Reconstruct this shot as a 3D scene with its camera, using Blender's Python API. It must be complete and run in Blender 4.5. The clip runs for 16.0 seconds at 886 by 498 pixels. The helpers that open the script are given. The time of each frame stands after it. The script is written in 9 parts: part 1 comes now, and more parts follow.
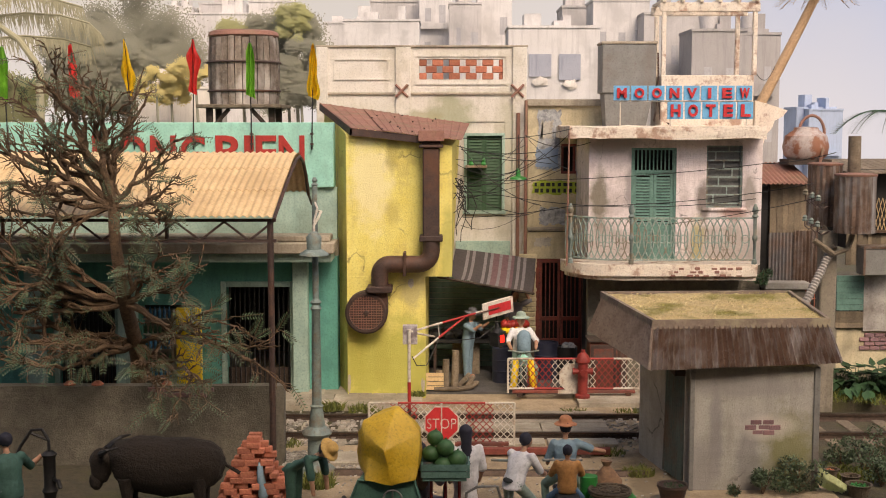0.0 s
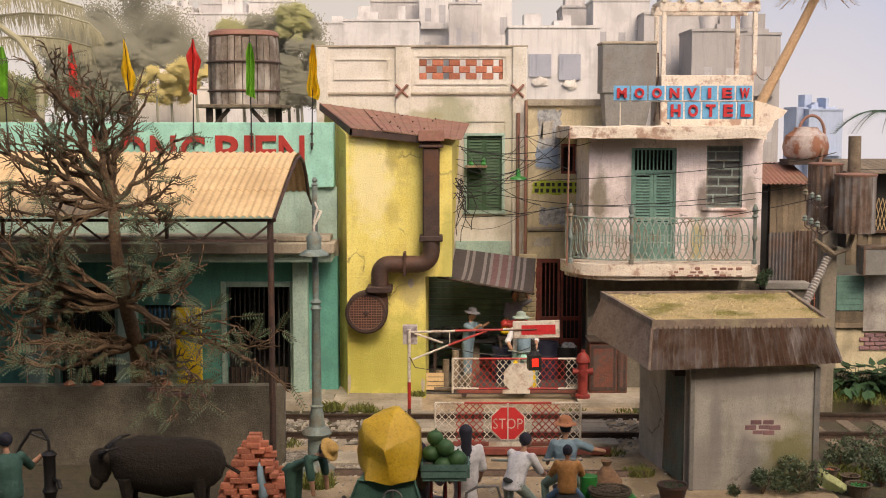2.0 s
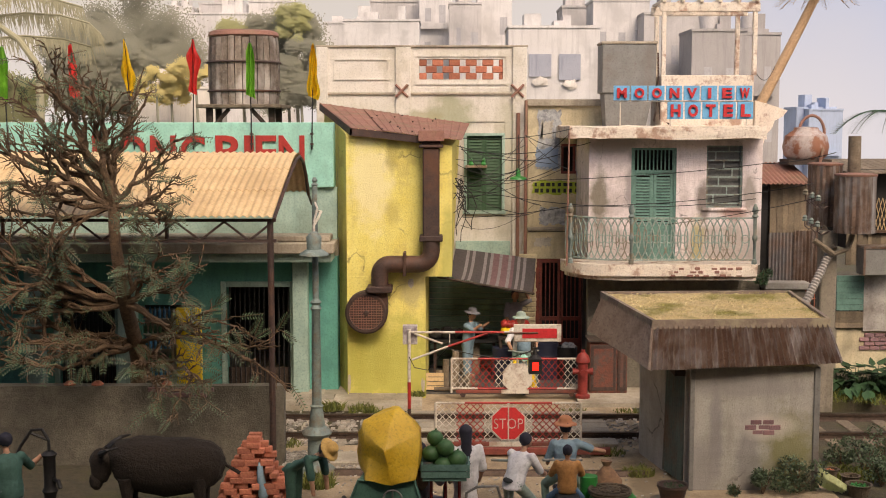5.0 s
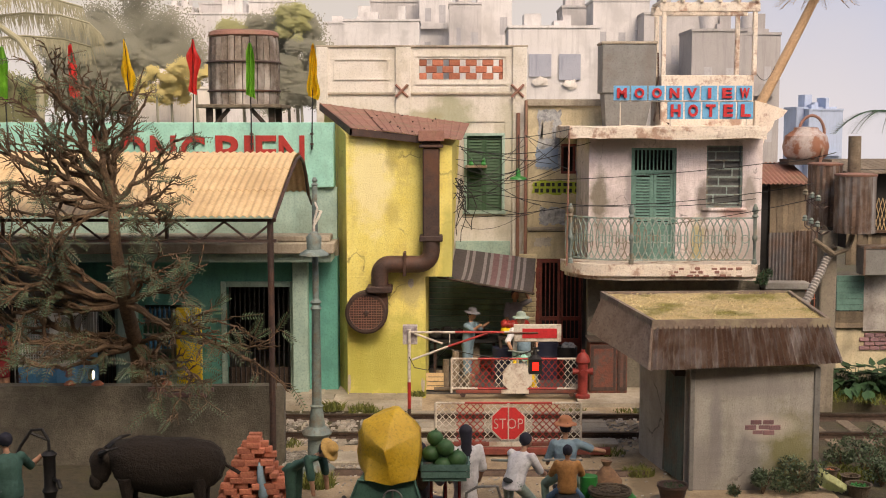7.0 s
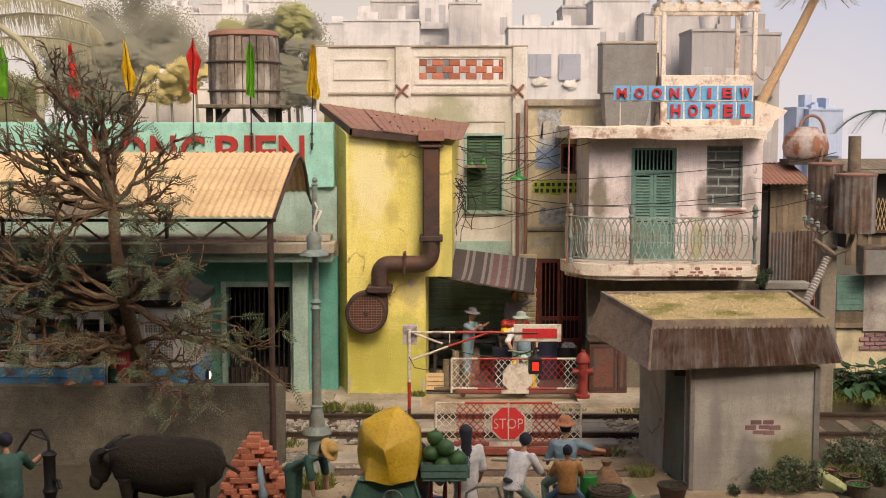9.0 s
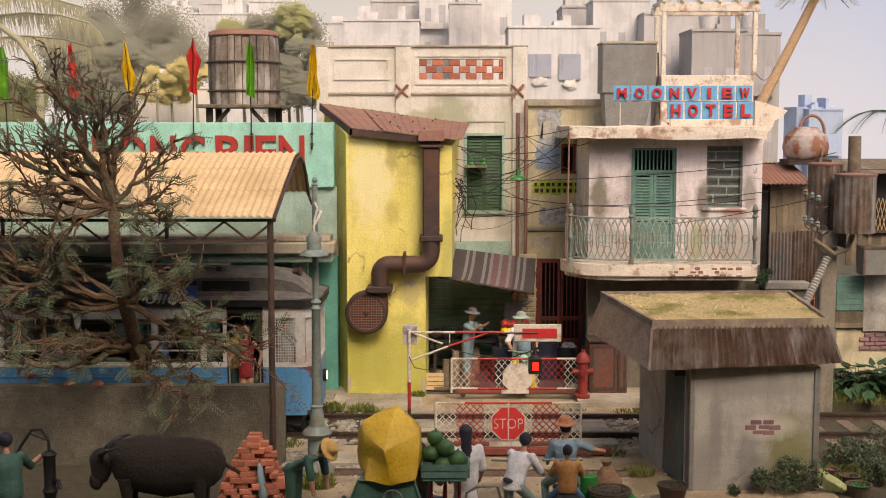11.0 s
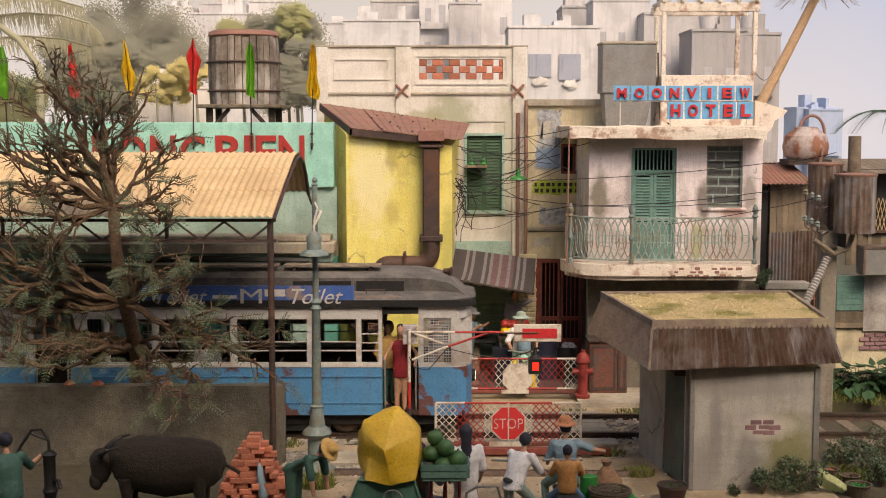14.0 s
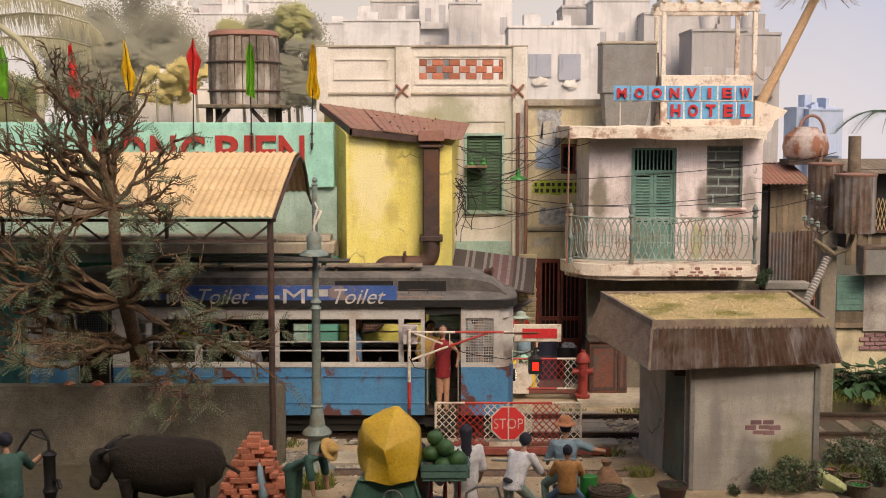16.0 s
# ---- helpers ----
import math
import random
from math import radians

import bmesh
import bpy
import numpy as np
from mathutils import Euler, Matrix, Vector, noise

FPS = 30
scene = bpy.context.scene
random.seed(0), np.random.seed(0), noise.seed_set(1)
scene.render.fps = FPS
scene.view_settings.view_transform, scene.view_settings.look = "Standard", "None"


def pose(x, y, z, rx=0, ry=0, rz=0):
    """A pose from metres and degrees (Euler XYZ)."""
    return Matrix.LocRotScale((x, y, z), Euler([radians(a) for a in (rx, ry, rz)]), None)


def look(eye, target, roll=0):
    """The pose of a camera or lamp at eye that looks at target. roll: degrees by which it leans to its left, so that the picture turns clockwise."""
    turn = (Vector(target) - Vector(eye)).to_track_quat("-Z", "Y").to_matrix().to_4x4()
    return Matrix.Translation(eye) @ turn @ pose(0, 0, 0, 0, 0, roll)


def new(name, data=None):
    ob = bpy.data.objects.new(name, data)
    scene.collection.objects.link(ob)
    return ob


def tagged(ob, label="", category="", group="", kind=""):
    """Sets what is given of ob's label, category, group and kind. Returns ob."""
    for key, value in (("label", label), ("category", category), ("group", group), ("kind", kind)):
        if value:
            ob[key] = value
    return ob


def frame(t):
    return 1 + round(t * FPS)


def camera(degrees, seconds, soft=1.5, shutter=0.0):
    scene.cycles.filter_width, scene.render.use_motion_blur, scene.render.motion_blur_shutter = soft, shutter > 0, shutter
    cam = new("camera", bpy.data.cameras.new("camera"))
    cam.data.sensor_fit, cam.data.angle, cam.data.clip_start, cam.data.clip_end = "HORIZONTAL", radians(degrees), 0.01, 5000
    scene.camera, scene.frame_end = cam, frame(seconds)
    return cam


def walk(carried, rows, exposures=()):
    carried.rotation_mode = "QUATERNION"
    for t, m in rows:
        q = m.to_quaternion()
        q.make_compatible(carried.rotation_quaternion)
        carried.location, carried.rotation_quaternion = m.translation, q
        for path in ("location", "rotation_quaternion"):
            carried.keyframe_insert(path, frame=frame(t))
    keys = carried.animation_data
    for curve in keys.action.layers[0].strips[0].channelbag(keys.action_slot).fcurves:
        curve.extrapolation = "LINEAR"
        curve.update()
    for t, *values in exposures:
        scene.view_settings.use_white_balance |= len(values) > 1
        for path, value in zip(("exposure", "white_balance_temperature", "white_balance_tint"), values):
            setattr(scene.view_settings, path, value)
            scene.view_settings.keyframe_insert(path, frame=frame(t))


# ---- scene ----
from mathutils.bvhtree import BVHTree

# ---------- camera: it stands still, a little over roof height ----------
cam = camera(39.23, 16.0, soft=1.0)
EYE = look((0, 0, 6.0), (0, 20.0, 4.0))
walk(cam, [(0, EYE), (16.0, EYE)], exposures=[(0, 0.0, 7250, 16), (16.0, 0.0, 7250, 16)])

# ---------- light: bright haze from above, with a soft high sun ----------
world = bpy.data.worlds.new("world")
scene.world = world
world.use_nodes = True
wn = world.node_tree.nodes
sky = wn.new("ShaderNodeTexSky")
sky.sky_type = "NISHITA"
sky.sun_disc = False
sky.sun_elevation = radians(46.5)
sky.sun_rotation = radians(150)
sky.dust_density = 4.0
wn["Background"].inputs["Strength"].default_value = 0.16
world.node_tree.links.new(sky.outputs["Color"], wn["Background"].inputs["Color"])
sun = new("sun", bpy.data.lights.new("sun", "SUN"))
sun.data.energy = 2.25
sun.data.angle = radians(24)
sun.data.color = (1.0, 0.9, 0.76)
sun.matrix_world = look((6.0, 2.0, 24.0), (0, 24.0, 0))


# ---------- materials ----------
def surf(name, base, base2=None, rough=0.8, scale=6.0, bump=0.3, metal=0.0, stain=None, amount=0.5, streak=0.0,
         vary=0.0, fine=40.0, big=0.7, island=False, crack=0.0, edge=(0.50, 0.62), spots=()):
    """A weathered surface: grain between two colours, large stains, runs down the face, and fine relief."""
    m = bpy.data.materials.new(name)
    m.use_nodes = True
    n, l = m.node_tree.nodes, m.node_tree.links
    bsdf = n["Principled BSDF"]
    base2 = base2 or tuple(c * 0.72 for c in base)
    tc = n.new("ShaderNodeTexCoord")

    def grain(s, detail=6.0, stretch=None):
        t = n.new("ShaderNodeTexNoise")
        t.inputs["Scale"].default_value = s
        t.inputs["Detail"].default_value = detail
        t.inputs["Roughness"].default_value = 0.62
        if stretch:
            mp = n.new("ShaderNodeMapping")
            mp.inputs["Scale"].default_value = stretch
            l.new(tc.outputs["Object"], mp.inputs["Vector"])
            l.new(mp.outputs["Vector"], t.inputs["Vector"])
        else:
            l.new(tc.outputs["Object"], t.inputs["Vector"])
        return t.outputs["Fac"]

    def ramp(fac, lo, hi):
        r = n.new("ShaderNodeMapRange")
        r.inputs["From Min"].default_value = lo
        r.inputs["From Max"].default_value = hi
        l.new(fac, r.inputs["Value"])
        return r.outputs["Result"]

    def mix(fac, a, b):
        x = n.new("ShaderNodeMix")
        x.data_type = "RGBA"
        l.new(fac, x.inputs["Factor"])
        for sock, v in ((x.inputs[6], a), (x.inputs[7], b)):
            if isinstance(v, tuple):
                sock.default_value = (*v, 1)
            else:
                l.new(v, sock)
        return x.outputs[2]

    def times(fac, k):
        x = n.new("ShaderNodeMath")
        x.operation = "MULTIPLY"
        x.inputs[1].default_value = k
        l.new(fac, x.inputs[0])
        return x.outputs[0]

    col = mix(ramp(grain(scale), 0.3, 0.7), base, base2)
    col = mix(times(ramp(grain(fine * 0.6, 8.0), 0.5, 0.70), 0.55), col, tuple(c * 0.6 for c in base2))
    col = mix(times(ramp(grain(fine * 0.45, 9.0, (1, 1.3, 0.8)), 0.58, 0.74), 0.4), col, tuple(min(0.9, c * 1.25) for c in base))
    if stain:
        col = mix(times(ramp(grain(big, 10.0), *edge), amount), col, stain)
        if streak:
            col = mix(times(ramp(grain(5.0, 5.0, (1, 1, 0.12)), 0.5, 0.75), streak), col, stain)
        col = mix(times(ramp(grain(scale * 2.3, 9.0), 0.6, 0.74), amount), col, stain)
    if crack:
        nv = n.new("ShaderNodeTexNoise")
        nv.inputs["Scale"].default_value, nv.inputs["Detail"].default_value = 2.5, 6.0
        l.new(tc.outputs["Object"], nv.inputs["Vector"])
        va = n.new("ShaderNodeVectorMath")
        va.operation = "MULTIPLY_ADD"
        va.inputs[1].default_value = (0.5, 0.5, 0.5)
        l.new(nv.outputs["Color"], va.inputs[0])
        l.new(tc.outputs["Object"], va.inputs[2])
        vo = n.new("ShaderNodeTexVoronoi")
        vo.feature = "DISTANCE_TO_EDGE"
        vo.inputs["Scale"].default_value = crack
        l.new(va.outputs[0], vo.inputs["Vector"])
        line = ramp(vo.outputs["Distance"], 0.016, 0.004)
        gate_ = n.new("ShaderNodeMath")
        gate_.operation = "MULTIPLY"
        l.new(line, gate_.inputs[0])
        l.new(ramp(grain(1.1, 3.0), 0.5, 0.6), gate_.inputs[1])
        col = mix(times(gate_.outputs[0], 0.75), col, tuple(c * 0.35 for c in (stain or base2)))
    for (cx, cy, cz), (rx, ry, rz), tint, much in spots:
        mp = n.new("ShaderNodeMapping")
        mp.inputs["Location"].default_value = (-cx / rx, -cy / ry, -cz / rz)
        mp.inputs["Scale"].default_value = (1 / rx, 1 / ry, 1 / rz)
        l.new(tc.outputs["Object"], mp.inputs["Vector"])
        ln = n.new("ShaderNodeVectorMath")
        ln.operation = "LENGTH"
        l.new(mp.outputs["Vector"], ln.inputs[0])
        ad_ = n.new("ShaderNodeMath")
        ad_.operation = "MULTIPLY_ADD"
        ad_.inputs[1].default_value = 1.9
        l.new(grain(2.6, 9.0), ad_.inputs[0])
        l.new(ln.outputs["Value"], ad_.inputs[2])
        col = mix(times(ramp(ad_.outputs[0], 2.2, 1.55), much), col, tint)
    if vary:
        src = n.new("ShaderNodeNewGeometry") if island else n.new("ShaderNodeObjectInfo")
        hs = n.new("ShaderNodeHueSaturation")
        v = n.new("ShaderNodeMapRange")
        v.inputs["To Min"].default_value = 1 - vary
        v.inputs["To Max"].default_value = 1 + vary
        l.new(src.outputs["Random Per Island" if island else "Random"], v.inputs["Value"])
        l.new(v.outputs["Result"], hs.inputs["Value"])
        l.new(col, hs.inputs["Color"])
        col = hs.outputs["Color"]
    l.new(col, bsdf.inputs["Base Color"])
    bsdf.inputs["Roughness"].default_value = rough
    bsdf.inputs["Metallic"].default_value = metal
    if bump:
        b = n.new("ShaderNodeBump")
        b.inputs["Strength"].default_value = bump
        b.inputs["Distance"].default_value = 0.03
        l.new(grain(fine, 7.0), b.inputs["Height"])
        b2 = n.new("ShaderNodeBump")
        b2.inputs["Strength"].default_value = bump * 0.8
        b2.inputs["Distance"].default_value = 0.08
        l.new(grain(max(scale * 0.6, 2.0), 5.0), b2.inputs["Height"])
        l.new(b2.outputs["Normal"], b.inputs["Normal"])
        l.new(b.outputs["Normal"], bsdf.inputs["Normal"])
    return m


def lamp_glow(name, color, strength):
    m = bpy.data.materials.new(name)
    m.use_nodes = True
    b = m.node_tree.nodes["Principled BSDF"]
    b.inputs["Base Color"].default_value = (*color, 1)
    b.inputs["Emission Color"].default_value = (*color, 1)
    b.inputs["Emission Strength"].default_value = strength
    return m


M = {}
M["street"] = surf("street", (0.50, 0.39, 0.255), (0.37, 0.285, 0.185), 0.95, 3.0, 0.9, stain=(0.19, 0.145, 0.09), amount=0.8)
# asphalt darkened beyond its grey to stand in for the alley's shade
M["alley"] = surf("alley", (0.12, 0.11, 0.105), (0.08, 0.075, 0.07), 0.85, 3.0, 0.4, stain=(0.05, 0.045, 0.04), amount=0.6)
M["slab"] = surf("slab", (0.45, 0.395, 0.31), (0.33, 0.29, 0.225), 0.9, 5.0, 0.5, stain=(0.17, 0.14, 0.09), amount=0.55, vary=0.18)
M["ballast"] = surf("ballast", (0.50, 0.46, 0.40), (0.21, 0.185, 0.15), 0.9, 9.0, 0.5, vary=0.4, island=True)
M["rustydoor"] = surf("rusty_green_sheet", (0.13, 0.17, 0.15), (0.09, 0.12, 0.105), 0.6, 5.0, 0.3, stain=(0.20, 0.10, 0.05), amount=0.6, streak=0.6)
M["dirt"] = surf("dirt", (0.10, 0.08, 0.05), (0.055, 0.05, 0.032), 1.0, 6.0, 0.6, stain=(0.10, 0.10, 0.03), amount=0.6)
M["grass"] = surf("grass", (0.20, 0.20, 0.04), (0.10, 0.13, 0.03), 0.9, 6.0, 0.2, vary=0.4, island=True)
M["wood"] = surf("wood", (0.30, 0.24, 0.17), (0.16, 0.12, 0.08), 0.9, 8.0, 0.6, stain=(0.07, 0.055, 0.04), amount=0.5, vary=0.2)
M["darkwood"] = surf("dark_wood", (0.09, 0.06, 0.045), (0.04, 0.03, 0.022), 0.85, 8.0, 0.5, vary=0.2)
M["rail"] = surf("rail", (0.12, 0.08, 0.06), (0.06, 0.04, 0.03), 0.5, 9.0, 0.2, metal=0.6)
M["teal"] = surf("teal_plaster", (0.135, 0.42, 0.34), (0.09, 0.30, 0.25), 0.85, 2.5, 0.25, stain=(0.05, 0.14, 0.12), amount=0.35, streak=0.35)
M["mint"] = surf("mint_plaster", (0.36, 0.70, 0.58), (0.28, 0.58, 0.48), 0.85, 2.5, 0.25, stain=(0.20, 0.36, 0.29), amount=0.35, streak=0.3)
M["palegreen"] = surf("pale_green_plaster", (0.42, 0.56, 0.47), (0.30, 0.44, 0.38), 0.85, 3.0, 0.3, stain=(0.14, 0.18, 0.13), amount=0.4, streak=0.4)
M["cornice"] = surf("cornice_stone", (0.48, 0.42, 0.33), (0.34, 0.29, 0.22), 0.9, 4.0, 0.4, stain=(0.15, 0.12, 0.09), amount=0.5, streak=0.4)
# the widest spot turns the lower wall darker and more olive
M["yellow"] = surf("yellow_plaster", (0.86, 0.765, 0.25), (0.80, 0.67, 0.16), 0.85, 2.0, 0.5, stain=(0.60, 0.48, 0.15), amount=0.55, streak=0.4, crack=0.8, edge=(0.55, 0.60), big=1.1,
                   spots=(((0.55, 0, 4.8), (0.45, 1, 1.0), (0.86, 0.76, 0.42), 0.8), ((0.25, 0, 1.0), (0.22, 1, 0.7), (0.52, 0.36, 0.06), 0.7), ((0.75, 0, 0.95), (0.2, 1, 0.7), (0.48, 0.30, 0.07), 0.75),
                          ((0.9, 0, 0.7), (1.5, 1, 1.1), (0.45, 0.43, 0.085), 0.85), ((1.45, 0, 2.5), (0.3, 1, 0.5), (0.50, 0.42, 0.18), 0.8), ((1.0, 0, 4.1), (0.16, 1, 0.3), (0.55, 0.44, 0.12), 0.7),
                          ((2.2, 0, 3.2), (0.18, 1, 1.0), (0.46, 0.44, 0.12), 0.7), ((1.0, 0, 5.5), (0.14, 1, 0.5), (0.42, 0.33, 0.09), 0.7)))
M["cream"] = surf("cream_plaster", (0.75, 0.71, 0.64), (0.645, 0.60, 0.525), 0.85, 2.0, 0.4, stain=(0.42, 0.38, 0.27), amount=0.45, streak=0.5,
                  spots=(((3.3, 0, 6.25), (0.55, 1, 0.5), (0.30, 0.31, 0.17), 0.7), ((2.6, 0, 6.2), (0.5, 1, 0.14), (0.36, 0.33, 0.20), 0.7), ((4.6, 0, 5.0), (0.3, 1, 1.8), (0.42, 0.40, 0.27), 0.6)))
M["ochre"] = surf("ochre_plaster", (0.68, 0.59, 0.40), (0.54, 0.46, 0.29), 0.9, 2.5, 0.5, stain=(0.24, 0.20, 0.14), amount=0.6, streak=0.4)
# spots: dark beside the openings, greyer near the top, browner low down
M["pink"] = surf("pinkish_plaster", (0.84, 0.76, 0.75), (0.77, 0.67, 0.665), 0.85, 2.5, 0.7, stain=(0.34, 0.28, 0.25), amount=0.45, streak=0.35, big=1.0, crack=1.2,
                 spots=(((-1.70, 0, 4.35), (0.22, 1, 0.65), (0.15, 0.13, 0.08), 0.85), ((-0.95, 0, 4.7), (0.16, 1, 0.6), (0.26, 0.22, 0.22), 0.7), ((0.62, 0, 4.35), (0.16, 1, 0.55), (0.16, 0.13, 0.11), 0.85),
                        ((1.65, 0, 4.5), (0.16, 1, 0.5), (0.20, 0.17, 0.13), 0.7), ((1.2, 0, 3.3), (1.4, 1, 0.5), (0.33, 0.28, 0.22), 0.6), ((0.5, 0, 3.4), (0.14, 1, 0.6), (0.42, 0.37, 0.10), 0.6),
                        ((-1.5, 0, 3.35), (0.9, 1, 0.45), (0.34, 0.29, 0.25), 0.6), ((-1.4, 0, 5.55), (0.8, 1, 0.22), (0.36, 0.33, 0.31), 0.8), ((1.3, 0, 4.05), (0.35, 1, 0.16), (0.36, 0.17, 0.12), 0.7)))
M["balcony"] = surf("balcony_stone", (0.90, 0.81, 0.69), (0.83, 0.71, 0.58), 0.9, 3.0, 1.0, stain=(0.36, 0.17, 0.10), amount=0.7, big=2.4, streak=0.1, edge=(0.54, 0.62))
# spots: olive patch low right, grey bands near the foot and below the eaves
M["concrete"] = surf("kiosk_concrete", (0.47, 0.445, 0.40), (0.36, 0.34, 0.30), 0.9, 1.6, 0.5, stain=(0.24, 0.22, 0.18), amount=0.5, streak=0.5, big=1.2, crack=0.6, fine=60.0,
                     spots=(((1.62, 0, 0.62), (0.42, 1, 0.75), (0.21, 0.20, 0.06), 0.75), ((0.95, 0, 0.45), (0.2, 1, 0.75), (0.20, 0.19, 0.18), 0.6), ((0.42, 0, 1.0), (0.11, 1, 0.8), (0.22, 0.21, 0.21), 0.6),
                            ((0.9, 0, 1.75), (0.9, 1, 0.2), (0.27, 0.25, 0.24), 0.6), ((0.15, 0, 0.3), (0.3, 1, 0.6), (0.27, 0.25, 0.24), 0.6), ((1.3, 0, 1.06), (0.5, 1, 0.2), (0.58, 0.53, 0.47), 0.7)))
M["greywall"] = surf("rough_grey_render", (0.20, 0.18, 0.14), (0.12, 0.105, 0.08), 0.95, 5.0, 0.8, stain=(0.07, 0.065, 0.05), amount=0.6)
M["moss"] = surf("moss", (0.86, 0.71, 0.43), (0.76, 0.60, 0.30), 1.0, 4.0, 1.0, stain=(0.30, 0.27, 0.05), amount=0.8, fine=30.0, big=1.1)
# pale streaks paint silver highlights onto the sheet; the browns are rust
M["rust"] = surf("rusty_sheet", (0.23, 0.155, 0.115), (0.13, 0.08, 0.055), 0.3, 4.0, 0.5, metal=0.55, stain=(0.55, 0.54, 0.53), amount=0.3, streak=0.75, big=1.5)
M["rustroof"] = surf("rusty_roof", (0.34, 0.17, 0.125), (0.25, 0.115, 0.085), 0.75, 3.0, 0.4, stain=(0.20, 0.16, 0.09), amount=0.45, streak=0.3, big=1.8)
M["iron"] = surf("rusty_iron", (0.088, 0.056, 0.046), (0.055, 0.036, 0.032), 0.6, 6.0, 0.3, metal=0.3, stain=(0.18, 0.07, 0.03), amount=0.5)
M["black"] = surf("black_iron", (0.03, 0.028, 0.027), (0.018, 0.017, 0.017), 0.5, 8.0, 0.2, metal=0.3)
# near-black colour stands in for the shade inside rooms
M["dark"] = surf("interior_shade", (0.035, 0.03, 0.027), (0.02, 0.018, 0.016), 0.9, 3.0, 0.2)
M["canopy"] = surf("ochre_sheet", (0.74, 0.55, 0.31), (0.63, 0.44, 0.23), 0.6, 3.0, 0.2, stain=(0.44, 0.29, 0.14), amount=0.5, streak=0.3)
M["railgreen"] = surf("pale_verdigris", (0.33, 0.41, 0.36), (0.21, 0.28, 0.25), 0.65, 9.0, 0.3, stain=(0.22, 0.12, 0.06), amount=0.6, big=3.0)
M["shutter"] = surf("shutter_green", (0.27, 0.40, 0.32), (0.20, 0.31, 0.25), 0.7, 6.0, 0.3, stain=(0.12, 0.14, 0.11), amount=0.4, streak=0.4)
M["oldred"] = surf("rusted_red_paint", (0.21, 0.06, 0.035), (0.10, 0.045, 0.032), 0.7, 5.0, 0.5, stain=(0.075, 0.065, 0.055), amount=0.85, big=2.6, streak=0.7)
M["drumblue"] = surf("dark_blue_drum", (0.035, 0.04, 0.075), (0.025, 0.028, 0.05), 0.5, 5.0, 0.2)
M["verdigris"] = surf("grey_green_iron", (0.25, 0.31, 0.28), (0.15, 0.20, 0.19), 0.6, 7.0, 0.4, metal=0.2, stain=(0.20, 0.14, 0.08), amount=0.7, big=2.5, streak=0.4)
M["greenpaint"] = surf("dark_green_paint", (0.045, 0.11, 0.05), (0.03, 0.08, 0.035), 0.6, 6.0, 0.3)
M["tealwood"] = surf("teal_wood", (0.16, 0.30, 0.25), (0.10, 0.21, 0.175), 0.7, 6.0, 0.4, stain=(0.06, 0.08, 0.07), amount=0.4)
M["red"] = surf("red_paint", (0.46, 0.035, 0.025), (0.32, 0.025, 0.02), 0.5, 7.0, 0.2, stain=(0.18, 0.04, 0.03), amount=0.4)
M["signred"] = surf("sign_red", (0.62, 0.035, 0.04), (0.50, 0.028, 0.03), 0.45, 9.0, 0.15)
M["slate"] = surf("slate_pane", (0.15, 0.15, 0.145), (0.11, 0.11, 0.105), 0.5, 4.0, 0.1)
M["redwood"] = surf("dark_red_wood", (0.28, 0.065, 0.042), (0.155, 0.04, 0.03), 0.7, 7.0, 0.3, stain=(0.07, 0.05, 0.04), amount=0.5)
M["white"] = surf("white_paint", (0.68, 0.63, 0.54), (0.55, 0.50, 0.42), 0.6, 7.0, 0.2, stain=(0.26, 0.14, 0.08), amount=0.6, big=3.0)
M["blue"] = surf("tram_blue", (0.075, 0.26, 0.47), (0.06, 0.205, 0.39), 0.45, 3.0, 0.2, stain=(0.13, 0.045, 0.03), amount=0.95, big=1.3, streak=0.2, edge=(0.555, 0.585))
M["tramroof"] = surf("tar_roof", (0.15, 0.14, 0.13), (0.085, 0.078, 0.072), 0.85, 5.0, 0.7, stain=(0.25, 0.22, 0.19), amount=0.45, big=2.0)
M["signblue"] = surf("sign_blue", (0.045, 0.115, 0.36), (0.03, 0.08, 0.27), 0.5, 5.0, 0.1, stain=(0.26, 0.19, 0.14), amount=0.85, big=1.6, edge=(0.55, 0.6), streak=0.3)
M["skyblue"] = surf("sky_blue_panel", (0.16, 0.46, 0.74), (0.13, 0.40, 0.66), 0.5, 8.0, 0.1)
M["brick"] = surf("brick", (0.50, 0.19, 0.11), (0.40, 0.13, 0.08), 0.9, 10.0, 0.4, vary=0.25)
M["greymetal"] = surf("grey_metal", (0.26, 0.255, 0.24), (0.20, 0.195, 0.18), 0.6, 4.0, 0.2, metal=0.2, stain=(0.15, 0.07, 0.04), amount=0.35)
M["barrelwood"] = surf("barrel_stave", (0.24, 0.19, 0.15), (0.11, 0.085, 0.065), 0.9, 9.0, 0.6, stain=(0.52, 0.47, 0.42), amount=0.8, vary=0.35, streak=0.55)
M["palmbark"] = surf("palm_bark", (0.66, 0.44, 0.26), (0.50, 0.32, 0.18), 0.9, 8.0, 0.5, stain=(0.30, 0.18, 0.10), amount=0.4)
M["bark"] = surf("bark", (0.20, 0.125, 0.07), (0.085, 0.053, 0.032), 0.9, 12.0, 0.8)
M["leaf"] = surf("leaf", (0.10, 0.15, 0.08), (0.05, 0.075, 0.035), 0.55, 5.0, 0.0, vary=0.6, island=True)
M["leafbig"] = surf("broad_leaf", (0.045, 0.105, 0.04), (0.03, 0.07, 0.028), 0.45, 5.0, 0.1, vary=0.35, island=True)


# ---------- mesh helpers ----------
ORIGIN = {}


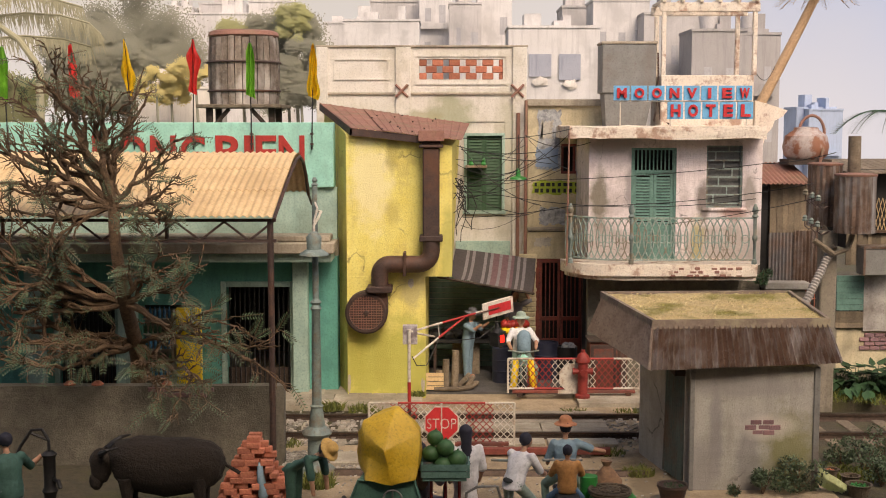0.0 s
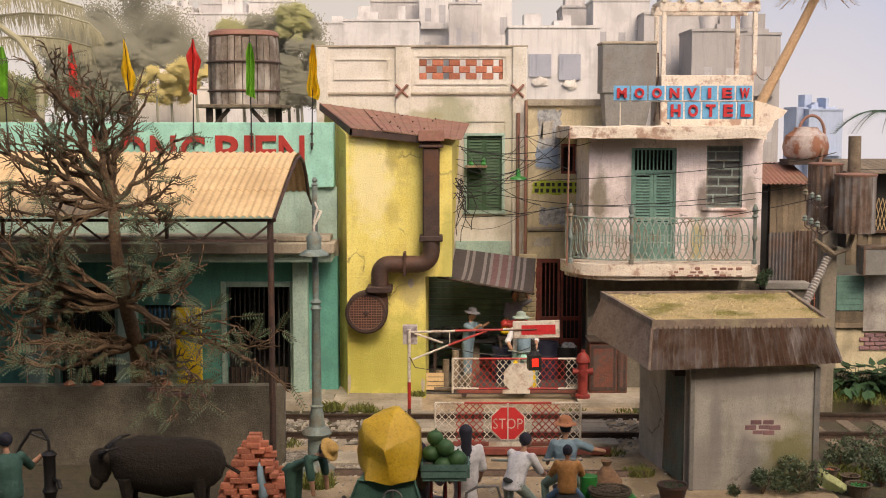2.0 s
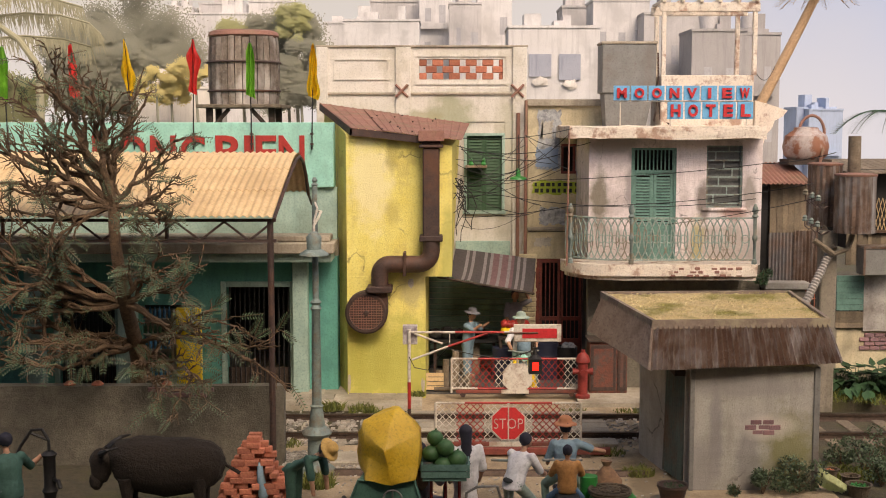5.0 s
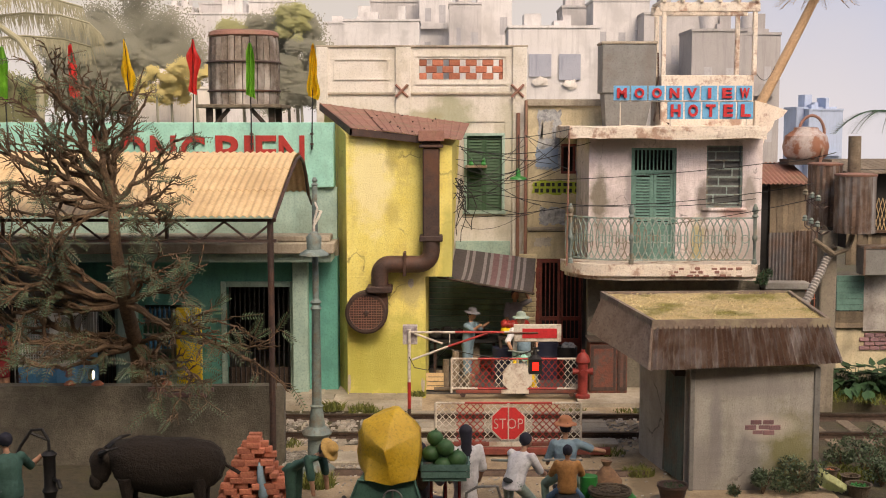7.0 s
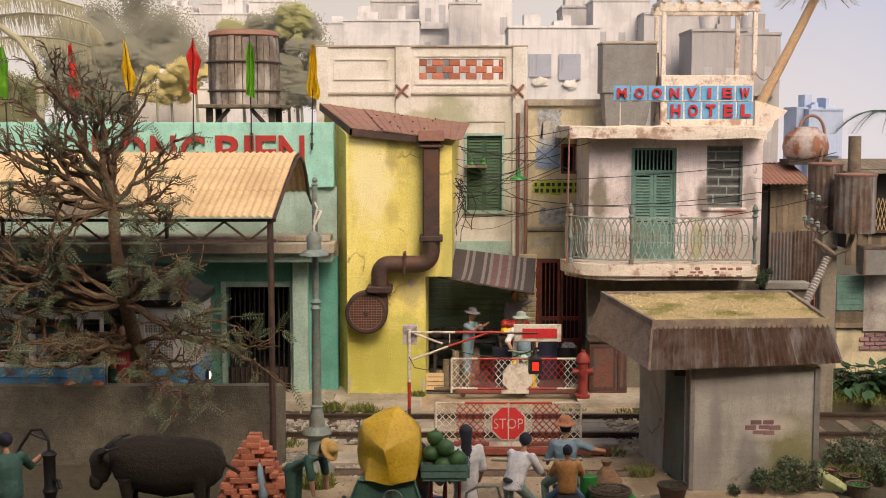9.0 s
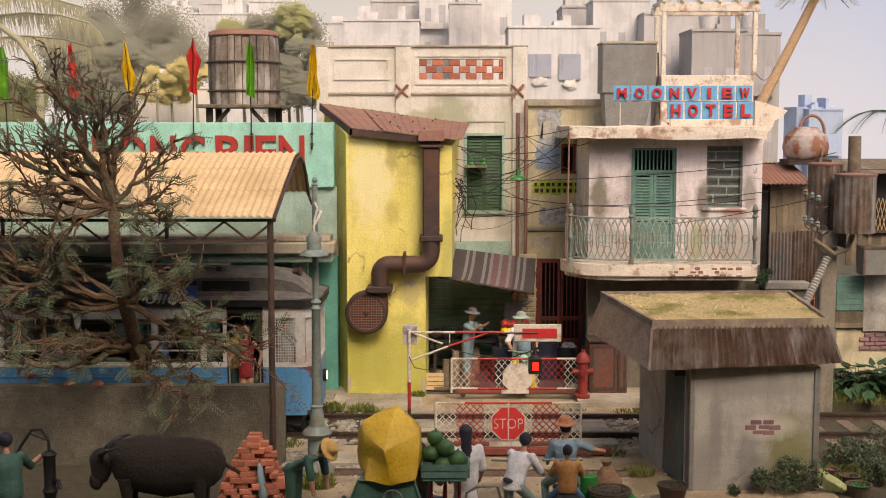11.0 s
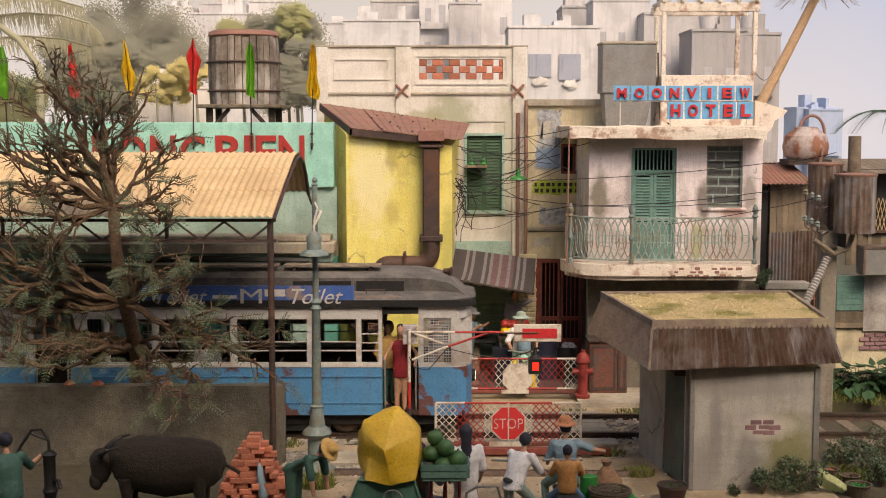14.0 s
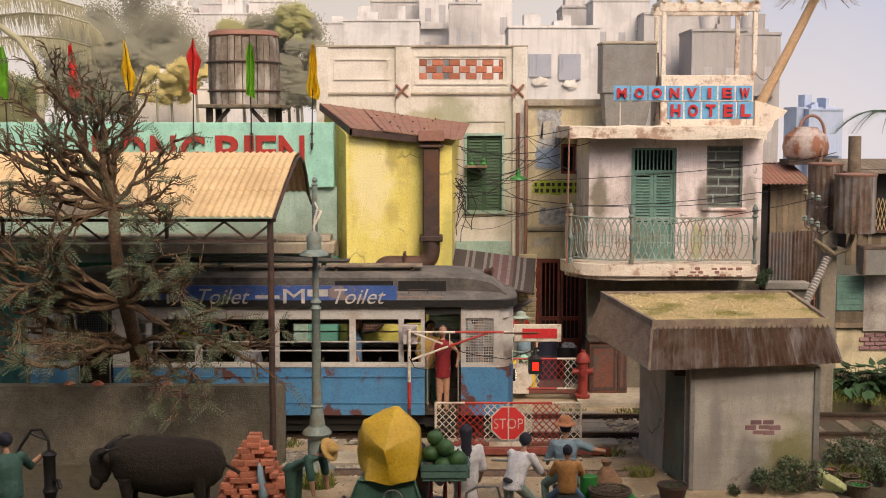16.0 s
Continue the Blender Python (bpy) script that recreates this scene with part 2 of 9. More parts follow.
def thing(name, label, category, x=0.0, y=0.0, z=0.0, group="", kind=""):
    """An Empty at a thing's base; its parts are given in the world's coordinates."""
    ob = new(name)
    ob.empty_display_size = 0.2
    ob.location = (x, y, z)
    ORIGIN[ob] = Vector((x, y, z))
    return tagged(ob, label, category, group, kind)


def part(name, bm, material, parent=None, label="", smooth=False, flat_normals=False):
    """Links a bmesh as one mesh object under a thing or under a part."""
    me = bpy.data.meshes.new(name)
    o = ORIGIN.get(parent)
    if o is not None:
        bmesh.ops.translate(bm, verts=bm.verts, vec=-o)
    if not flat_normals:
        bmesh.ops.recalc_face_normals(bm, faces=bm.faces)
    if smooth:
        for f in bm.faces:
            f.smooth = True
    bm.to_mesh(me)
    bm.free()
    for mt in material if isinstance(material, (list, tuple)) else [material]:
        me.materials.append(M[mt] if isinstance(mt, str) else mt)
    if smooth:
        me.set_sharp_from_angle(angle=radians(40))
    ob = new(name, me)
    if parent:
        ob.parent = parent
        if o is not None:
            ORIGIN[ob] = o
    if label:
        ob["label"] = label
    return ob


def struct(name, bm, material, label="", category="", smooth=False):
    ob = part(name, bm, material, None, smooth=smooth)
    ORIGIN[ob] = Vector((0, 0, 0))
    return tagged(ob, label, category, "", "structure")


def B(*boxes, bevel=0.0):
    """A bmesh of boxes (x0, x1, y0, y1, z0, z1)."""
    bm = bmesh.new()
    for b in boxes:
        box(bm, *b)
    if bevel:
        bmesh.ops.bevel(bm, geom=bm.edges[:], offset=bevel, segments=1, affect="EDGES", clamp_overlap=True)
    return bm


def box(bm, x0, x1, y0, y1, z0, z1, mi=0):
    v = [bm.verts.new((x, y, z)) for z in (z0, z1) for y in (y0, y1) for x in (x0, x1)]
    for q in ((0, 2, 3, 1), (4, 5, 7, 6), (0, 1, 5, 4), (2, 6, 7, 3), (0, 4, 6, 2), (1, 3, 7, 5)):
        bm.faces.new([v[i] for i in q]).material_index = mi
    return v


def prism(bm, pts, vec, mi=0):
    """The outline pts pushed along vec."""
    vec = Vector(vec)
    a = [bm.verts.new(p) for p in pts]
    b = [bm.verts.new(Vector(p) + vec) for p in pts]
    n = len(pts)
    fs = [bm.faces.new(a), bm.faces.new(b[::-1])]
    for i in range(n):
        fs.append(bm.faces.new((a[i], b[i], b[(i + 1) % n], a[(i + 1) % n])))
    for f in fs:
        f.material_index = mi
    return bm


def sweep(bm, rings, closed=False, mi=0):
    """Joins rings of points into a skin, with caps."""
    vs = [[bm.verts.new(p) for p in r] for r in rings]
    n = len(vs[0])
    for a, b in zip(vs, vs[1:]):
        for i in range(n):
            bm.faces.new((a[i], a[(i + 1) % n], b[(i + 1) % n], b[i])).material_index = mi
    for r in (vs[0][::-1], vs[-1]):
        bm.faces.new(r).material_index = mi
    return bm


def ring(c, d, r, seg, ref=Vector((0, 0, 1))):
    d = Vector(d).normalized()
    u = d.cross(ref)
    if u.length < 0.05:
        u = d.cross(Vector((1, 0, 0)))
    u.normalize()
    w = d.cross(u)
    return [Vector(c) + r * (math.cos(2 * math.pi * i / seg) * u + math.sin(2 * math.pi * i / seg) * w) for i in range(seg)]


def rod(bm, a, b, r, r2=None, seg=8, mi=0):
    a, b = Vector(a), Vector(b)
    return sweep(bm, [ring(a, b - a, r, seg), ring(b, b - a, r if r2 is None else r2, seg)], mi=mi)


def tube(bm, pts, r, seg=8, mi=0):
    pts = [Vector(p) for p in pts]
    rr = r if isinstance(r, (list, tuple)) else [r] * len(pts)
    rings = []
    for i, p in enumerate(pts):
        d = pts[min(i + 1, len(pts) - 1)] - pts[max(i - 1, 0)]
        ref = Vector((0, 0, 1)) if abs(d.normalized().z) < 0.9 else Vector((0, 1, 0))
        rings.append(ring(p, d, rr[i], seg, ref))
    for i in range(1, len(rings)):
        k = min(range(seg), key=lambda s: (rings[i][s] - rings[i - 1][0] - (pts[i] - pts[i - 1])).length)
        rings[i] = rings[i][k:] + rings[i][:k]
    return sweep(bm, rings, mi=mi)


def capsule(bm, a, b, r, r2=None, seg=10, mi=0):
    """A limb with rounded ends."""
    a, b = Vector(a), Vector(b)
    r2 = r if r2 is None else r2
    d = (b - a).normalized() if (b - a).length > 1e-6 else Vector((0, 0, 1))
    rings = []
    for k in (-80, -50, -20):
        t = radians(k)
        rings.append(ring(a + d * r * math.sin(t), d, r * math.cos(t), seg))
    for k in (20, 50, 80):
        t = radians(k)
        rings.append(ring(b + d * r2 * math.sin(t), d, r2 * math.cos(t), seg))
    return sweep(bm, rings, mi=mi)


def lathe(bm, profile, c, axis=(0, 0, 1), seg=16, mi=0):
    """Profile rows of (radius, height) turned round an axis through c."""
    axis = Vector(axis).normalized()
    return sweep(bm, [ring(Vector(c) + axis * h, axis, max(r, 0.002), seg) for r, h in profile], mi=mi)


def blob(bm, c, r, sub=2, rough=0.0, freq=2.0, mi=0):
    r = r if isinstance(r, (tuple, list)) else (r, r, r)
    res = bmesh.ops.create_icosphere(bm, subdivisions=sub, radius=1.0)
    for v in res["verts"]:
        p = v.co.copy()
        k = 1 + rough * noise.noise(p * freq + Vector(c))
        v.co = Vector(c) + Vector((p.x * r[0] * k, p.y * r[1] * k, p.z * r[2] * k))
    for f in {f for v in res["verts"] for f in v.link_faces}:
        f.material_index = mi
    return bm


def sheet(bm, p, u, v, nu, nv, wave=0.0, waves=0, thick=0.012, sag=0.0, along="u", mi=0):
    """A (corrugated) sheet from corner p along u and v; the waves run across u or v."""
    p, u, v = Vector(p), Vector(u), Vector(v)
    nrm = u.cross(v).normalized()
    top, bot = [], []
    for j in range(nv + 1):
        rt, rb = [], []
        for i in range(nu + 1):
            a, b = i / nu, j / nv
            h = wave * math.sin(2 * math.pi * waves * (a if along == "u" else b)) - sag * math.sin(math.pi * b)
            q = p + u * a + v * b + nrm * h
            rt.append(bm.verts.new(q + nrm * thick / 2))
            rb.append(bm.verts.new(q - nrm * thick / 2))
        top.append(rt), bot.append(rb)
    f = []
    for j in range(nv):
        for i in range(nu):
            f.append(bm.faces.new((top[j][i], top[j][i + 1], top[j + 1][i + 1], top[j + 1][i])))
            f.append(bm.faces.new((bot[j][i], bot[j + 1][i], bot[j + 1][i + 1], bot[j][i + 1])))
    for i in range(nu):
        f.append(bm.faces.new((top[0][i], bot[0][i], bot[0][i + 1], top[0][i + 1])))
        f.append(bm.faces.new((top[nv][i], top[nv][i + 1], bot[nv][i + 1], bot[nv][i])))
    for j in range(nv):
        f.append(bm.faces.new((top[j][0], top[j + 1][0], bot[j + 1][0], bot[j][0])))
        f.append(bm.faces.new((top[j][nu], bot[j][nu], bot[j + 1][nu], top[j + 1][nu])))
    for q in f:
        q.material_index = mi
    return bm


def holed(x0, x1, z0, z1, y0, y1, holes=()):
    """A wall in the plane of x and z, y0 to y1 thick, with openings (x0, x1, z0, z1) through it."""
    bm = bmesh.new()
    xs = sorted({x0, x1, *(h[0] for h in holes), *(h[1] for h in holes)})
    zs = sorted({z0, z1, *(h[2] for h in holes), *(h[3] for h in holes)})
    xs, zs = [x for x in xs if x0 <= x <= x1], [z for z in zs if z0 <= z <= z1]

    def solid(i, j):
        if not (0 <= i < len(xs) - 1 and 0 <= j < len(zs) - 1):
            return False
        cx, cz = (xs[i] + xs[i + 1]) / 2, (zs[j] + zs[j + 1]) / 2
        return not any(h[0] < cx < h[1] and h[2] < cz < h[3] for h in holes)

    def quad(*p):
        bm.faces.new([bm.verts.new(q) for q in p])

    for i in range(len(xs) - 1):
        for j in range(len(zs) - 1):
            if not solid(i, j):
                continue
            a, b, c, d = xs[i], xs[i + 1], zs[j], zs[j + 1]
            quad((a, y0, c), (b, y0, c), (b, y0, d), (a, y0, d))
            quad((a, y1, c), (a, y1, d), (b, y1, d), (b, y1, c))
            if not solid(i - 1, j):
                quad((a, y0, c), (a, y0, d), (a, y1, d), (a, y1, c))
            if not solid(i + 1, j):
                quad((b, y0, c), (b, y1, c), (b, y1, d), (b, y0, d))
            if not solid(i, j - 1):
                quad((a, y0, c), (a, y1, c), (b, y1, c), (b, y0, c))
            if not solid(i, j + 1):
                quad((a, y0, d), (b, y0, d), (b, y1, d), (a, y1, d))
    bmesh.ops.remove_doubles(bm, verts=bm.verts, dist=0.0005)
    return bm


def letters(text, size, depth, shear=0.0, offset=0.0):
    """Raised letters as a bmesh, upright in the plane of x and z, facing -y, from (0, 0, 0) to the right."""
    cu = bpy.data.curves.new("letters", "FONT")
    cu.body, cu.size, cu.extrude, cu.shear, cu.offset = text, size, depth, shear, offset
    cu.resolution_u = 3
    ob = new("letters", cu)
    me = bpy.data.meshes.new_from_object(ob.evaluated_get(bpy.context.evaluated_depsgraph_get()))
    bpy.data.objects.remove(ob)
    bm = bmesh.new()
    bm.from_mesh(me)
    bpy.data.meshes.remove(me)
    bmesh.ops.rotate(bm, verts=bm.verts, matrix=Matrix.Rotation(radians(90), 3, "X"))
    return bm


def moved(bm, x=0, y=0, z=0, sx=1, sz=1):
    for v in bm.verts:
        v.co = Vector((v.co.x * sx + x, v.co.y + y, v.co.z * sz + z))
    return bm


def fitted(bm, x0, x1, z0, z1, y):
    """Stretches letters into a field of a board."""
    xs, zs = [v.co.x for v in bm.verts], [v.co.z for v in bm.verts]
    kx, kz = (x1 - x0) / (max(xs) - min(xs)), (z1 - z0) / (max(zs) - min(zs))
    ax, az = min(xs), min(zs)
    for v in bm.verts:
        v.co = Vector((x0 + (v.co.x - ax) * kx, y + v.co.y, z0 + (v.co.z - az) * kz))
    return bm


# ---------- ground, road, track ----------
bm = bmesh.new()
sheet(bm, (-400, -60, -0.03), (800, 0, 0), (0, 900, 0), 2, 2, thick=0.05)
ground = struct("ground", bm, "dirt", "bare trodden earth with moss patches", "ground")
# added unseen on the viewer's side: plain walls, low ceiling to shade the foreground
struct("wall_south", B((-30, 30, -6.3, -6.0, 0, 9.6)), "greywall", "plain dark wall added out of view", "wall")
struct("wall_west", B((-30.3, -30, -6, 10.0, 0, 9.6)), "greywall", "plain dark wall added out of view", "wall")
struct("wall_east", B((30, 30.3, -6, 10.0, 0, 9.6)), "greywall", "plain dark wall added out of view", "wall")
struct("ceiling", B((-30, 30, -6.3, 10.0, 9.6, 9.9)), "greywall", "plain dark ceiling added out of view to shade the foreground", "ceiling")
# street stops at x = -3.3; darker earth beyond also stands in for shade
road = struct("road", B((-3.3, 6.4, 14.0, 22.9, -0.1, 0.0), (-0.55, 4.0, 22.9, 27.3, -0.1, 0.01)), "street",
              "dusty sand-coloured street across the tracks", "road")
alley_floor = struct("road_alley", B((-0.9, 4.0, 27.3, 33.0, -0.1, 0.06)), "alley", "worn grey asphalt of the side alley, darkened for shade", "road")
NEAR, FAR = 23.35, 24.85  # the two rails
for k, y in enumerate((NEAR, FAR)):
    bm = bmesh.new()
    prism(bm, [(-40, y + a, b) for a, b in ((-0.07, 0.0), (0.07, 0.0), (0.03, 0.03), (0.02, 0.09), (0.045, 0.1), (0.045, 0.14), (-0.045, 0.14),
                                             (-0.045, 0.1), (-0.02, 0.09), (-0.03, 0.03))], (90, 0, 0))
    tagged(part("rail", bm, "rail"), "rusty steel rail of the tram line", "rail", "tram rails", "structure")
me = None
for i in range(26):
    x = -7.0 + i * 0.72
    if -0.6 < x < 3.6:
        continue
    bm = B((-0.13, 0.13, -1.25, 1.25, -0.06, 0.02), bevel=0.015)
    ob = part("sleeper", bm, "slab" if x < 0 else "wood")
    tagged(ob, "weathered timber railway sleeper in the ballast", "sleeper", "sleepers under the rails", "structure")
    ob.matrix_basis = pose(x, 24.1 + random.uniform(-0.04, 0.04), 0, 0, 0, random.uniform(-1.5, 1.5))
bm = bmesh.new()
for i in range(2600):
    x = random.uniform(-6.5, 6.0)
    if -0.9 < x < 2.9:
        continue
    y = random.uniform(22.95, 25.35)
    r = random.uniform(0.025, 0.06)
    c = Vector((x, y, r * 0.3 - 0.02))
    vs = [bm.verts.new(c + Vector((math.cos(a) * r * random.uniform(0.7, 1.2), math.sin(a) * r * random.uniform(0.7, 1.2), h)))
          for h in (0, r) for a in (0.3, 2.1, 4.0)]
    for q in ((0, 2, 1), (3, 4, 5), (0, 1, 4, 3), (1, 2, 5, 4), (2, 0, 3, 5)):
        bm.faces.new([vs[j] for j in q])
tagged(part("ballast", bm, "ballast"), "pale crushed stone between the rails", "gravel", "", "stuff")
# timber planks that fill the crossing between the rails
for j, (a, b) in enumerate(((22.75, 23.2), (23.5, 23.95), (23.98, 24.4), (24.43, 24.7), (25.0, 25.45))):
    for k in range(3):
        x0 = -0.75 + k * 1.35 + random.uniform(-0.03, 0.03)
        ob = part("plank", B((x0, x0 + 1.31, a, b, -0.02, 0.07 + random.uniform(-0.008, 0.008)), bevel=0.012), "slab", road)

# pavement of slabs before the station and the yellow house
pav = struct("pavement", B((-8, -0.45, 25.75, 29.0, -0.05, 0.10), (2.9, 4.3, 26.0, 28.0, -0.05, 0.10), (4.3, 14, 26.3, 34.0, -0.05, 0.10)), "slab",
             "dusty concrete pavement with kerb", "pavement")
for j in range(3):
    for i in range(14):
        x0 = -7.9 + i * 0.53 + (0.25 if j % 2 else 0)
        if x0 + 0.5 > -0.45:
            continue
        y0 = 25.77 + j * 0.52
        part("paving_slab", B((x0, x0 + 0.515, y0, y0 + 0.505, 0.09, 0.125 + random.uniform(-0.006, 0.006)), bevel=0.01), "slab", pav)


# ---------- grey boundary wall ----------
WX = -2.803
bm = B((-12, WX, 21.5, 21.75, 0.0, 1.425))
bmesh.ops.subdivide_edges(bm, edges=bm.edges[:], cuts=14, use_grid_fill=True)
for v in bm.verts:
    v.co += 0.018 * noise.noise_vector(v.co * 2.5)
wall_front = struct("wall_front", bm, "greywall", "rough grey rendered boundary wall with worn top", "wall")


# ---------- station: long teal building with a sign parapet ----------
def station():
    y = 27.3
    t = thing("station_building", "teal plastered station with a mint sign parapet and stone cornice", "building", -6.0, y, 0)
    x1 = -2.336
    d = (-4.799, -3.392, 0.1, 2.428)
    d2 = (-8.529, -7.273, 0.1, 2.428)
    s = (-6.683, -5.364, 0.1, 2.024)
    body = part("wall", holed(-14, x1, 0, 3.094, y, y + 0.3, (d, d2, s)), "teal", t)
    part("side_wall", B((x1 - 0.3, x1, y + 0.3, y + 5, 0, 3.094)), "teal", t)
    # coloured near-black for the unlit room behind the doors
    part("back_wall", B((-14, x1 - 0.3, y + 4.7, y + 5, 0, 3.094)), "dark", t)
    part("floor", B((-14, x1 - 0.3, y + 0.3, y + 4.7, 0, 0.12)), "slab", t)
    part("upper_wall", B((-14, x1, y, y + 0.3, 3.47, 4.629)), "palegreen", t)
    part("roof", B((-14, x1, y + 0.3, y + 5, 3.094, 3.47)), "cornice", t)
    par = part("parapet", B((-14, x1 - 0.05, y - 0.12, y + 0.35, 4.634, 6.049), bevel=0.015), "mint", t, "mint green sign parapet")
    cx1 = -2.331
    part("cornice", B((-14, cx1, 26.3, y, 3.261, 3.491), bevel=0.02), "cornice", t, "weathered stone cornice")
    part("cornice_molding", B((-14, cx1 - 0.06, 26.5, y, 3.058, 3.261 - 0.003), bevel=0.02), "palegreen", t)
    part("cornice_cap", B((-14, cx1 - 0.1, 26.6, y, 3.491 + 0.003, 3.621), bevel=0.02), "cornice", t)
    for px0, px1 in ((-3.305, -2.969), (-7.156, -6.759), (-9.181, -8.808)):
        part("pilaster", B((px0, px1, 27.0, y + 0.02, 0.1, 3.058), bevel=0.015), "palegreen", t, "pale green pilaster")
    for a, b, c, h in (d, d2):
        f = part("door_frame", B((a - 0.12, a, y - 0.05, y + 0.1, c, h + 0.12), (b, b + 0.12, y - 0.05, y + 0.1, c, h + 0.12), (a, b, y - 0.05, y + 0.1, h, h + 0.12),
                                 bevel=0.01), "palegreen", t)
        g = part("lattice_gate", B((a, b, y + 0.16, y + 0.19, c, c + 0.5)), "darkwood", t, "dark folding lattice gate")
        for i in range(13):
            xx = a + (b - a) * (i + 0.5) / 13
            part("bar", B((xx - 0.015, xx + 0.015, y + 0.12, y + 0.15, c, h)), "black", g)
    # red letters on the parapet
    z0, z1 = 5.033, 5.768
    word = "LONG BIEN"
    xs = (-7.628, -7.076, -6.375, -5.724, None, -4.951, -4.324, -4.078, -3.575)
    ws = (0.45, 0.62, 0.55, 0.55, 0, 0.56, 0.2, 0.46, 0.56)
    for ch, x0, w in zip(word, xs, ws):
        if x0 is not None:
            part("letter", fitted(letters(ch, 1.0, 0.03, 0, 0.02), x0, x0 + w, z0, z1, y - 0.15), "red", par, "raised red sign letter")
    part("plain_bar", B((-9.139, -8.869, y - 0.18, y - 0.12, z0, z0 + 0.4)), "red", par, "red sign shape")
    return t


station()


# ---------- yellow house with the rusty duct ----------
def yellow_house():
    y = 26.9
    xa, xb, xc = -2.092, -0.384, 0.196
    t = thing("yellow_house", "narrow yellow plastered house with rusty sheet roof", "building", xa, y, 0)
    zj, zl, zr = 2.704, 5.794, 5.551
    # plan widens towards the back
    bm = bmesh.new()
    lo = [(xa, y, 0), (xb, y, 0), (xb + 0.05, y + 3.0, 0), (xa - 0.75, y + 3.0, 0)]
    prism(bm, lo, (0, 0, zj))
    part("lower_wall", bm, "yellow", t)
    bm = bmesh.new()
    v = [bm.verts.new(p) for p in ((xa, y, zj + 0.002), (xc, y, zj + 0.002), (xc - 0.03, y + 3.0, zj + 0.002), (xa - 0.75, y + 3.0, zj + 0.002),
                                   (xa, y, zl), (xc, y, zr), (xc + 0.2, y + 3.0, zr + 0.18), (xa - 0.75, y + 3.0, zl + 0.62))]
    for q in ((0, 1, 5, 4), (1, 2, 6, 5), (2, 3, 7, 6), (3, 0, 4, 7), (4, 5, 6, 7), (3, 2, 1, 0)):
        bm.faces.new([v[i] for i in q])
    part("upper_wall", bm, "yellow", t)
    # roof of overlapping flat rusty sheets with ribs and lapped seams
    fl, fr = Vector((-1.994, 26.72, 5.940)), Vector((0.411, 26.72, 5.663))
    bk, br = Vector((-2.962, 29.95, 6.511)), Vector((0.637, 29.95, 6.014))
    rnd = random.Random(4)
    for k, (u0, u1) in enumerate(((0.0, 0.30), (0.29, 0.53), (0.52, 0.79), (0.78, 1.0))):
        bm = bmesh.new()
        n = 24
        lift = 0.014 * (k % 2) + rnd.uniform(0, 0.008)
        rows = []
        for dz in (0.0, -0.014):
            for v in (0.0, 0.35, 0.7, 1.0):
                row = []
                for i in range(n + 1):
                    u = u0 + (u1 - u0) * i / n
                    p = fl.lerp(fr, u).lerp(bk.lerp(br, u), v)
                    rib = 0.016 if i % 6 in (0,) else 0.0
                    p.z += dz + lift + rib + 0.012 * noise.noise(p * 1.7)
                    if v == 0.0:
                        p.y -= 0.03 * noise.noise((u * 7, k, 0.3)) + 0.02 * (k % 2)
                    row.append(bm.verts.new(p))
                rows.append(row)
        loop = (0, 1, 2, 3, 7, 6, 5, 4)
        for a, b in zip(loop, loop[1:] + loop[:1]):
            for i in range(n):
                bm.faces.new((rows[a][i], rows[a][i + 1], rows[b][i + 1], rows[b][i]))
        for i in (0, n):
            for a in range(3):
                bm.faces.new((rows[a][i], rows[a + 1][i], rows[a + 5][i], rows[a + 4][i]))
        part("roof_sheet", bm, "rustroof", t, "flat rusty roof sheet with lapped seam")
    for k in range(14):
        p = fl.lerp(fr, rnd.choice((0.295, 0.525, 0.785))).lerp(bk.lerp(br, rnd.choice((0.295, 0.525, 0.785))), (k + 0.5) / 14)
        part("nail", B((p.x - 0.02, p.x + 0.02, p.y - 0.02, p.y + 0.02, p.z + 0.01, p.z + 0.045), bevel=0.008), "iron", t)
    bm = bmesh.new()
    dn = Vector((0, 0, -0.17))
    for a, b in ((fl, fl.lerp(fr, 0.66)), (bk, fl)):
        side = Vector((0, 0.04, 0)) if a is fl else Vector((0.05, 0, 0))
        m = a.lerp(b, 0.5) + Vector((0, 0, 0.012))
        for p, q in ((a, m), (m, b)):
            prism(bm, [p + dn, q + dn * 0.95, q - Vector((0, 0, 0.015)), p - Vector((0, 0, 0.015))], side)
    part("fascia", bm, "iron", t, "dark rusty fascia board")
    return t


yellow_house()


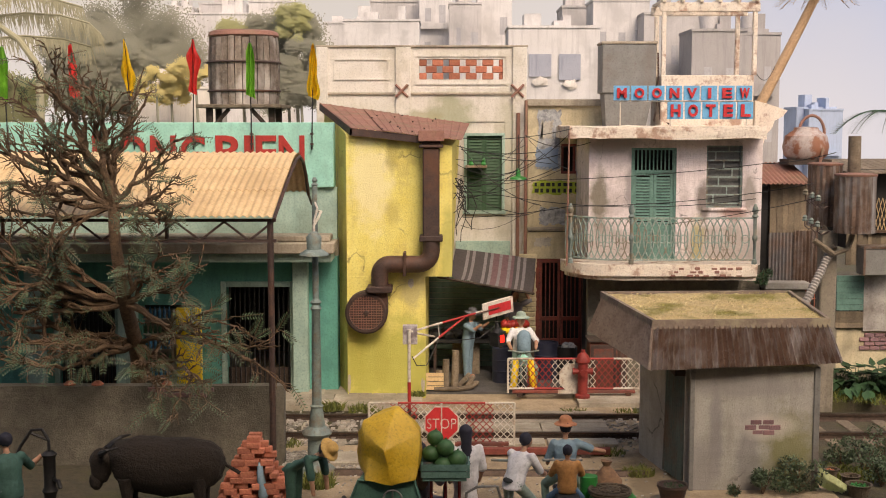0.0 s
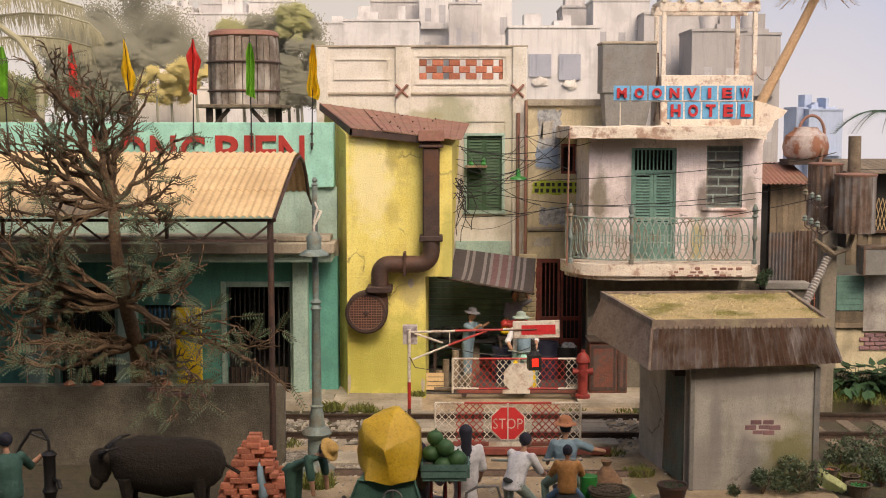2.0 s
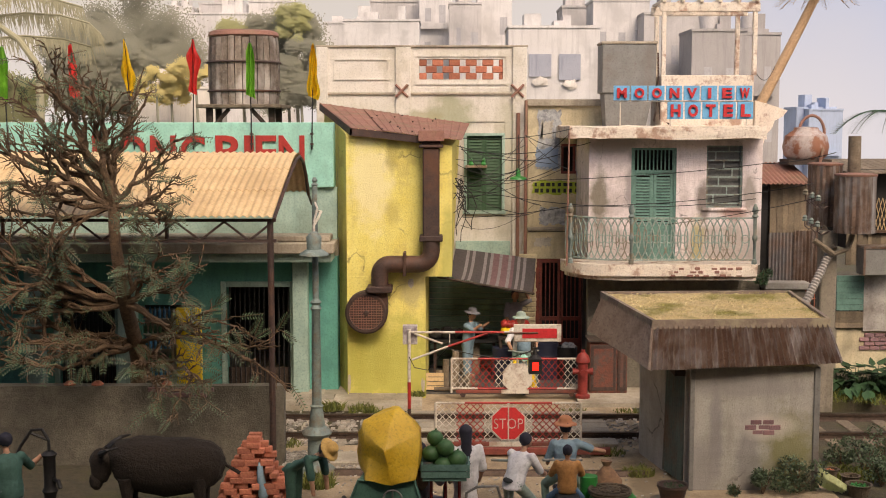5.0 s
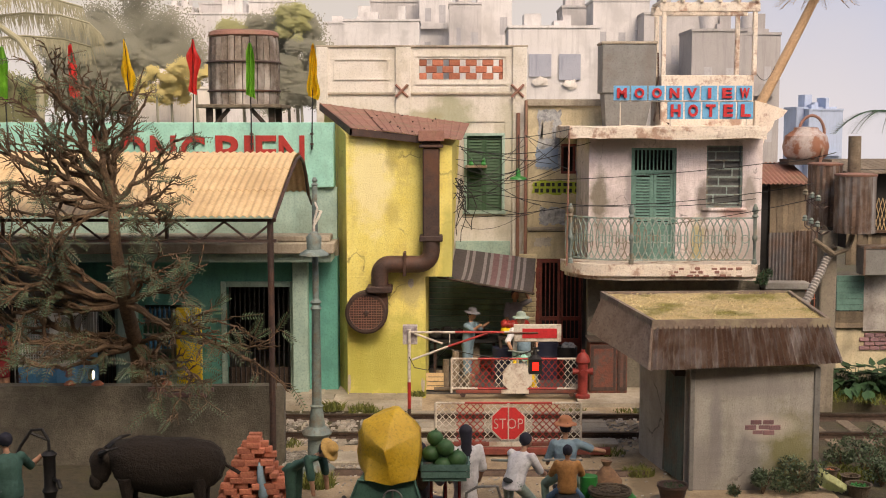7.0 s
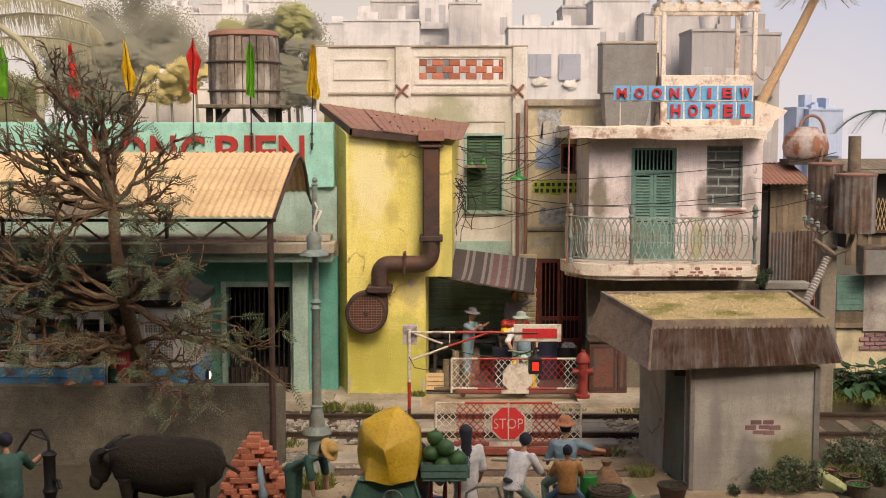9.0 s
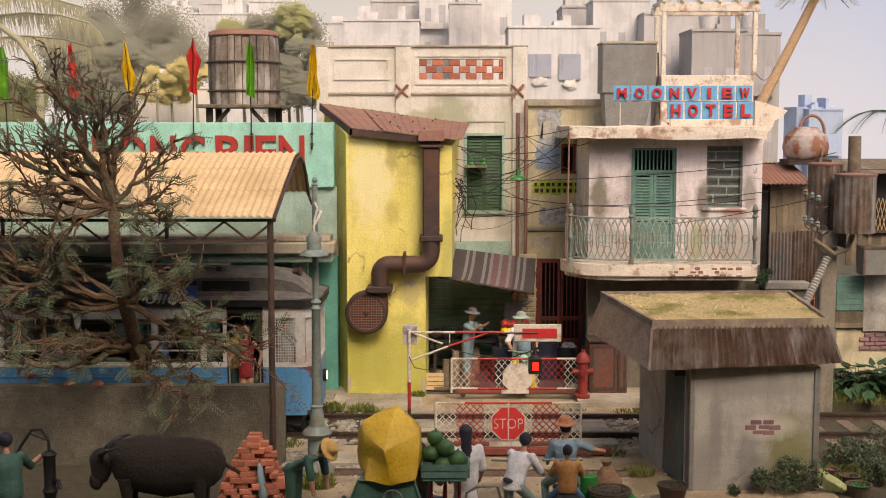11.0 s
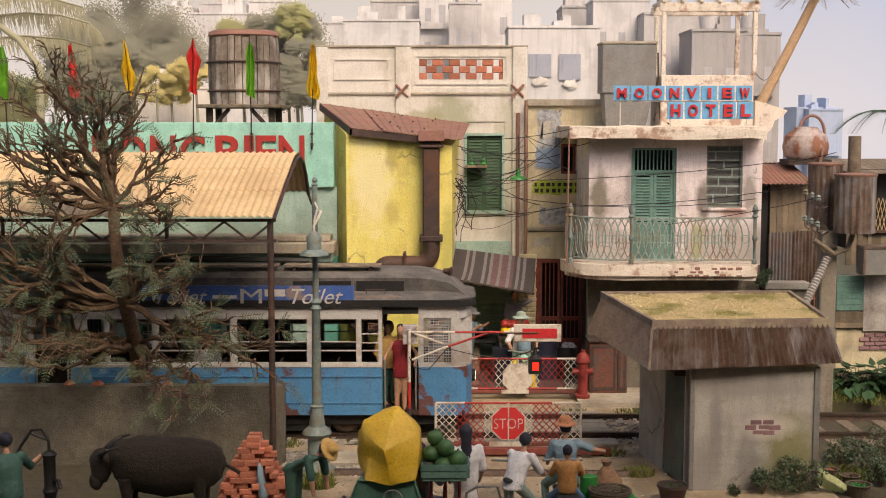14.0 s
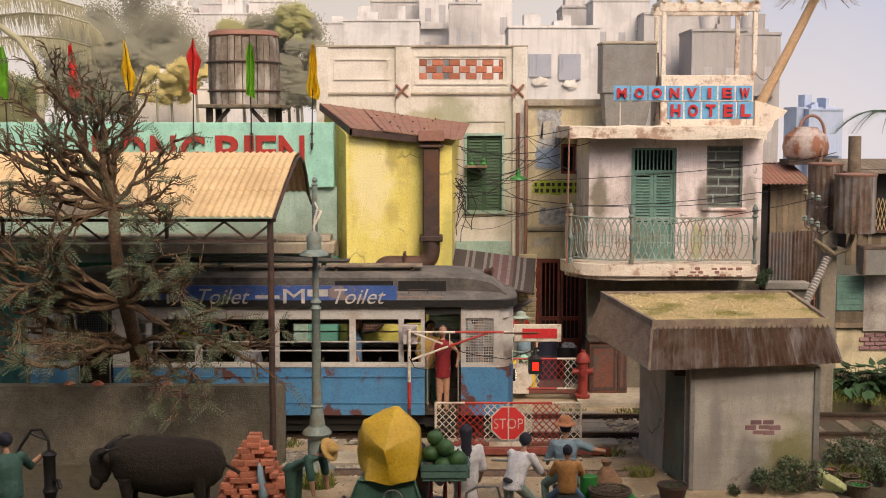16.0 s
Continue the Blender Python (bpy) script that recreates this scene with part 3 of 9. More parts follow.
def duct():
    y = 26.62
    t = thing("ventilation_duct", "rusty round iron duct with a gridded fan on the yellow wall", "duct", -1.661, 26.6, 1.384)
    px, zt = -0.254, 5.508
    part("pipe", B((px - 0.18, px + 0.18, y - 0.15, 26.9, 3.596, zt), bevel=0.03), "iron", t)
    part("cap", B((px - 0.26, px + 0.26, y - 0.2, 26.9, zt, zt + 0.07), (px - 0.2, px + 0.2, y - 0.12, 26.9, zt + 0.07, zt + 0.14), bevel=0.02), "iron", t)
    part("hood", B((px - 0.27, px + 0.27, y - 0.24, 26.9, zt + 0.14, zt + 0.37), bevel=0.015), "rustroof", t, "rust-red sheet hood")
    z1 = 3.01
    part("flange", B((px - 0.25, px + 0.25, y - 0.2, 26.9, 3.511, 3.633), bevel=0.015), "iron", t)
    ex = -1.365
    pts = [(px, y, 3.535)]
    for k in range(7):
        an = radians(k * 15)
        pts.append((px - 0.28 + 0.28 * math.cos(an), y, z1 + 0.28 - 0.28 * math.sin(an)))
    for k in range(7):
        an = radians(k * 15)
        pts.append((ex + 0.22 - 0.22 * math.sin(an), y, z1 - 0.22 + 0.22 * math.cos(an)))
    pts.append((ex, y, 2.47))
    bm = bmesh.new()
    tube(bm, pts, 0.185, 16)
    part("elbow", bm, "iron", t, smooth=True)
    mx = -0.827
    part("clamp", B((mx - 0.03, mx + 0.03, y - 0.22, 26.9, z1 - 0.24, z1 + 0.26), bevel=0.01), "iron", t)
    part("collar", B((ex - 0.27, ex + 0.27, y - 0.22, 26.88, 2.409, 2.544), bevel=0.015), "iron", t)
    fx, fz = -1.655, 1.956
    bm = bmesh.new()
    lathe(bm, [(0.46, 0), (0.46, 0.34), (0.42, 0.38), (0.37, 0.38), (0.37, 0.25), (0.1, 0.24)], (fx, 26.9, fz), (0, -1, 0), 32)
    box(bm, fx - 0.02, fx + 0.46, 26.55, 26.88, fz, fz + 0.5)
    fan = part("fan_housing", bm, "iron", t, smooth=True)
    for k in range(-6, 7):
        h = math.sqrt(0.37 ** 2 - (k * 0.055) ** 2)
        part("grille_bar", B((fx + k * 0.055 - 0.006, fx + k * 0.055 + 0.006, 26.53, 26.545, fz - h, fz + h)), "rustroof", fan)
        part("grille_bar", B((fx - h, fx + h, 26.518, 26.53, fz + k * 0.055 - 0.006, fz + k * 0.055 + 0.006)), "rustroof", fan)
    bm = bmesh.new()
    lathe(bm, [(0.06, 0), (0.06, 0.03), (0.03, 0.045)], (fx, 26.53, fz), (0, -1, 0), 12)
    part("hub", bm, "iron", fan)
    return t


duct()


# ---------- tall cream house behind ----------
def cream_house():
    y = 30.5
    xa, xb = -3.08, 2.035
    t = thing("cream_house", "tall cream plastered house with a brick lattice and green shutters", "building", xa, y, 0)
    br = (-0.577, 1.456, 7.094, 7.584)
    sh = (0.581, 1.44, 3.899, 5.725)
    top = 7.869
    part("wall", holed(xa, xb, 0, top, y, y + 0.3, (br, sh)), "cream", t)
    part("side_wall", B((xa, xa + 0.3, y + 0.3, y + 5, 0, top)), "cream", t)
    part("side_wall", B((xb - 0.3, xb, y + 0.3, y + 5, 0, top)), "cream", t)
    part("coping", B((xa - 0.03, xb + 0.03, y - 0.05, y + 0.35, top, top + 0.05), bevel=0.01), "cornice", t)
    for a, b in ((xa + 0.002, xa + 0.28), (-1.154, -0.783), (1.689, xb - 0.002)):
        part("pilaster", B((a, b, y - 0.07, y + 0.02, 0, top - 0.002), bevel=0.01), "cream", t)
    z0 = 6.753
    part("string_course", B((xa + 0.28, -1.154, y - 0.05, y, z0 - 0.03, z0 + 0.03), (-0.783, 1.689, y - 0.05, y, z0 - 0.03, z0 + 0.03),
                            bevel=0.008), "cornice", t)
    for (a, b, c, d) in ((-2.664, -1.318, 7.081, 7.598), (-0.673, 1.565, 6.971, 7.679),
                         (0.524, 1.532, 5.794, 6.11)):
        w = 0.035
        part("molding", B((a, b, y - 0.03, y, d - w, d), (a, b, y - 0.03, y, c, c + w), (a, a + w, y - 0.03, y, c + w, d - w), (b - w, b, y - 0.03, y, c + w, d - w)), "cream", t)
    # brick lattice
    rows, n = 3, 5
    bh = (br[3] - br[2]) / rows
    for r in range(rows):
        step = (br[1] - br[0]) / n
        for i in range(n + (1 if r % 2 == 0 else 0)):
            x0 = br[0] + i * step + (step * 0.38 if r % 2 else -0.22 * step)
            x0, x1 = max(x0, br[0]), min(x0 + step * 0.66, br[1])
            if x1 - x0 > 0.08:
                part("brick", B((x0, x1, y + 0.02, y + 0.2, br[2] + r * bh + 0.004, br[2] + (r + 1) * bh - 0.004), bevel=0.012), "brick", t)
    # iron cross anchors
    for cx, cz in ((-1.001, 6.819), (1.81, 6.819)):
        bm = bmesh.new()
        for s in (-1, 1):
            rod(bm, (cx - 0.15, y - 0.1 - 0.02 * s, cz - 0.15 * s), (cx + 0.15, y - 0.1 - 0.02 * s, cz + 0.15 * s), 0.035, seg=6)
        part("wall_anchor", bm, "rustroof", t, "rusty iron cross anchor")
    # shutters
    a, b, c, d = sh
    mid = (a + b) / 2
    part("window_frame", B((a - 0.07, a, y - 0.04, y + 0.1, c, d), (b, b + 0.07, y - 0.04, y + 0.1, c, d), (a - 0.07, b + 0.07, y - 0.04, y + 0.1, d, d + 0.07),
                           (a - 0.1, b + 0.1, y - 0.08, y + 0.1, c - 0.08, c), bevel=0.008), "palegreen", t)
    for x0, x1 in ((a + 0.004, mid - 0.006), (mid + 0.006, b - 0.004)):
        sp = part("shutter", B((x0, x0 + 0.05, y + 0.03, y + 0.08, c, d), (x1 - 0.05, x1, y + 0.03, y + 0.08, c, d)), "greenpaint", t, "dark green louvred shutter")
        for k in range(24):
            zz = c + (d - c) * (k + 0.5) / 24
            bm = bmesh.new()
            prism(bm, [(x0 + 0.05, y + 0.03, zz - 0.035), (x0 + 0.05, y + 0.04, zz - 0.035), (x0 + 0.05, y + 0.08, zz + 0.03), (x0 + 0.05, y + 0.07, zz + 0.03)], (x1 - x0 - 0.1, 0, 0))
            part("slat", bm, "greenpaint", sp)
    part("shutter_back", B((a, b, y + 0.085, y + 0.1, c, d)), "greenpaint", t)
    part("blue_lintel", B((0.306, 1.652, y - 0.1, y, 2.806, 3.155), bevel=0.01), "palegreen", t, "faded blue-green lintel board")
    px = 1.829
    bm = bmesh.new()
    tube(bm, [(px, y - 0.12, 0), (px, y - 0.12, 6.287)], 0.045, 8)
    part("downpipe", bm, "rustroof", t, "rusty downpipe")
    return t


cream_house()


# ---------- narrow house with torn posters ----------
def poster_house():
    y = 30.2
    xa, xb = 2.056, 3.989
    t = thing("poster_house", "stained ochre house wall with torn posters and red gate", "building", xa, y, 0)
    w = (2.864, 3.508, 4.813, 5.537)
    dr = (2.271, 4.167, 0.06, 2.744)
    xe = 4.606
    part("wall", holed(xa, xe, 0, 6.448, y, y + 0.3, (w, dr)), "ochre", t)
    part("coping", B((xa - 0.04, xe, y - 0.1, y + 0.35, 6.448, 6.61), bevel=0.01), "cornice", t)
    part("ledge", B((xa, xe, y - 0.08, y + 0.002, 3.437, 3.52), bevel=0.01), "cornice", t)
    a, b, c, d = w
    part("window_frame", B((a, a + 0.06, y + 0.05, y + 0.12, c, d), (b - 0.06, b, y + 0.05, y + 0.12, c, d), (a + 0.06, b - 0.06, y + 0.05, y + 0.12, c, c + 0.06),
                           (a + 0.06, b - 0.06, y + 0.05, y + 0.12, d - 0.06, d), ((a + b) / 2 - 0.03, (a + b) / 2 + 0.03, y + 0.05, y + 0.12, c + 0.06, d - 0.06)), "redwood", t)
    # near-black sheet paints the shade behind the window
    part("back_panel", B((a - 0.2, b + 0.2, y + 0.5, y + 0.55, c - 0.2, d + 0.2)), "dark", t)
    a, b, c, d = dr
    part("gate_frame", B((a, a + 0.09, y + 0.02, y + 0.14, c, d), (a + 0.09, b, y + 0.02, y + 0.14, d - 0.1, d)), "redwood", t, "dark red timber gate frame")
    for k, x0 in enumerate((a + 0.1, a + 0.62, a + 1.14)):
        lf = part("gate_leaf", B((x0, x0 + 0.06, y + 0.05, y + 0.1, c, d - 0.1), (x0 + 0.44, x0 + 0.5, y + 0.05, y + 0.1, c, d - 0.1),
                                 (x0 + 0.06, x0 + 0.44, y + 0.05, y + 0.1, c, c + 0.7), (x0 + 0.06, x0 + 0.44, y + 0.05, y + 0.1, c + 1.15, c + 1.24)), "redwood", t)
        for i in range(3):
            xx = x0 + 0.15 + i * 0.1
            part("bar", B((xx - 0.012, xx + 0.012, y + 0.06, y + 0.09, c + 0.7, d - 0.1)), "redwood", lf)
    # the same behind the gate, shade put into the sheet's colour
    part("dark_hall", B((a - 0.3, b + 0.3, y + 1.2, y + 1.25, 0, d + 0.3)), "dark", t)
    return t


poster_house()


# ---------- hotel with the curved balcony ----------
def hotel():
    y = 27.6
    xa, xb = 3.239, 7.082
    t = thing("hotel", "pinkish white stained hotel with curved balcony and stone roof slab", "building", (xa + xb) / 2, y, 0)
    zt, zf = 5.727, 2.985
    dr = (4.177, 5.181, zf, 5.49)
    wi = (5.846, 6.649, 4.162, 5.54)
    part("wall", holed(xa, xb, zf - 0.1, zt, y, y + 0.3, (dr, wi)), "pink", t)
    part("side_wall", B((xa, xa + 0.3, y + 0.3, y + 4.0, zf - 0.1, zt)), "pink", t)
    part("side_wall", B((xb - 0.3, xb, y + 0.3, y + 4.0, zf - 0.1, zt)), "pink", t)
    # sheet coloured as the shade behind balcony door and window
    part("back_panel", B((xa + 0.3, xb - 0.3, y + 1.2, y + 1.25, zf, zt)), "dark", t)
    # dark ground floor colours stand in for the shade under the balcony
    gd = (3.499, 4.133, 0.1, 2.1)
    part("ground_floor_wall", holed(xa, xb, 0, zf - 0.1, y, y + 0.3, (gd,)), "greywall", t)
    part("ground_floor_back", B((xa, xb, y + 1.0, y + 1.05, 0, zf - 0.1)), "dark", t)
    # roof slab, worn edge
    bm = B((2.736, 7.011, 27.0, y + 4.2, 5.696, 5.964))
    bmesh.ops.subdivide_edges(bm, edges=bm.edges[:], cuts=12, use_grid_fill=True)
    for v in bm.verts:
        v.co += 0.04 * noise.noise_vector(v.co * 3.0) + 0.02 * noise.noise_vector(v.co * 9.0)
    part("roof_slab", bm, "balcony", t, "chipped cream stone roof slab", smooth=True)
    # balcony slab, rounded at one end
    z0, z1 = 2.679, 3.021
    bx0, bx1, yf = 2.621, 6.717, 26.35
    arc = [(bx1, y), (bx1, yf)]
    r = y - yf
    for k in range(9):
        an = radians(270 - k * 11.25)
        arc.append((bx0 + r + r * math.cos(an), y + r * math.sin(an)))
    bm = bmesh.new()
    for s, (za, zb) in ((0, (z0 + 0.1, z1)), (0.09, (z0, z0 + 0.1))):
        prism(bm, [(x + (s if x < 3.3 else 0), yy + (s if yy < y else 0), za) for x, yy in arc], (0, 0, zb - za))
    bmesh.ops.triangulate(bm, faces=bm.faces[:])
    bmesh.ops.subdivide_edges(bm, edges=[e for e in bm.edges if e.calc_length() > 0.5], cuts=5)
    for v in bm.verts:
        v.co += 0.016 * noise.noise_vector(v.co * 3.5)
    part("balcony_slab", bm, "balcony", t, "cream stone balcony slab with rust-stained bricks")
    rb = random.Random(9)
    for r in range(3):
        for k in range(9):
            if rb.random() < 0.22:
                continue
            xb = 4.85 + k * 0.175 + 0.07 * (r % 2)
            part("brick", B((xb, xb + rb.uniform(0.10, 0.15), yf - rb.uniform(0.002, 0.018), yf + 0.08, z0 + 0.08 + r * 0.075, z0 + 0.145 + r * 0.075 + rb.uniform(-0.015, 0.005)), bevel=0.012),
                 "rustroof", t)
    r = y - yf
    # railing: posts and interlaced ovals
    rail = part("balcony_railing", B((bx0 + r, bx1 - 0.05, yf + 0.1, yf + 0.13, z1 + 0.98, z1 + 1.01), (bx0 + r, bx1 - 0.05, yf + 0.1, yf + 0.13, z1 + 0.08, z1 + 0.11)),
                "railgreen", t, "grey-green wrought iron railing of interlaced ovals")

    def path(s):
        """The railing's line: along the curved end, then straight."""
        q = (r - 0.11) * math.pi / 2
        if s < q:
            an = math.pi + s / (r - 0.11)
            return Vector((bx0 + r + (r - 0.11) * math.cos(an), y + (r - 0.11) * math.sin(an), 0))
        return Vector((bx0 + r + s - q, yf + 0.11, 0))

    total = (r - 0.11) * math.pi / 2 + bx1 - 0.05 - bx0 - r
    bm = bmesh.new()
    for zz in (z1 + 0.995, z1 + 0.095):
        tube(bm, [path(s * (r - 0.11) * math.pi / 2 / 10) + Vector((0, 0, zz)) for s in range(11)], 0.018, 6)
    part("curved_rail", bm, "railgreen", rail)
    n = 29
    for i in range(n):
        s0 = 0.2 + (total - 0.5) * i / (n - 1)
        bm = bmesh.new()
        pts = []
        for k in range(21):
            an = 2 * math.pi * k / 20
            w = 0.185 * math.copysign(abs(math.cos(an)) ** 1.25, math.cos(an))
            pts.append(path(max(0.02, min(total, s0 + w))) + Vector((0, 0, z1 + 0.545 + 0.45 * math.sin(an))))
        tube(bm, pts, 0.0155, 5)
        part("oval", bm, "railgreen", rail)
        if i % 7 != 6:
            bm = bmesh.new()
            tube(bm, [path(s0 + 0.09 + 0.085 * math.cos(2 * math.pi * k / 12)) + Vector((0, 0, z1 + 0.545 + 0.085 * math.sin(2 * math.pi * k / 12))) for k in range(13)], 0.0125, 5)
            part("ring", bm, "railgreen", rail)
    for px in (2.754, 4.027, 6.663):
        bm = bmesh.new()
        yy = yf + 0.11 if px > bx0 + r - 0.1 else 26.75
        lathe(bm, [(0.055, 0), (0.055, 0.1), (0.035, 0.12), (0.035, 0.5), (0.06, 0.53), (0.06, 0.6), (0.035, 0.64), (0.04, 1.0), (0.075, 1.03), (0.04, 1.08),
                   (0.07, 1.15), (0.055, 1.22), (0.02, 1.3)], (px, yy, z1), seg=10)
        part("rail_post", bm, "verdigris", rail, "turned iron post with finial", smooth=True)
    # balcony door: grille above two leaves
    a, b, c, d = dr
    tr = d - 0.5
    part("door_frame", B((a, a + 0.05, y + 0.03, y + 0.14, c, d), (b - 0.05, b, y + 0.03, y + 0.14, c, d), (a + 0.05, b - 0.05, y + 0.03, y + 0.14, d - 0.05, d),
                         (a + 0.05, b - 0.05, y + 0.03, y + 0.14, tr - 0.05, tr)), "tealwood", t)
    for i in range(11):
        xx = a + 0.07 + (b - a - 0.14) * i / 10
        part("grille_bar", B((xx - 0.014, xx + 0.014, y + 0.06, y + 0.09, tr, d - 0.05)), "tealwood", t)
    mid = (a + b) / 2
    for x0, x1 in ((a + 0.052, mid - 0.004), (mid + 0.004, b - 0.052)):
        lf = part("door_leaf", B((x0, x0 + 0.07, y + 0.06, y + 0.11, c, tr - 0.052), (x1 - 0.07, x1, y + 0.06, y + 0.11, c, tr - 0.052),
                                 (x0 + 0.07, x1 - 0.07, y + 0.075, y + 0.1, c, c + 0.75), (x0 + 0.07, x1 - 0.07, y + 0.06, y + 0.11, c + 0.75, c + 0.85),
                                 (x0 + 0.07, x1 - 0.07, y + 0.06, y + 0.11, tr - 0.12, tr - 0.052), bevel=0.004), "tealwood", t, "louvred teal door leaf")
        for k in range(15):
            zz = c + 0.87 + (tr - 0.14 - c - 0.87) * (k + 0.5) / 15
            bm = bmesh.new()
            prism(bm, [(x0 + 0.07, y + 0.06, zz - 0.03), (x0 + 0.07, y + 0.07, zz - 0.03), (x0 + 0.07, y + 0.11, zz + 0.02), (x0 + 0.07, y + 0.1, zz + 0.02)], (x1 - x0 - 0.14, 0, 0))
            part("slat", bm, "tealwood", lf)
    # barred window
    a, b, c, d = wi
    part("window_frame", B((a, a + 0.04, y + 0.05, y + 0.12, c, d), (b - 0.04, b, y + 0.05, y + 0.12, c, d), (a + 0.04, b - 0.04, y + 0.05, y + 0.12, c, c + 0.04),
                           (a + 0.04, b - 0.04, y + 0.05, y + 0.12, d - 0.04, d)), "verdigris", t)
    part("shutter_board", B((a + 0.04, b - 0.04, y + 0.14, y + 0.17, c + 0.04, d - 0.04)), "slate", t)
    part("window_sill", B((a - 0.1, b + 0.1, y - 0.05, y + 0.02, c - 0.07, c), bevel=0.015), "pink", t)
    g = part("window_grille", B((a + 0.04, b - 0.04, y + 0.02, y + 0.035, (c + d) / 2, (c + d) / 2 + 0.015)), "railgreen", t)
    for k in range(7):
        zz = c + (d - c) * (k + 0.5) / 7.2
        part("bar", B((a, b, y + 0.036, y + 0.05, zz - 0.014, zz + 0.014)), "railgreen", g)
        xx = a + (b - a) * ((k * 37) % 60 + 20) / 100
        part("bar", B((xx - 0.014, xx + 0.014, y + 0.02, y + 0.034, zz, zz + (d - c) / 7.2)), "railgreen", g)
    return t


hotel()


# ---------- kiosk with the mossy roof ----------
def kiosk():
    t = thing("kiosk", "grey concrete kiosk with rusty corrugated eaves and mossy roof", "kiosk", 4.061, 20.0, 0)
    x0, x1, y0, y1 = 4.061, 6.146, 20.0, 22.3
    sk = -0.45  # the side leans away towards the back
    zt = 2.063
    bm = bmesh.new()
    prism(bm, [(x0, y0, 0), (x1, y0, 0), (x1, y0 + 0.2, 0), (x0 + 0.18, y0 + 0.2, 0)], (0, 0, zt))
    bmesh.ops.subdivide_edges(bm, edges=bm.edges[:], cuts=6, use_grid_fill=True)
    for v in bm.verts:
        v.co += 0.012 * noise.noise_vector(v.co * 3)
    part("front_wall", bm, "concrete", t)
    bm = bmesh.new()
    prism(bm, [(x1 - 0.2, y0 + 0.2, 0), (x1, y0 + 0.2, 0), (x1 + sk * 0.4, y1, 0), (x1 + sk * 0.4 - 0.2, y1, 0)], (0, 0, zt))
    part("side_wall", bm, "concrete", t)
    f = lambda k: (x0 + sk * k, y0 + (y1 - y0) * k)
    for k0, k1 in ((0.1, 0.12), (0.5, 1.0)):
        a, b = f(k0), f(k1)
        bm = bmesh.new()
        prism(bm, [(a[0], a[1], 0), (b[0], b[1], 0), (b[0] + 0.18, b[1], 0), (a[0] + 0.18, a[1], 0)], (0, 0, zt))
        part("side_wall", bm, "concrete", t)
    part("back_wall", B((x0 + sk, x1 + sk * 0.4, y1, y1 + 0.15, 0, zt)), "concrete", t)
    part("corner_post", B((x0 - 0.02, x0 + 0.06, y0 - 0.03, y0 + 0.05, 0, zt), bevel=0.01), "greymetal", t, "weathered grey corner batten")
    part("corner_post", B((x1 - 0.08, x1 + 0.02, y0 - 0.03, y0 + 0.05, 0, zt), bevel=0.01), "greymetal", t, "weathered grey corner batten")
    # corrugated door in the side
    a, b = Vector((*f(0.14), 0.05)), Vector((*f(0.5), 0.05))
    bm = bmesh.new()
    sheet(bm, a, b - a, (0.05, 0, zt - 0.25), 48, 2, wave=0.025, waves=9, thick=0.02)
    part("door", bm, "rustydoor", t, "green corrugated sheet door ajar")
    part("lintel", B((x0 + sk * 0.55 + 0.02, x0 + 0.1, y0 + 0.25, y0 + 1.1, zt - 0.2, zt - 0.1)), "darkwood", t)
    # roof: flat mossy tray with sloping corrugated eaves
    rz = 2.806
    ex = [Vector((3.411, 19.9, rz)), Vector((6.299, 20.1, rz)), Vector((6.382, 22.75, rz + 0.1)), Vector((2.921, 22.6, rz + 0.1))]
    bm = bmesh.new()
    nu, nv = 46, 34
    g = [[None] * (nu + 1) for _ in range(nv + 1)]
    for j in range(nv + 1):
        for i in range(nu + 1):
            p = ex[0].lerp(ex[1], i / nu).lerp(ex[3].lerp(ex[2], i / nu), j / nv)
            q = p.copy()
            q.z += 0.03 * noise.noise(p * 3) + 0.022 * noise.noise(p * 11)
            g[j][i] = bm.verts.new(q)
    for j in range(nv):
        for i in range(nu):
            bm.faces.new((g[j][i], g[j][i + 1], g[j + 1][i + 1], g[j + 1][i]))
    bmesh.ops.solidify(bm, geom=bm.faces[:], thickness=0.06)
    roof = part("mossy_roof", bm, "moss", t, "flat roof grown over with yellow-green moss", smooth=True)
    bm = bmesh.new()
    for a, b in ((0, 1), (1, 2), (2, 3), (3, 0)):
        p, q = ex[a] - Vector((0, 0, 0.1)), ex[b] - Vector((0, 0, 0.1))
        d = (q - p).normalized()
        nrm = Vector((d.y, -d.x, 0)) * 0.03
        prism(bm, [p - d * 0.02 + nrm, q + d * 0.02 + nrm, q + d * 0.02 - nrm, p - d * 0.02 - nrm], (0, 0, 0.15))
    part("roof_edge", bm, "plank_edge", t, "weathered brown-grey roof edge boards")
    # eaves skirts
    low = [Vector((3.340, 19.68, 2.069)), Vector((6.462, 19.85, 2.158)), Vector((ex[2].x + 0.3, 23.2, rz - 0.6)), Vector((2.684, 22.8, 2.203))]
    for k, (a, b, w) in enumerate(((0, 1, 34), (1, 2, 26), (3, 0, 30))):
        bm = bmesh.new()
        p, u = ex[a] - Vector((0, 0, 0.06)), ex[b] - ex[a]
        u2 = low[b] - low[a]
        nrm = u.cross(low[a] - p).normalized()
        n = w * 4
        rows = [[], [], [], []]
        for i in range(n + 1):
            s = i / n
            h = nrm * 0.03 * math.sin(2 * math.pi * w * s)
            top, bot = p + u * s, low[a] + u2 * s + Vector((0, 0, 0.012 * noise.noise((s * 9, k, 0))))
            for r, v in zip(rows, (top + h, bot + h, bot + h - nrm * 0.012, top + h - nrm * 0.012)):
                r.append(bm.verts.new(v))
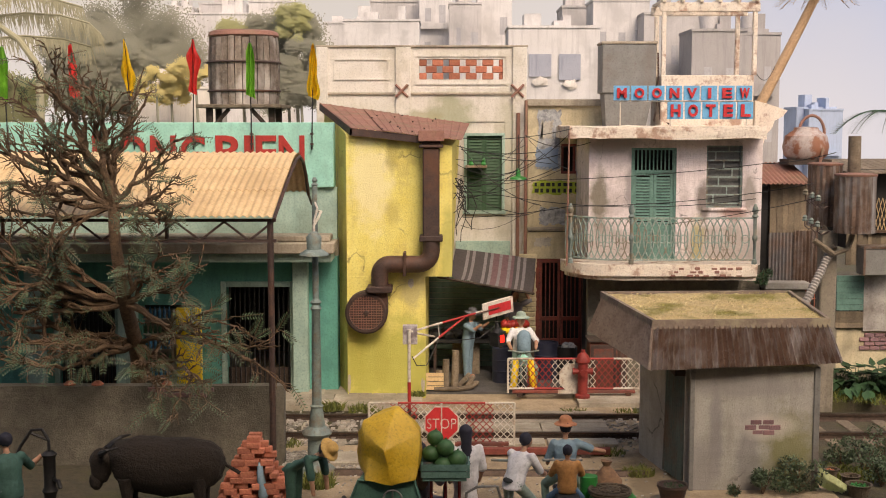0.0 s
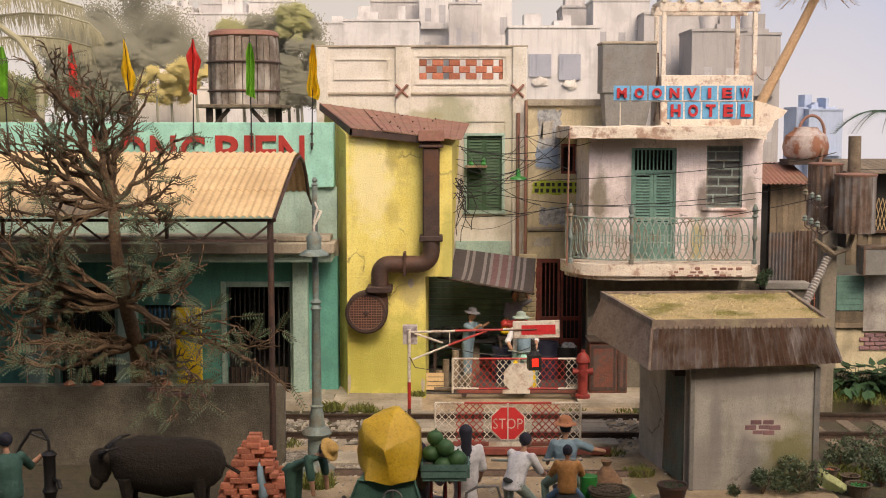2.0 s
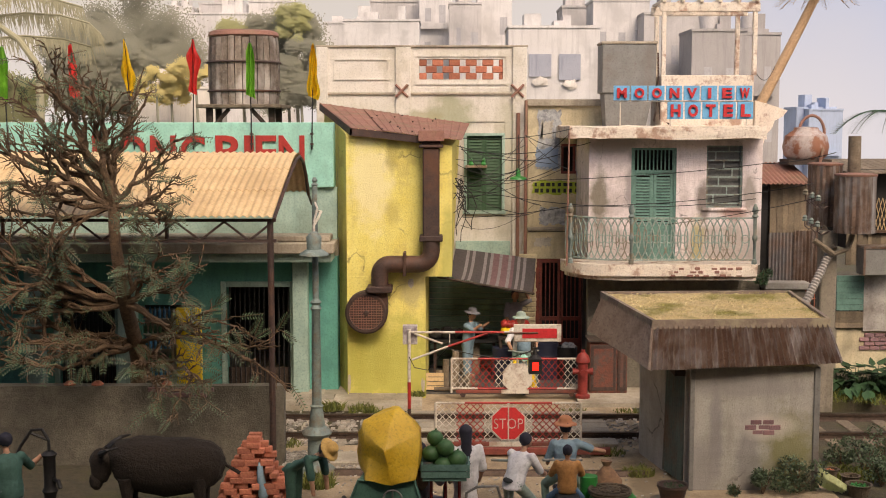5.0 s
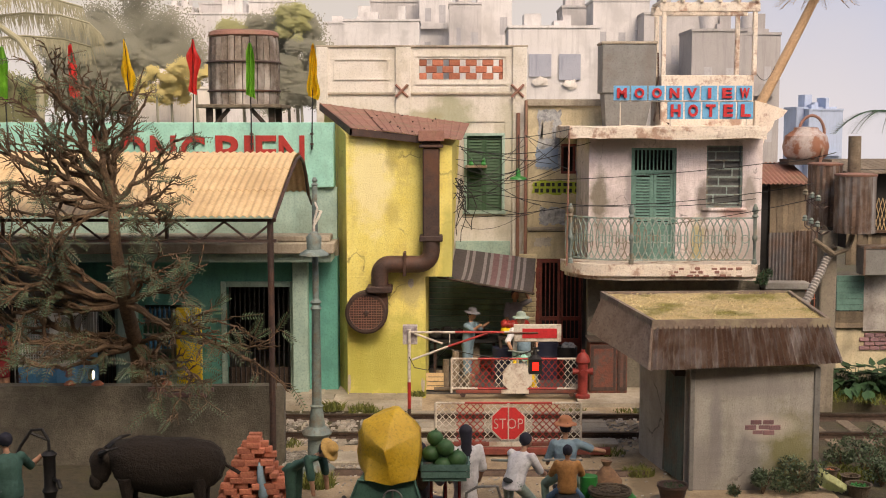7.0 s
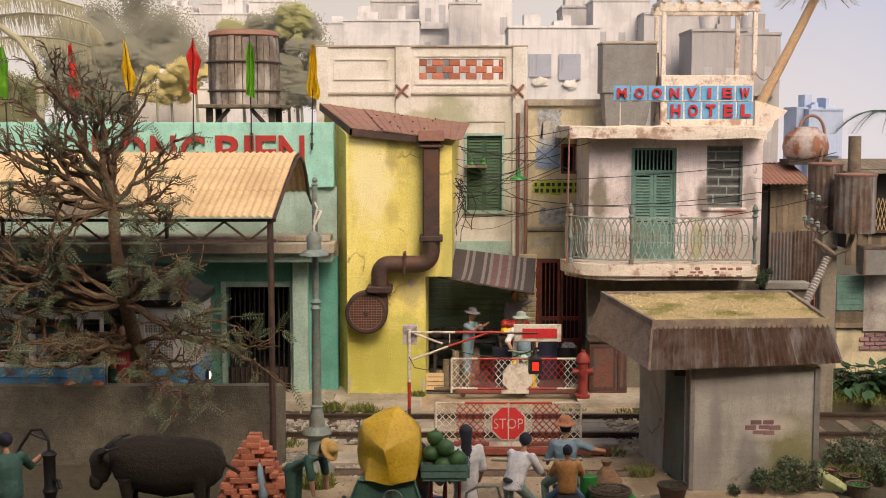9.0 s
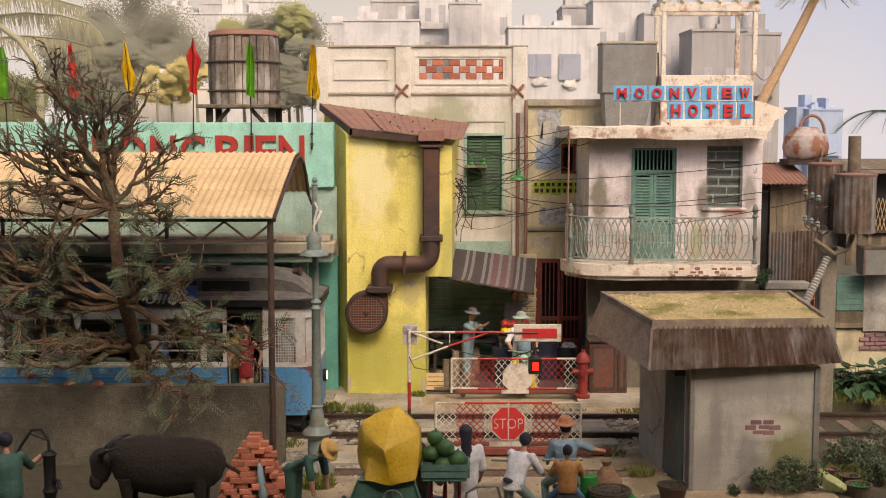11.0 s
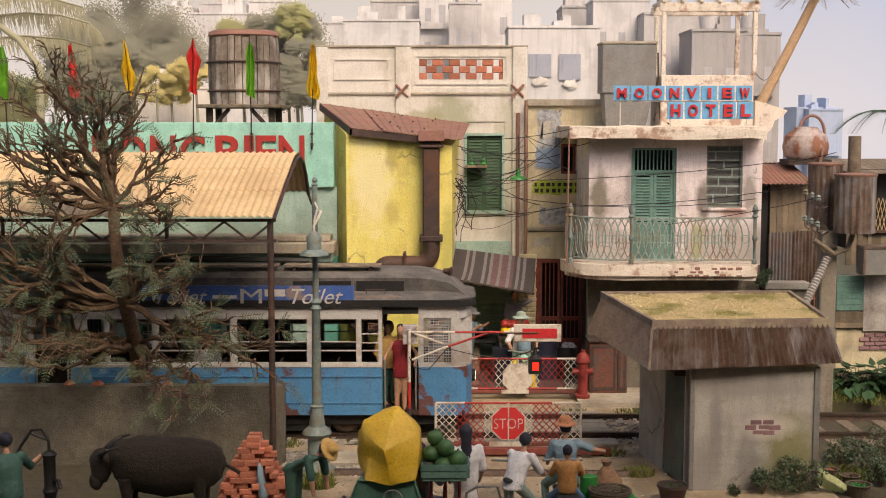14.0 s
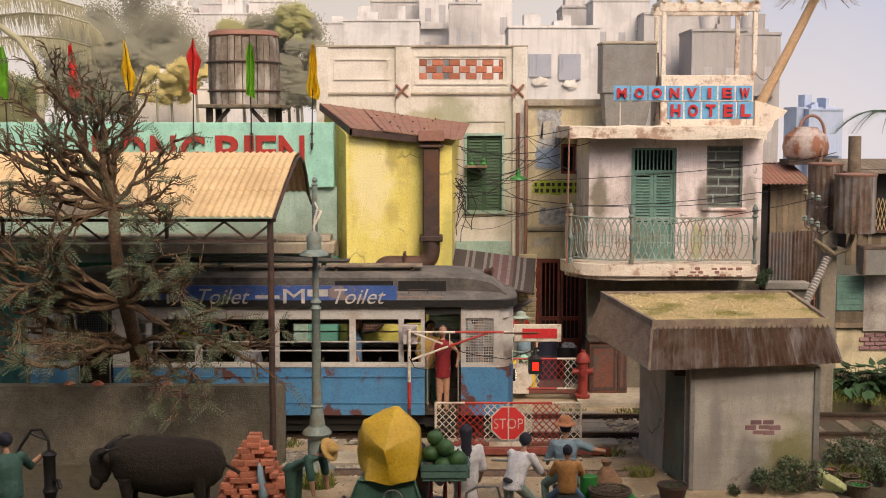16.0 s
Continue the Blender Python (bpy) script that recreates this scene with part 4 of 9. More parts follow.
        for i in range(n):
            for r, s in ((0, 1), (1, 2), (2, 3), (3, 0)):
                bm.faces.new((rows[r][i], rows[r][i + 1], rows[s][i + 1], rows[s][i]))
        part("eave_sheet", bm, "rustside" if k == 2 else "rust", t, "rusty corrugated eaves sheet", smooth=False)
    # straw-like growth on the roof
    rnd = random.Random(3)
    bm = bmesh.new()
    for k in range(5600):
        u, v = rnd.random(), rnd.random()
        p = ex[0].lerp(ex[1], u).lerp(ex[3].lerp(ex[2], u), v)
        if noise.noise(p * 2.1) < -0.25 and rnd.random() < 0.7:
            continue
        d = Vector((rnd.gauss(0, 0.6), rnd.gauss(0, 0.6), 1)).normalized() * rnd.uniform(0.012, 0.034)
        s = Vector((rnd.uniform(-1, 1), rnd.uniform(-1, 1), 0)) * 0.012
        p = p + Vector((0, 0, 0.01))
        bm.faces.new([bm.verts.new(q) for q in (p - s, p + s, p + d)])
    part("dry_growth", bm, "straw_moss", t, "dry yellow moss tufts")["kind"] = "stuff"
    # bricks where the plaster has come off
    fx, fz = 5.265, 1.056
    for r, (a0, n) in enumerate(((-0.2, 2), (-0.3, 3), (-0.22, 2))):
        for k in range(n):
            xx = fx + a0 + k * 0.2
            q = rnd.uniform(-0.02, 0.02)
            part("brick", B((xx + q, xx + 0.18 + q * 0.5, y0 - 0.005 + q * 0.3, y0 + 0.1, fz - 0.12 + r * 0.085 + q * 0.3, fz - 0.043 + r * 0.085), bevel=0.006), "purple_brick", t)
    return t


M["straw_moss"] = surf("straw_moss", (0.90, 0.75, 0.47), (0.74, 0.61, 0.29), 1.0, 3.0, 0.0, stain=(0.30, 0.28, 0.05), amount=0.85, big=1.1, vary=0.22, island=True)
M["rustside"] = surf("weathered_sheet", (0.36, 0.275, 0.215), (0.23, 0.16, 0.12), 0.5, 3.0, 0.3, metal=0.2, stain=(0.13, 0.08, 0.055), amount=0.5, big=1.2)
M["plank_edge"] = surf("edge_board", (0.27, 0.205, 0.16), (0.17, 0.125, 0.10), 0.85, 5.0, 0.5, stain=(0.40, 0.35, 0.22), amount=0.5, big=2.0)
M["purple_brick"] = surf("dusty_purple_brick", (0.30, 0.16, 0.15), (0.22, 0.14, 0.16), 0.9, 9.0, 0.5, vary=0.25)
kiosk()


# ---------- blue tram ----------
M["tramwhite"] = surf("tram_white", (0.54, 0.53, 0.51), (0.43, 0.42, 0.40), 0.55, 5.0, 0.1, stain=(0.30, 0.20, 0.14), amount=0.4, big=2.5)


def tram():
    """Nose at x = 0, the car runs back to x = -9; near side y = -1.1."""
    t = new("tram")
    tagged(t, "blue rust-stained tram with white window frames and grey roof", "tram")
    L, hw = 9.25, 1.1
    zs, zb, zw, zf = 0.55, 1.47, 2.40, 2.62
    P = lambda n, bm, m, par=t, label="", smooth=False: part(n, bm, m, par, label, smooth)
    # end shape in plan: flat sides with rounded noses
    doors = [(-1.70, -1.02), (-L + 1.02, -L + 1.70)]
    nose = [(-0.30, -hw), (-0.12, -0.98), (-0.02, -0.7), (0, 0), (-0.02, 0.7), (-0.12, 0.98), (-0.30, hw)]

    def end(z0, z1, front, inner=0.06):
        bm = bmesh.new()
        pts = [(-1.02, -hw), *nose, (-1.02, hw)]
        out = [(x, y) for x, y in pts]
        inn = [(min(x, -0.3) - (inner if x > -1 else 0) + (x + 0.3 if x > -0.3 else 0), y * (1 - inner / hw)) for x, y in pts]
        loop = out + inn[::-1]
        if not front:
            loop = [(-L - x, y) for x, y in loop]
        prism(bm, [(x, y, z0) for x, y in loop], (0, 0, z1 - z0))
        return bm

    for fr in (True, False):
        P("end_panel", end(zs, zb, fr), "blue", t, "rounded blue end panel with rust")
        P("end_band", end(zb, zb + 0.06, fr), "tramwhite", t)
        P("end_head", end(zw, zf, fr), "tramwhite", t)
        s = (lambda x: x) if fr else (lambda x: -L - x)
        for (x, y) in ((-0.32, -hw + 0.03), (-0.14, -0.93), (-0.05, -0.4), (-0.05, 0.4), (-0.14, 0.93), (-0.32, hw - 0.03), (-0.98, -hw + 0.03), (-0.98, hw - 0.03)):
            wide = 0.09 if y < -0.9 and x > -0.5 else 0.045
            xx = s(x)
            P("end_post", B((xx - wide, xx + wide, y - 0.03, y + 0.03, zb + 0.06, zw)), "tramwhite")
        # lattice in the side windows of the ends
        for y in (-hw + 0.03, hw - 0.03):
            lat = P("lattice", B((min(s(-0.93), s(-0.36)), max(s(-0.93), s(-0.36)), y - 0.005, y + 0.005, zb + 0.06, zb + 0.09)), "tramwhite", t, "white crossed wire lattice")
            for k in range(13):
                xx = s(-0.93 + 0.57 * k / 12)
                part("wire", B((xx - 0.006, xx + 0.006, y - 0.01, y + 0.01, zb + 0.06, zw)), "tramwhite", lat)
            for k in range(17):
                zz = zb + 0.08 + (zw - zb - 0.1) * k / 16
                part("wire", B((min(s(-0.93), s(-0.36)), max(s(-0.93), s(-0.36)), y - 0.012, y + 0.008, zz - 0.006, zz + 0.006)), "tramwhite", lat)
        for k in range(14):
            yy = -0.9 + 1.8 * k / 13
            part("wire", B((s(-0.06) - 0.006, s(-0.06) + 0.006, yy - 0.006, yy + 0.006, zb + 0.06, zw)), "tramwhite", lat)
        bm = bmesh.new()
        lathe(bm, [(0.12, 0), (0.13, 0.06), (0.10, 0.07)], (0.0 if fr else -L, 0, 1.1), (1 if fr else -1, 0, 0), 16)
        hl = P("headlight", bm, "black", t, "round headlight")
        bm = bmesh.new()
        lathe(bm, [(0.09, 0.07), (0.09, 0.075)], (0.0 if fr else -L, 0, 1.1), (1 if fr else -1, 0, 0), 16)
        part("lens", bm, lamp_glow("headlight_lens", (1.0, 0.86, 0.6), 3.0 if fr else 0.3), hl)
    xs0, xs1 = -L + 1.70, -1.70
    wins = [(-2.09, -1.77), (-2.99, -2.19), (-4.42, -3.11), (-5.88, -4.55), (-6.81, -6.01), (-7.23, -6.91)]
    for y0, y1 in ((-hw, -hw + 0.05), (hw - 0.05, hw)):
        P("side_panel", B((xs0, xs1, y0, y1, zs, zb), bevel=0.006), "blue", t, "blue side panel with rust patches")
        o = -0.02 if y0 < 0 else 0.02
        P("molding", B((xs0, xs1, min(y0, y0 + o), max(y0, y0 + o), 0.78, 0.80), (xs0, xs1, min(y0, y0 + o) + (0 if o < 0 else 0.03), max(y0, y0 + o) + (0 if o < 0 else 0.03), 1.28, 1.30)), "blue")
        P("sill", B((xs0, xs1, y0 - 0.015, y1 + 0.015, zb, zb + 0.05)), "tramwhite")
        P("window_band", holed(xs0, xs1, zb + 0.05, zf, y0, y1, [(a, b, zb + 0.09, zw - 0.02) for a, b in wins]), "tramwhite", t, "white painted window frames")
        for a, b in wins:
            w = P("window_guard", B((a, b, y0 + 0.01, y0 + 0.03, zb + 0.30, zb + 0.325)), "tramwhite", t, "white guard bars")
            for k in (0.45, 0.62) if b - a < 0.5 else (0.47,):
                part("bar", B((a, b, y0 + 0.01, y0 + 0.03, zb + k, zb + k + 0.022)), "tramwhite", w)
    P("floor", B((-L + 0.15, -0.15, -hw + 0.06, hw - 0.06, zs, zs + 0.08)), "darkwood")
    P("far_lining", B((-L + 0.3, -0.35, hw - 0.12, hw - 0.06, zs + 0.08, zb)), "darkwood")
    for a, b in wins:
        # boards added across the far windows to keep the car dark inside
        P("window_blind", B((a - 0.02, b + 0.02, hw - 0.09, hw - 0.06, zb + 0.5, zw), bevel=0.006), "wood", t, "timber board added to darken a far window")
        P("inner_post", B((b + 0.01, b + 0.07, hw - 0.14, hw - 0.09, zb, zw)), "wood", t, "varnished timber inner post")
    for k in range(5):
        x = -2.3 - k * 1.1
        P("bench", B((x - 0.3, x + 0.3, -0.9, -0.2, zs + 0.45, zs + 0.5), (x - 0.3, x - 0.26, -0.9, -0.2, zs + 0.5, zs + 0.95), bevel=0.01), "darkwood", t, "slatted timber bench")
    for a, b in doors:
        for xx in (a, b):
            bm = bmesh.new()
            k = 0.05 if xx == a else -0.05
            tube(bm, [(xx + k, -hw + 0.04, zs + 0.1), (xx + k, -hw - 0.03, zs + 0.2), (xx + k, -hw - 0.03, zb + 0.1), (xx + k * 0.2, -hw, zb + 0.2)], 0.016, 6)
            P("grab_rail", bm, "greymetal", t, "steel grab rail")
        P("step", B((a, b, -hw - 0.06, -hw + 0.1, zs - 0.2, zs - 0.16)), "black")
        P("door_head", B((a, b, -hw, -hw + 0.05, zw + 0.08, zf), (a, b, hw - 0.05, hw, zw + 0.08, zf)), "black")
    # fascia and roof
    plan = [(x, y * 1.07) for x, y in nose]
    loop = [(x + 0.08, y) for x, y in plan] + [(-L - x - 0.08, y) for x, y in plan[::-1]]
    bm = bmesh.new()
    prism(bm, [(x, y, zf) for x, y in loop], (0, 0, 0.13))
    P("fascia", bm, "black", t, "dark roof fascia")
    bm = bmesh.new()
    rings = []
    for i in range(25):
        x = 0.05 - (L + 0.1) * i / 24
        e = min(abs(x - 0.05), abs(x + L + 0.05))
        k = min(1.0, math.sqrt(max(0.02, 1 - (1 - min(e, 0.9) / 0.9) ** 2)))
        r = []
        for j in range(13):
            an = math.pi * j / 12
            r.append((x, -math.cos(an) * 1.15 * (0.55 + 0.45 * k), zf + 0.13 + math.sin(an) * 0.16 * k))
        r += [(x, 1.0 * (0.55 + 0.45 * k), zf + 0.05), (x, -1.0 * (0.55 + 0.45 * k), zf + 0.05)]
        rings.append(r)
    sweep(bm, rings)
    P("lower_roof", bm, "tramroof", t, "", True)
    # raised clerestory that curves down to the ends
    bm = bmesh.new()
    rings = []
    for i in range(31):
        x = -0.15 - (L - 0.3) * i / 30
        e = min(-x - 0.15, x + L - 0.15)
        k = min(1.0, math.sqrt(max(0.0, 1 - (1 - min(e, 1.1) / 1.1) ** 2)))
        z = zf + 0.2 + 0.34 * k
        r = [(x, -0.72, zf + 0.1), (x, -0.78, z - 0.04 * k)]
        for j in range(1, 8):
            r.append((x, -0.8 + 1.6 * j / 8, z + 0.09 * k * math.sin(math.pi * j / 8)))
        r += [(x, 0.78, z - 0.04 * k), (x, 0.72, zf + 0.1)]
        rings.append(r)
    sweep(bm, rings)
    P("clerestory", bm, "tramroof", t, "weathered tar-felt clerestory roof", True)
    P("clerestory_window", B((-2.2, -1.3, -0.79, -0.71, zf + 0.22, zf + 0.44), (-3.4, -2.3, -0.79, -0.71, zf + 0.22, zf + 0.44)), "black")
    for x0, x1 in ((-3.6, -1.75), (-5.6, -3.7), (-7.6, -5.7)):
        rk = P("roof_board", B((x0, x1, -0.55, -0.2, zf + 0.68, zf + 0.72), bevel=0.006), "plank_edge", t, "timber walkway board")
        for xx in (x0 + 0.2, x1 - 0.2):
            part("bracket", B((xx - 0.03, xx + 0.03, -0.5, -0.25, zf + 0.55, zf + 0.68)), "iron", rk)
    bm = bmesh.new()
    for k in range(3):
        tube(bm, [(-7.8, 0.0 + k * 0.12, zf + 0.72), (-5.0, 0.05 + k * 0.12, zf + 0.73 + 0.03 * k), (-3.2, 0.1 + k * 0.12, zf + 0.72)], 0.025, 6)
    P("trolley_pole", bm, "black", t, "black trolley poles lying on the roof")
    # advertising board
    bd = P("sign_board", B((-6.6, -2.22, -hw - 0.07, -hw - 0.04, zf + 0.01, zf + 0.40), bevel=0.006), "signblue", t, "blue enamel advertising board with white lettering")
    for txt, a, b, c, d in (("M", -4.33, -3.93, 0.07, 0.34), ("Toilet", -3.38, -2.42, 0.06, 0.34), ("M", -6.5, -6.2, 0.07, 0.34), ("Toilet", -5.9, -4.95, 0.06, 0.34)):
        part("lettering", fitted(letters(txt, 0.3, 0.004, 0.35 if len(txt) > 1 else 0.0, 0.0), a, b, zf + c, zf + d, -hw - 0.078), "tramwhite", bd, "white painted lettering")
    part("plain_bar", B((-3.88, -3.5, -hw - 0.078, -hw - 0.068, zf + 0.2, zf + 0.33)), "tramwhite", bd)
    part("plain_bar", B((-4.85, -4.4, -hw - 0.078, -hw - 0.068, zf + 0.16, zf + 0.22)), "tramwhite", bd)
    bm = bmesh.new()
    tube(bm, [(-2.0, -0.92, zf + 0.2), (-2.0, -0.95, zf + 0.29), (-1.65, -0.95, zf + 0.29), (-1.65, -0.92, zf + 0.2)], 0.012, 6)
    P("roof_handle", bm, "iron")
    P("roof_plank", B((-2.2, -1.35, -1.08, -0.9, zf + 0.15, zf + 0.19), bevel=0.005), "rustroof")
    bm = bmesh.new()
    lathe(bm, [(0.05, -0.1), (0.06, 0), (0.09, 0.05), (0.06, 0.06)], (-0.45, -0.2, zf + 0.56), (1, -0.3, 0), 12)
    rod(bm, (-0.45, -0.2, zf + 0.3), (-0.45, -0.2, zf + 0.55), 0.025)
    P("roof_lamp", bm, "iron", t, "small lamp on the roof front")
    # running gear
    P("underframe", B((-L + 0.3, -0.3, -0.95, 0.95, 0.35, zs - 0.002), (-6.3, -2.7, -0.9, 0.9, 0.2, 0.35)), "black")
    for x in (-2.4, -3.9, -5.2, -6.7):
        for y in (-0.76, 0.74):
            bm = bmesh.new()
            lathe(bm, [(0.28, 0), (0.30, 0.03), (0.26, 0.05), (0.24, 0.1), (0.06, 0.1)], (x, y, 0.42), (0, -1 if y < 0 else 1, 0), 20)
            P("wheel", bm, "rail", t, "steel wheel")
    for x in (-0.15, -L + 0.05):
        P("lifeguard", B((x, x + 0.1, -0.9, 0.9, 0.16, 0.3)), "darkwood")
    return t


TRAM = tram()


# ---------- rolling fence gates ----------
def gate(name, w, h, disc, label, drop):
    """A framed chain-link gate from x = 0 to w on legs, with an eight-sided board that faces -y (disc > 0) or shows its back."""
    g = new(name)
    tagged(g, label, "gate", "rolling gates of the crossing")
    lo = 0.12 if disc > 0 else 0.20
    for z, n in ((h, 5), (lo, 5)):
        for k in range(n):
            mt = "red" if k in (1, 2, 3) else "white"
            part("tube", rod(bmesh.new(), (w * k / n, 0, z), (w * (k + 1) / n, 0, z), 0.022, seg=8), mt, g)
    for x in (0, w):
        part("end_tube", rod(bmesh.new(), (x, 0, 0.1), (x, 0, h), 0.022, seg=8), "white", g)
    part("middle_post", rod(bmesh.new(), (w / 2, -0.02, 0.1), (w / 2, -0.02, h), 0.02, seg=8), "white", g)
    # chain link
    bm = bmesh.new()
    n = 21
    s = w / n
    m = int((h - lo) / s)
    for i in range(-m, n + 1):
        for sgn in (1, -1):
            pts = []
            for j in range(m + 1):
                x = (i + j) * s
                if -0.01 <= x <= w + 0.01:
                    xx = x if sgn > 0 else w - x
                    pts.append((xx, 0.006 * sgn, lo + (h - lo) * j / m))
            for p, q in zip(pts, pts[1:]):
                e = (p[0] + q[0]) / 2 / w
                rod(bm, p, q, 0.0085, seg=4, mi=0 if e < 0.15 or e > 0.86 or abs(e - 0.5) < 0.16 else 1)
    part("chain_link", bm, ["white", "red"], g, "rusty chain-link mesh")
    # board
    r = 0.345
    cz = h - drop
    oc = lambda q, y, z: [(w / 2 + q * math.cos(radians(22.5 + 45 * k)), y, z + q * math.sin(radians(22.5 + 45 * k))) for k in range(8)]
    bd = part("sign_board", prism(bmesh.new(), oc(r, -0.045, cz), (0, 0.02, 0)), "white", g, "eight-sided sign board")
    if disc > 0:
        part("sign_face", prism(bmesh.new(), oc(r - 0.025, -0.05, cz), (0, 0.004, 0)), "signred", bd, "red sign face")
        part("lettering", fitted(letters("STOP", 0.2, 0.003, 0, -0.002), w / 2 - 0.27, w / 2 + 0.27, cz - 0.1, cz + 0.09, -0.054), "white", bd, "white letters")
        part("strap", B((w / 2 - 0.012, w / 2 + 0.012, -0.064, -0.058, cz - 0.5, cz + 0.33)), "white", bd)
    # beam on rollers
    beam = part("beam", B((0.1, w - 0.1, -0.05, 0.05, 0.1, 0.17), bevel=0.01), "redwood", g, "dark red and white beam")
    part("beam_sleeve", B((w / 2 - 0.35, w / 2 + 0.25, -0.054, 0.054, 0.096, 0.174)), "white", beam)
    for x in (0.25, w - 0.25):
        bm = bmesh.new()
        lathe(bm, [(0.06, -0.04), (0.06, 0.04)], (x, 0, 0.07), (0, 1, 0), 12)
        part("roller", bm, "iron", g)
    return g


GATE_NEAR = gate("rolling_gate", 2.68, 0.90, 1, "white and red chain-link rolling gate with stop board", 0.37)
GATE_FAR = gate("rolling_gate", 2.88, 0.86, -1, "white and red chain-link rolling gate with blank board", 0.42)


# ---------- swinging boom ----------
def boom():
    """Turns about its post; the arm lies along x, its pivot at the origin."""
    b = new("boom_barrier")
    tagged(b, "red and white swinging boom with sign and hanging lamp", "barrier")
    zb = -0.36
    for k, (x0, x1, mt) in enumerate(((0.0, 0.42, "white"), (0.42, 0.85, "white"), (0.85, 1.75, "red"), (1.75, 2.1, "white"))):
        part("arm", rod(bmesh.new(), (x0, 0, 0), (x1, 0, -0.005), 0.022, seg=8), mt, b)
    part("brace", rod(bmesh.new(), (0.1, 0, -0.03), (0.62, 0, -0.22), 0.02, seg=8), "white", b)
    part("strut", rod(bmesh.new(), (0.05, 0, zb - 0.16), (0.72, 0, -0.27), 0.02, seg=8), "white", b)
    part("strut", rod(bmesh.new(), (0.72, 0, -0.27), (1.45, 0, -0.02), 0.022, seg=8), "red", b)
    part("strut", rod(bmesh.new(), (0.75, 0, 0), (0.75, 0, -0.26), 0.012, seg=6), "white", b)
    sx = 1.93
    s = part("sign_board", B((sx, sx + 0.88, -0.03, 0.0, -0.18, 0.15), bevel=0.01), "white", b, "white-edged red sign board")
    part("sign_face", B((sx + 0.16, sx + 0.80, -0.036, -0.028, -0.11, 0.07)), "signred", s, "red field")
    part("rivet_rail", rod(bmesh.new(), (1.75, -0.045, -0.01), (sx + 0.45, -0.045, -0.01), 0.014, seg=6), "iron", s)
    lx, lz = 2.32, -0.62
    bm = bmesh.new()
    box(bm, lx - 0.11, lx + 0.13, -0.12, 0.12, lz - 0.15, lz + 0.13)
    lathe(bm, [(0.13, 0.13), (0.05, 0.2), (0.03, 0.3), (0.05, 0.33)], (lx + 0.01, 0, lz), seg=10)
    rod(bm, (lx + 0.01, 0, lz + 0.3), (lx + 0.01, 0, -0.16), 0.012, seg=6)
    ln = part("lantern", bm, "black", b, "black iron lantern")
    part("lens", B((lx - 0.05, lx + 0.07, -0.13, -0.118, lz - 0.08, lz + 0.07), bevel=0.01), lamp_glow("red_lamp", (1.0, 0.02, 0.01), 1.6), ln, "glowing red lens")
    bm = bmesh.new()
    pts = [(0.0, -0.03, zb - 0.1), (0.1, -0.03, zb - 0.3), (0.35, -0.03, zb - 0.35), (0.7, -0.03, -0.3), (1.2, -0.03, -0.42), (1.8, -0.03, -0.5), (2.25, -0.03, -0.35)]
    tube(bm, pts, 0.009, 5)
    part("cable", bm, "black", b)
    return b


BOOM = boom()
M["paperbox"] = surf("torn_paper_box", (0.50, 0.46, 0.46), (0.34, 0.30, 0.31), 0.8, 8.0, 0.3, stain=(0.14, 0.10, 0.10), amount=0.8, big=5.0)
BP = (-0.626, 22.7, 2.188)
bm = bmesh.new()
rod(bm, (BP[0], BP[1], 0), (BP[0], BP[1], 0.75), 0.035)
bp = thing("boom_post", "slim post with red and white bands", "post", BP[0], BP[1], 0)
part("post_foot", bm, "iron", bp)
part("post_band", rod(bmesh.new(), (BP[0], BP[1], 0.75), (BP[0], BP[1], 1.25), 0.033), "red", bp)
part("post_band", rod(bmesh.new(), (BP[0], BP[1], 1.25), (BP[0], BP[1], BP[2] + 0.05), 0.03), "white", bp)
part("control_box", B((BP[0] - 0.12, BP[0] + 0.15, 22.74, 22.86, BP[2] - 0.24, BP[2] + 0.12), bevel=0.01), "paperbox", bp, "pale control box with torn paper")


# ---------- far town, distance haze painted into its colours ---
def painted_haze(name, base, base2, scale=0.5):
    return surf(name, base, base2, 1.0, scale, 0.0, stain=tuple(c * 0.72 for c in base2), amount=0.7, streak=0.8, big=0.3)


M["haze_wall"] = painted_haze("hazy_wall", (0.75, 0.725, 0.71), (0.63, 0.605, 0.595))
M["haze_pale"] = painted_haze("hazy_pale_wall", (0.80, 0.75, 0.69), (0.72, 0.67, 0.61))
M["haze_grey"] = painted_haze("hazy_grey_wall", (0.60, 0.57, 0.56), (0.50, 0.475, 0.465))
M["haze_dim"] = painted_haze("hazy_dim_wall", (0.45, 0.425, 0.42), (0.38, 0.36, 0.355))
M["haze_glass"] = painted_haze("hazy_window", (0.52, 0.51, 0.52), (0.44, 0.43, 0.45))
M["haze_pane"] = painted_haze("hazy_blue_window", (0.42, 0.43, 0.49), (0.34, 0.36, 0.43))
M["haze_blue"] = painted_haze("hazy_blue", (0.46, 0.54, 0.70), (0.42, 0.50, 0.65))
# leaf tones are paled the same way, haze mixed into the colour
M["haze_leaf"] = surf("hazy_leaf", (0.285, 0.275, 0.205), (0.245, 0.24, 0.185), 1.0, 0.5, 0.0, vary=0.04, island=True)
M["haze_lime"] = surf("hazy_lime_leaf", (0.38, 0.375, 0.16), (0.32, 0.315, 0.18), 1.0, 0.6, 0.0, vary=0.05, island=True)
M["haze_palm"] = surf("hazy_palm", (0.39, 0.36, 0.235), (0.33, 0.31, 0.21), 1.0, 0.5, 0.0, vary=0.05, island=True)
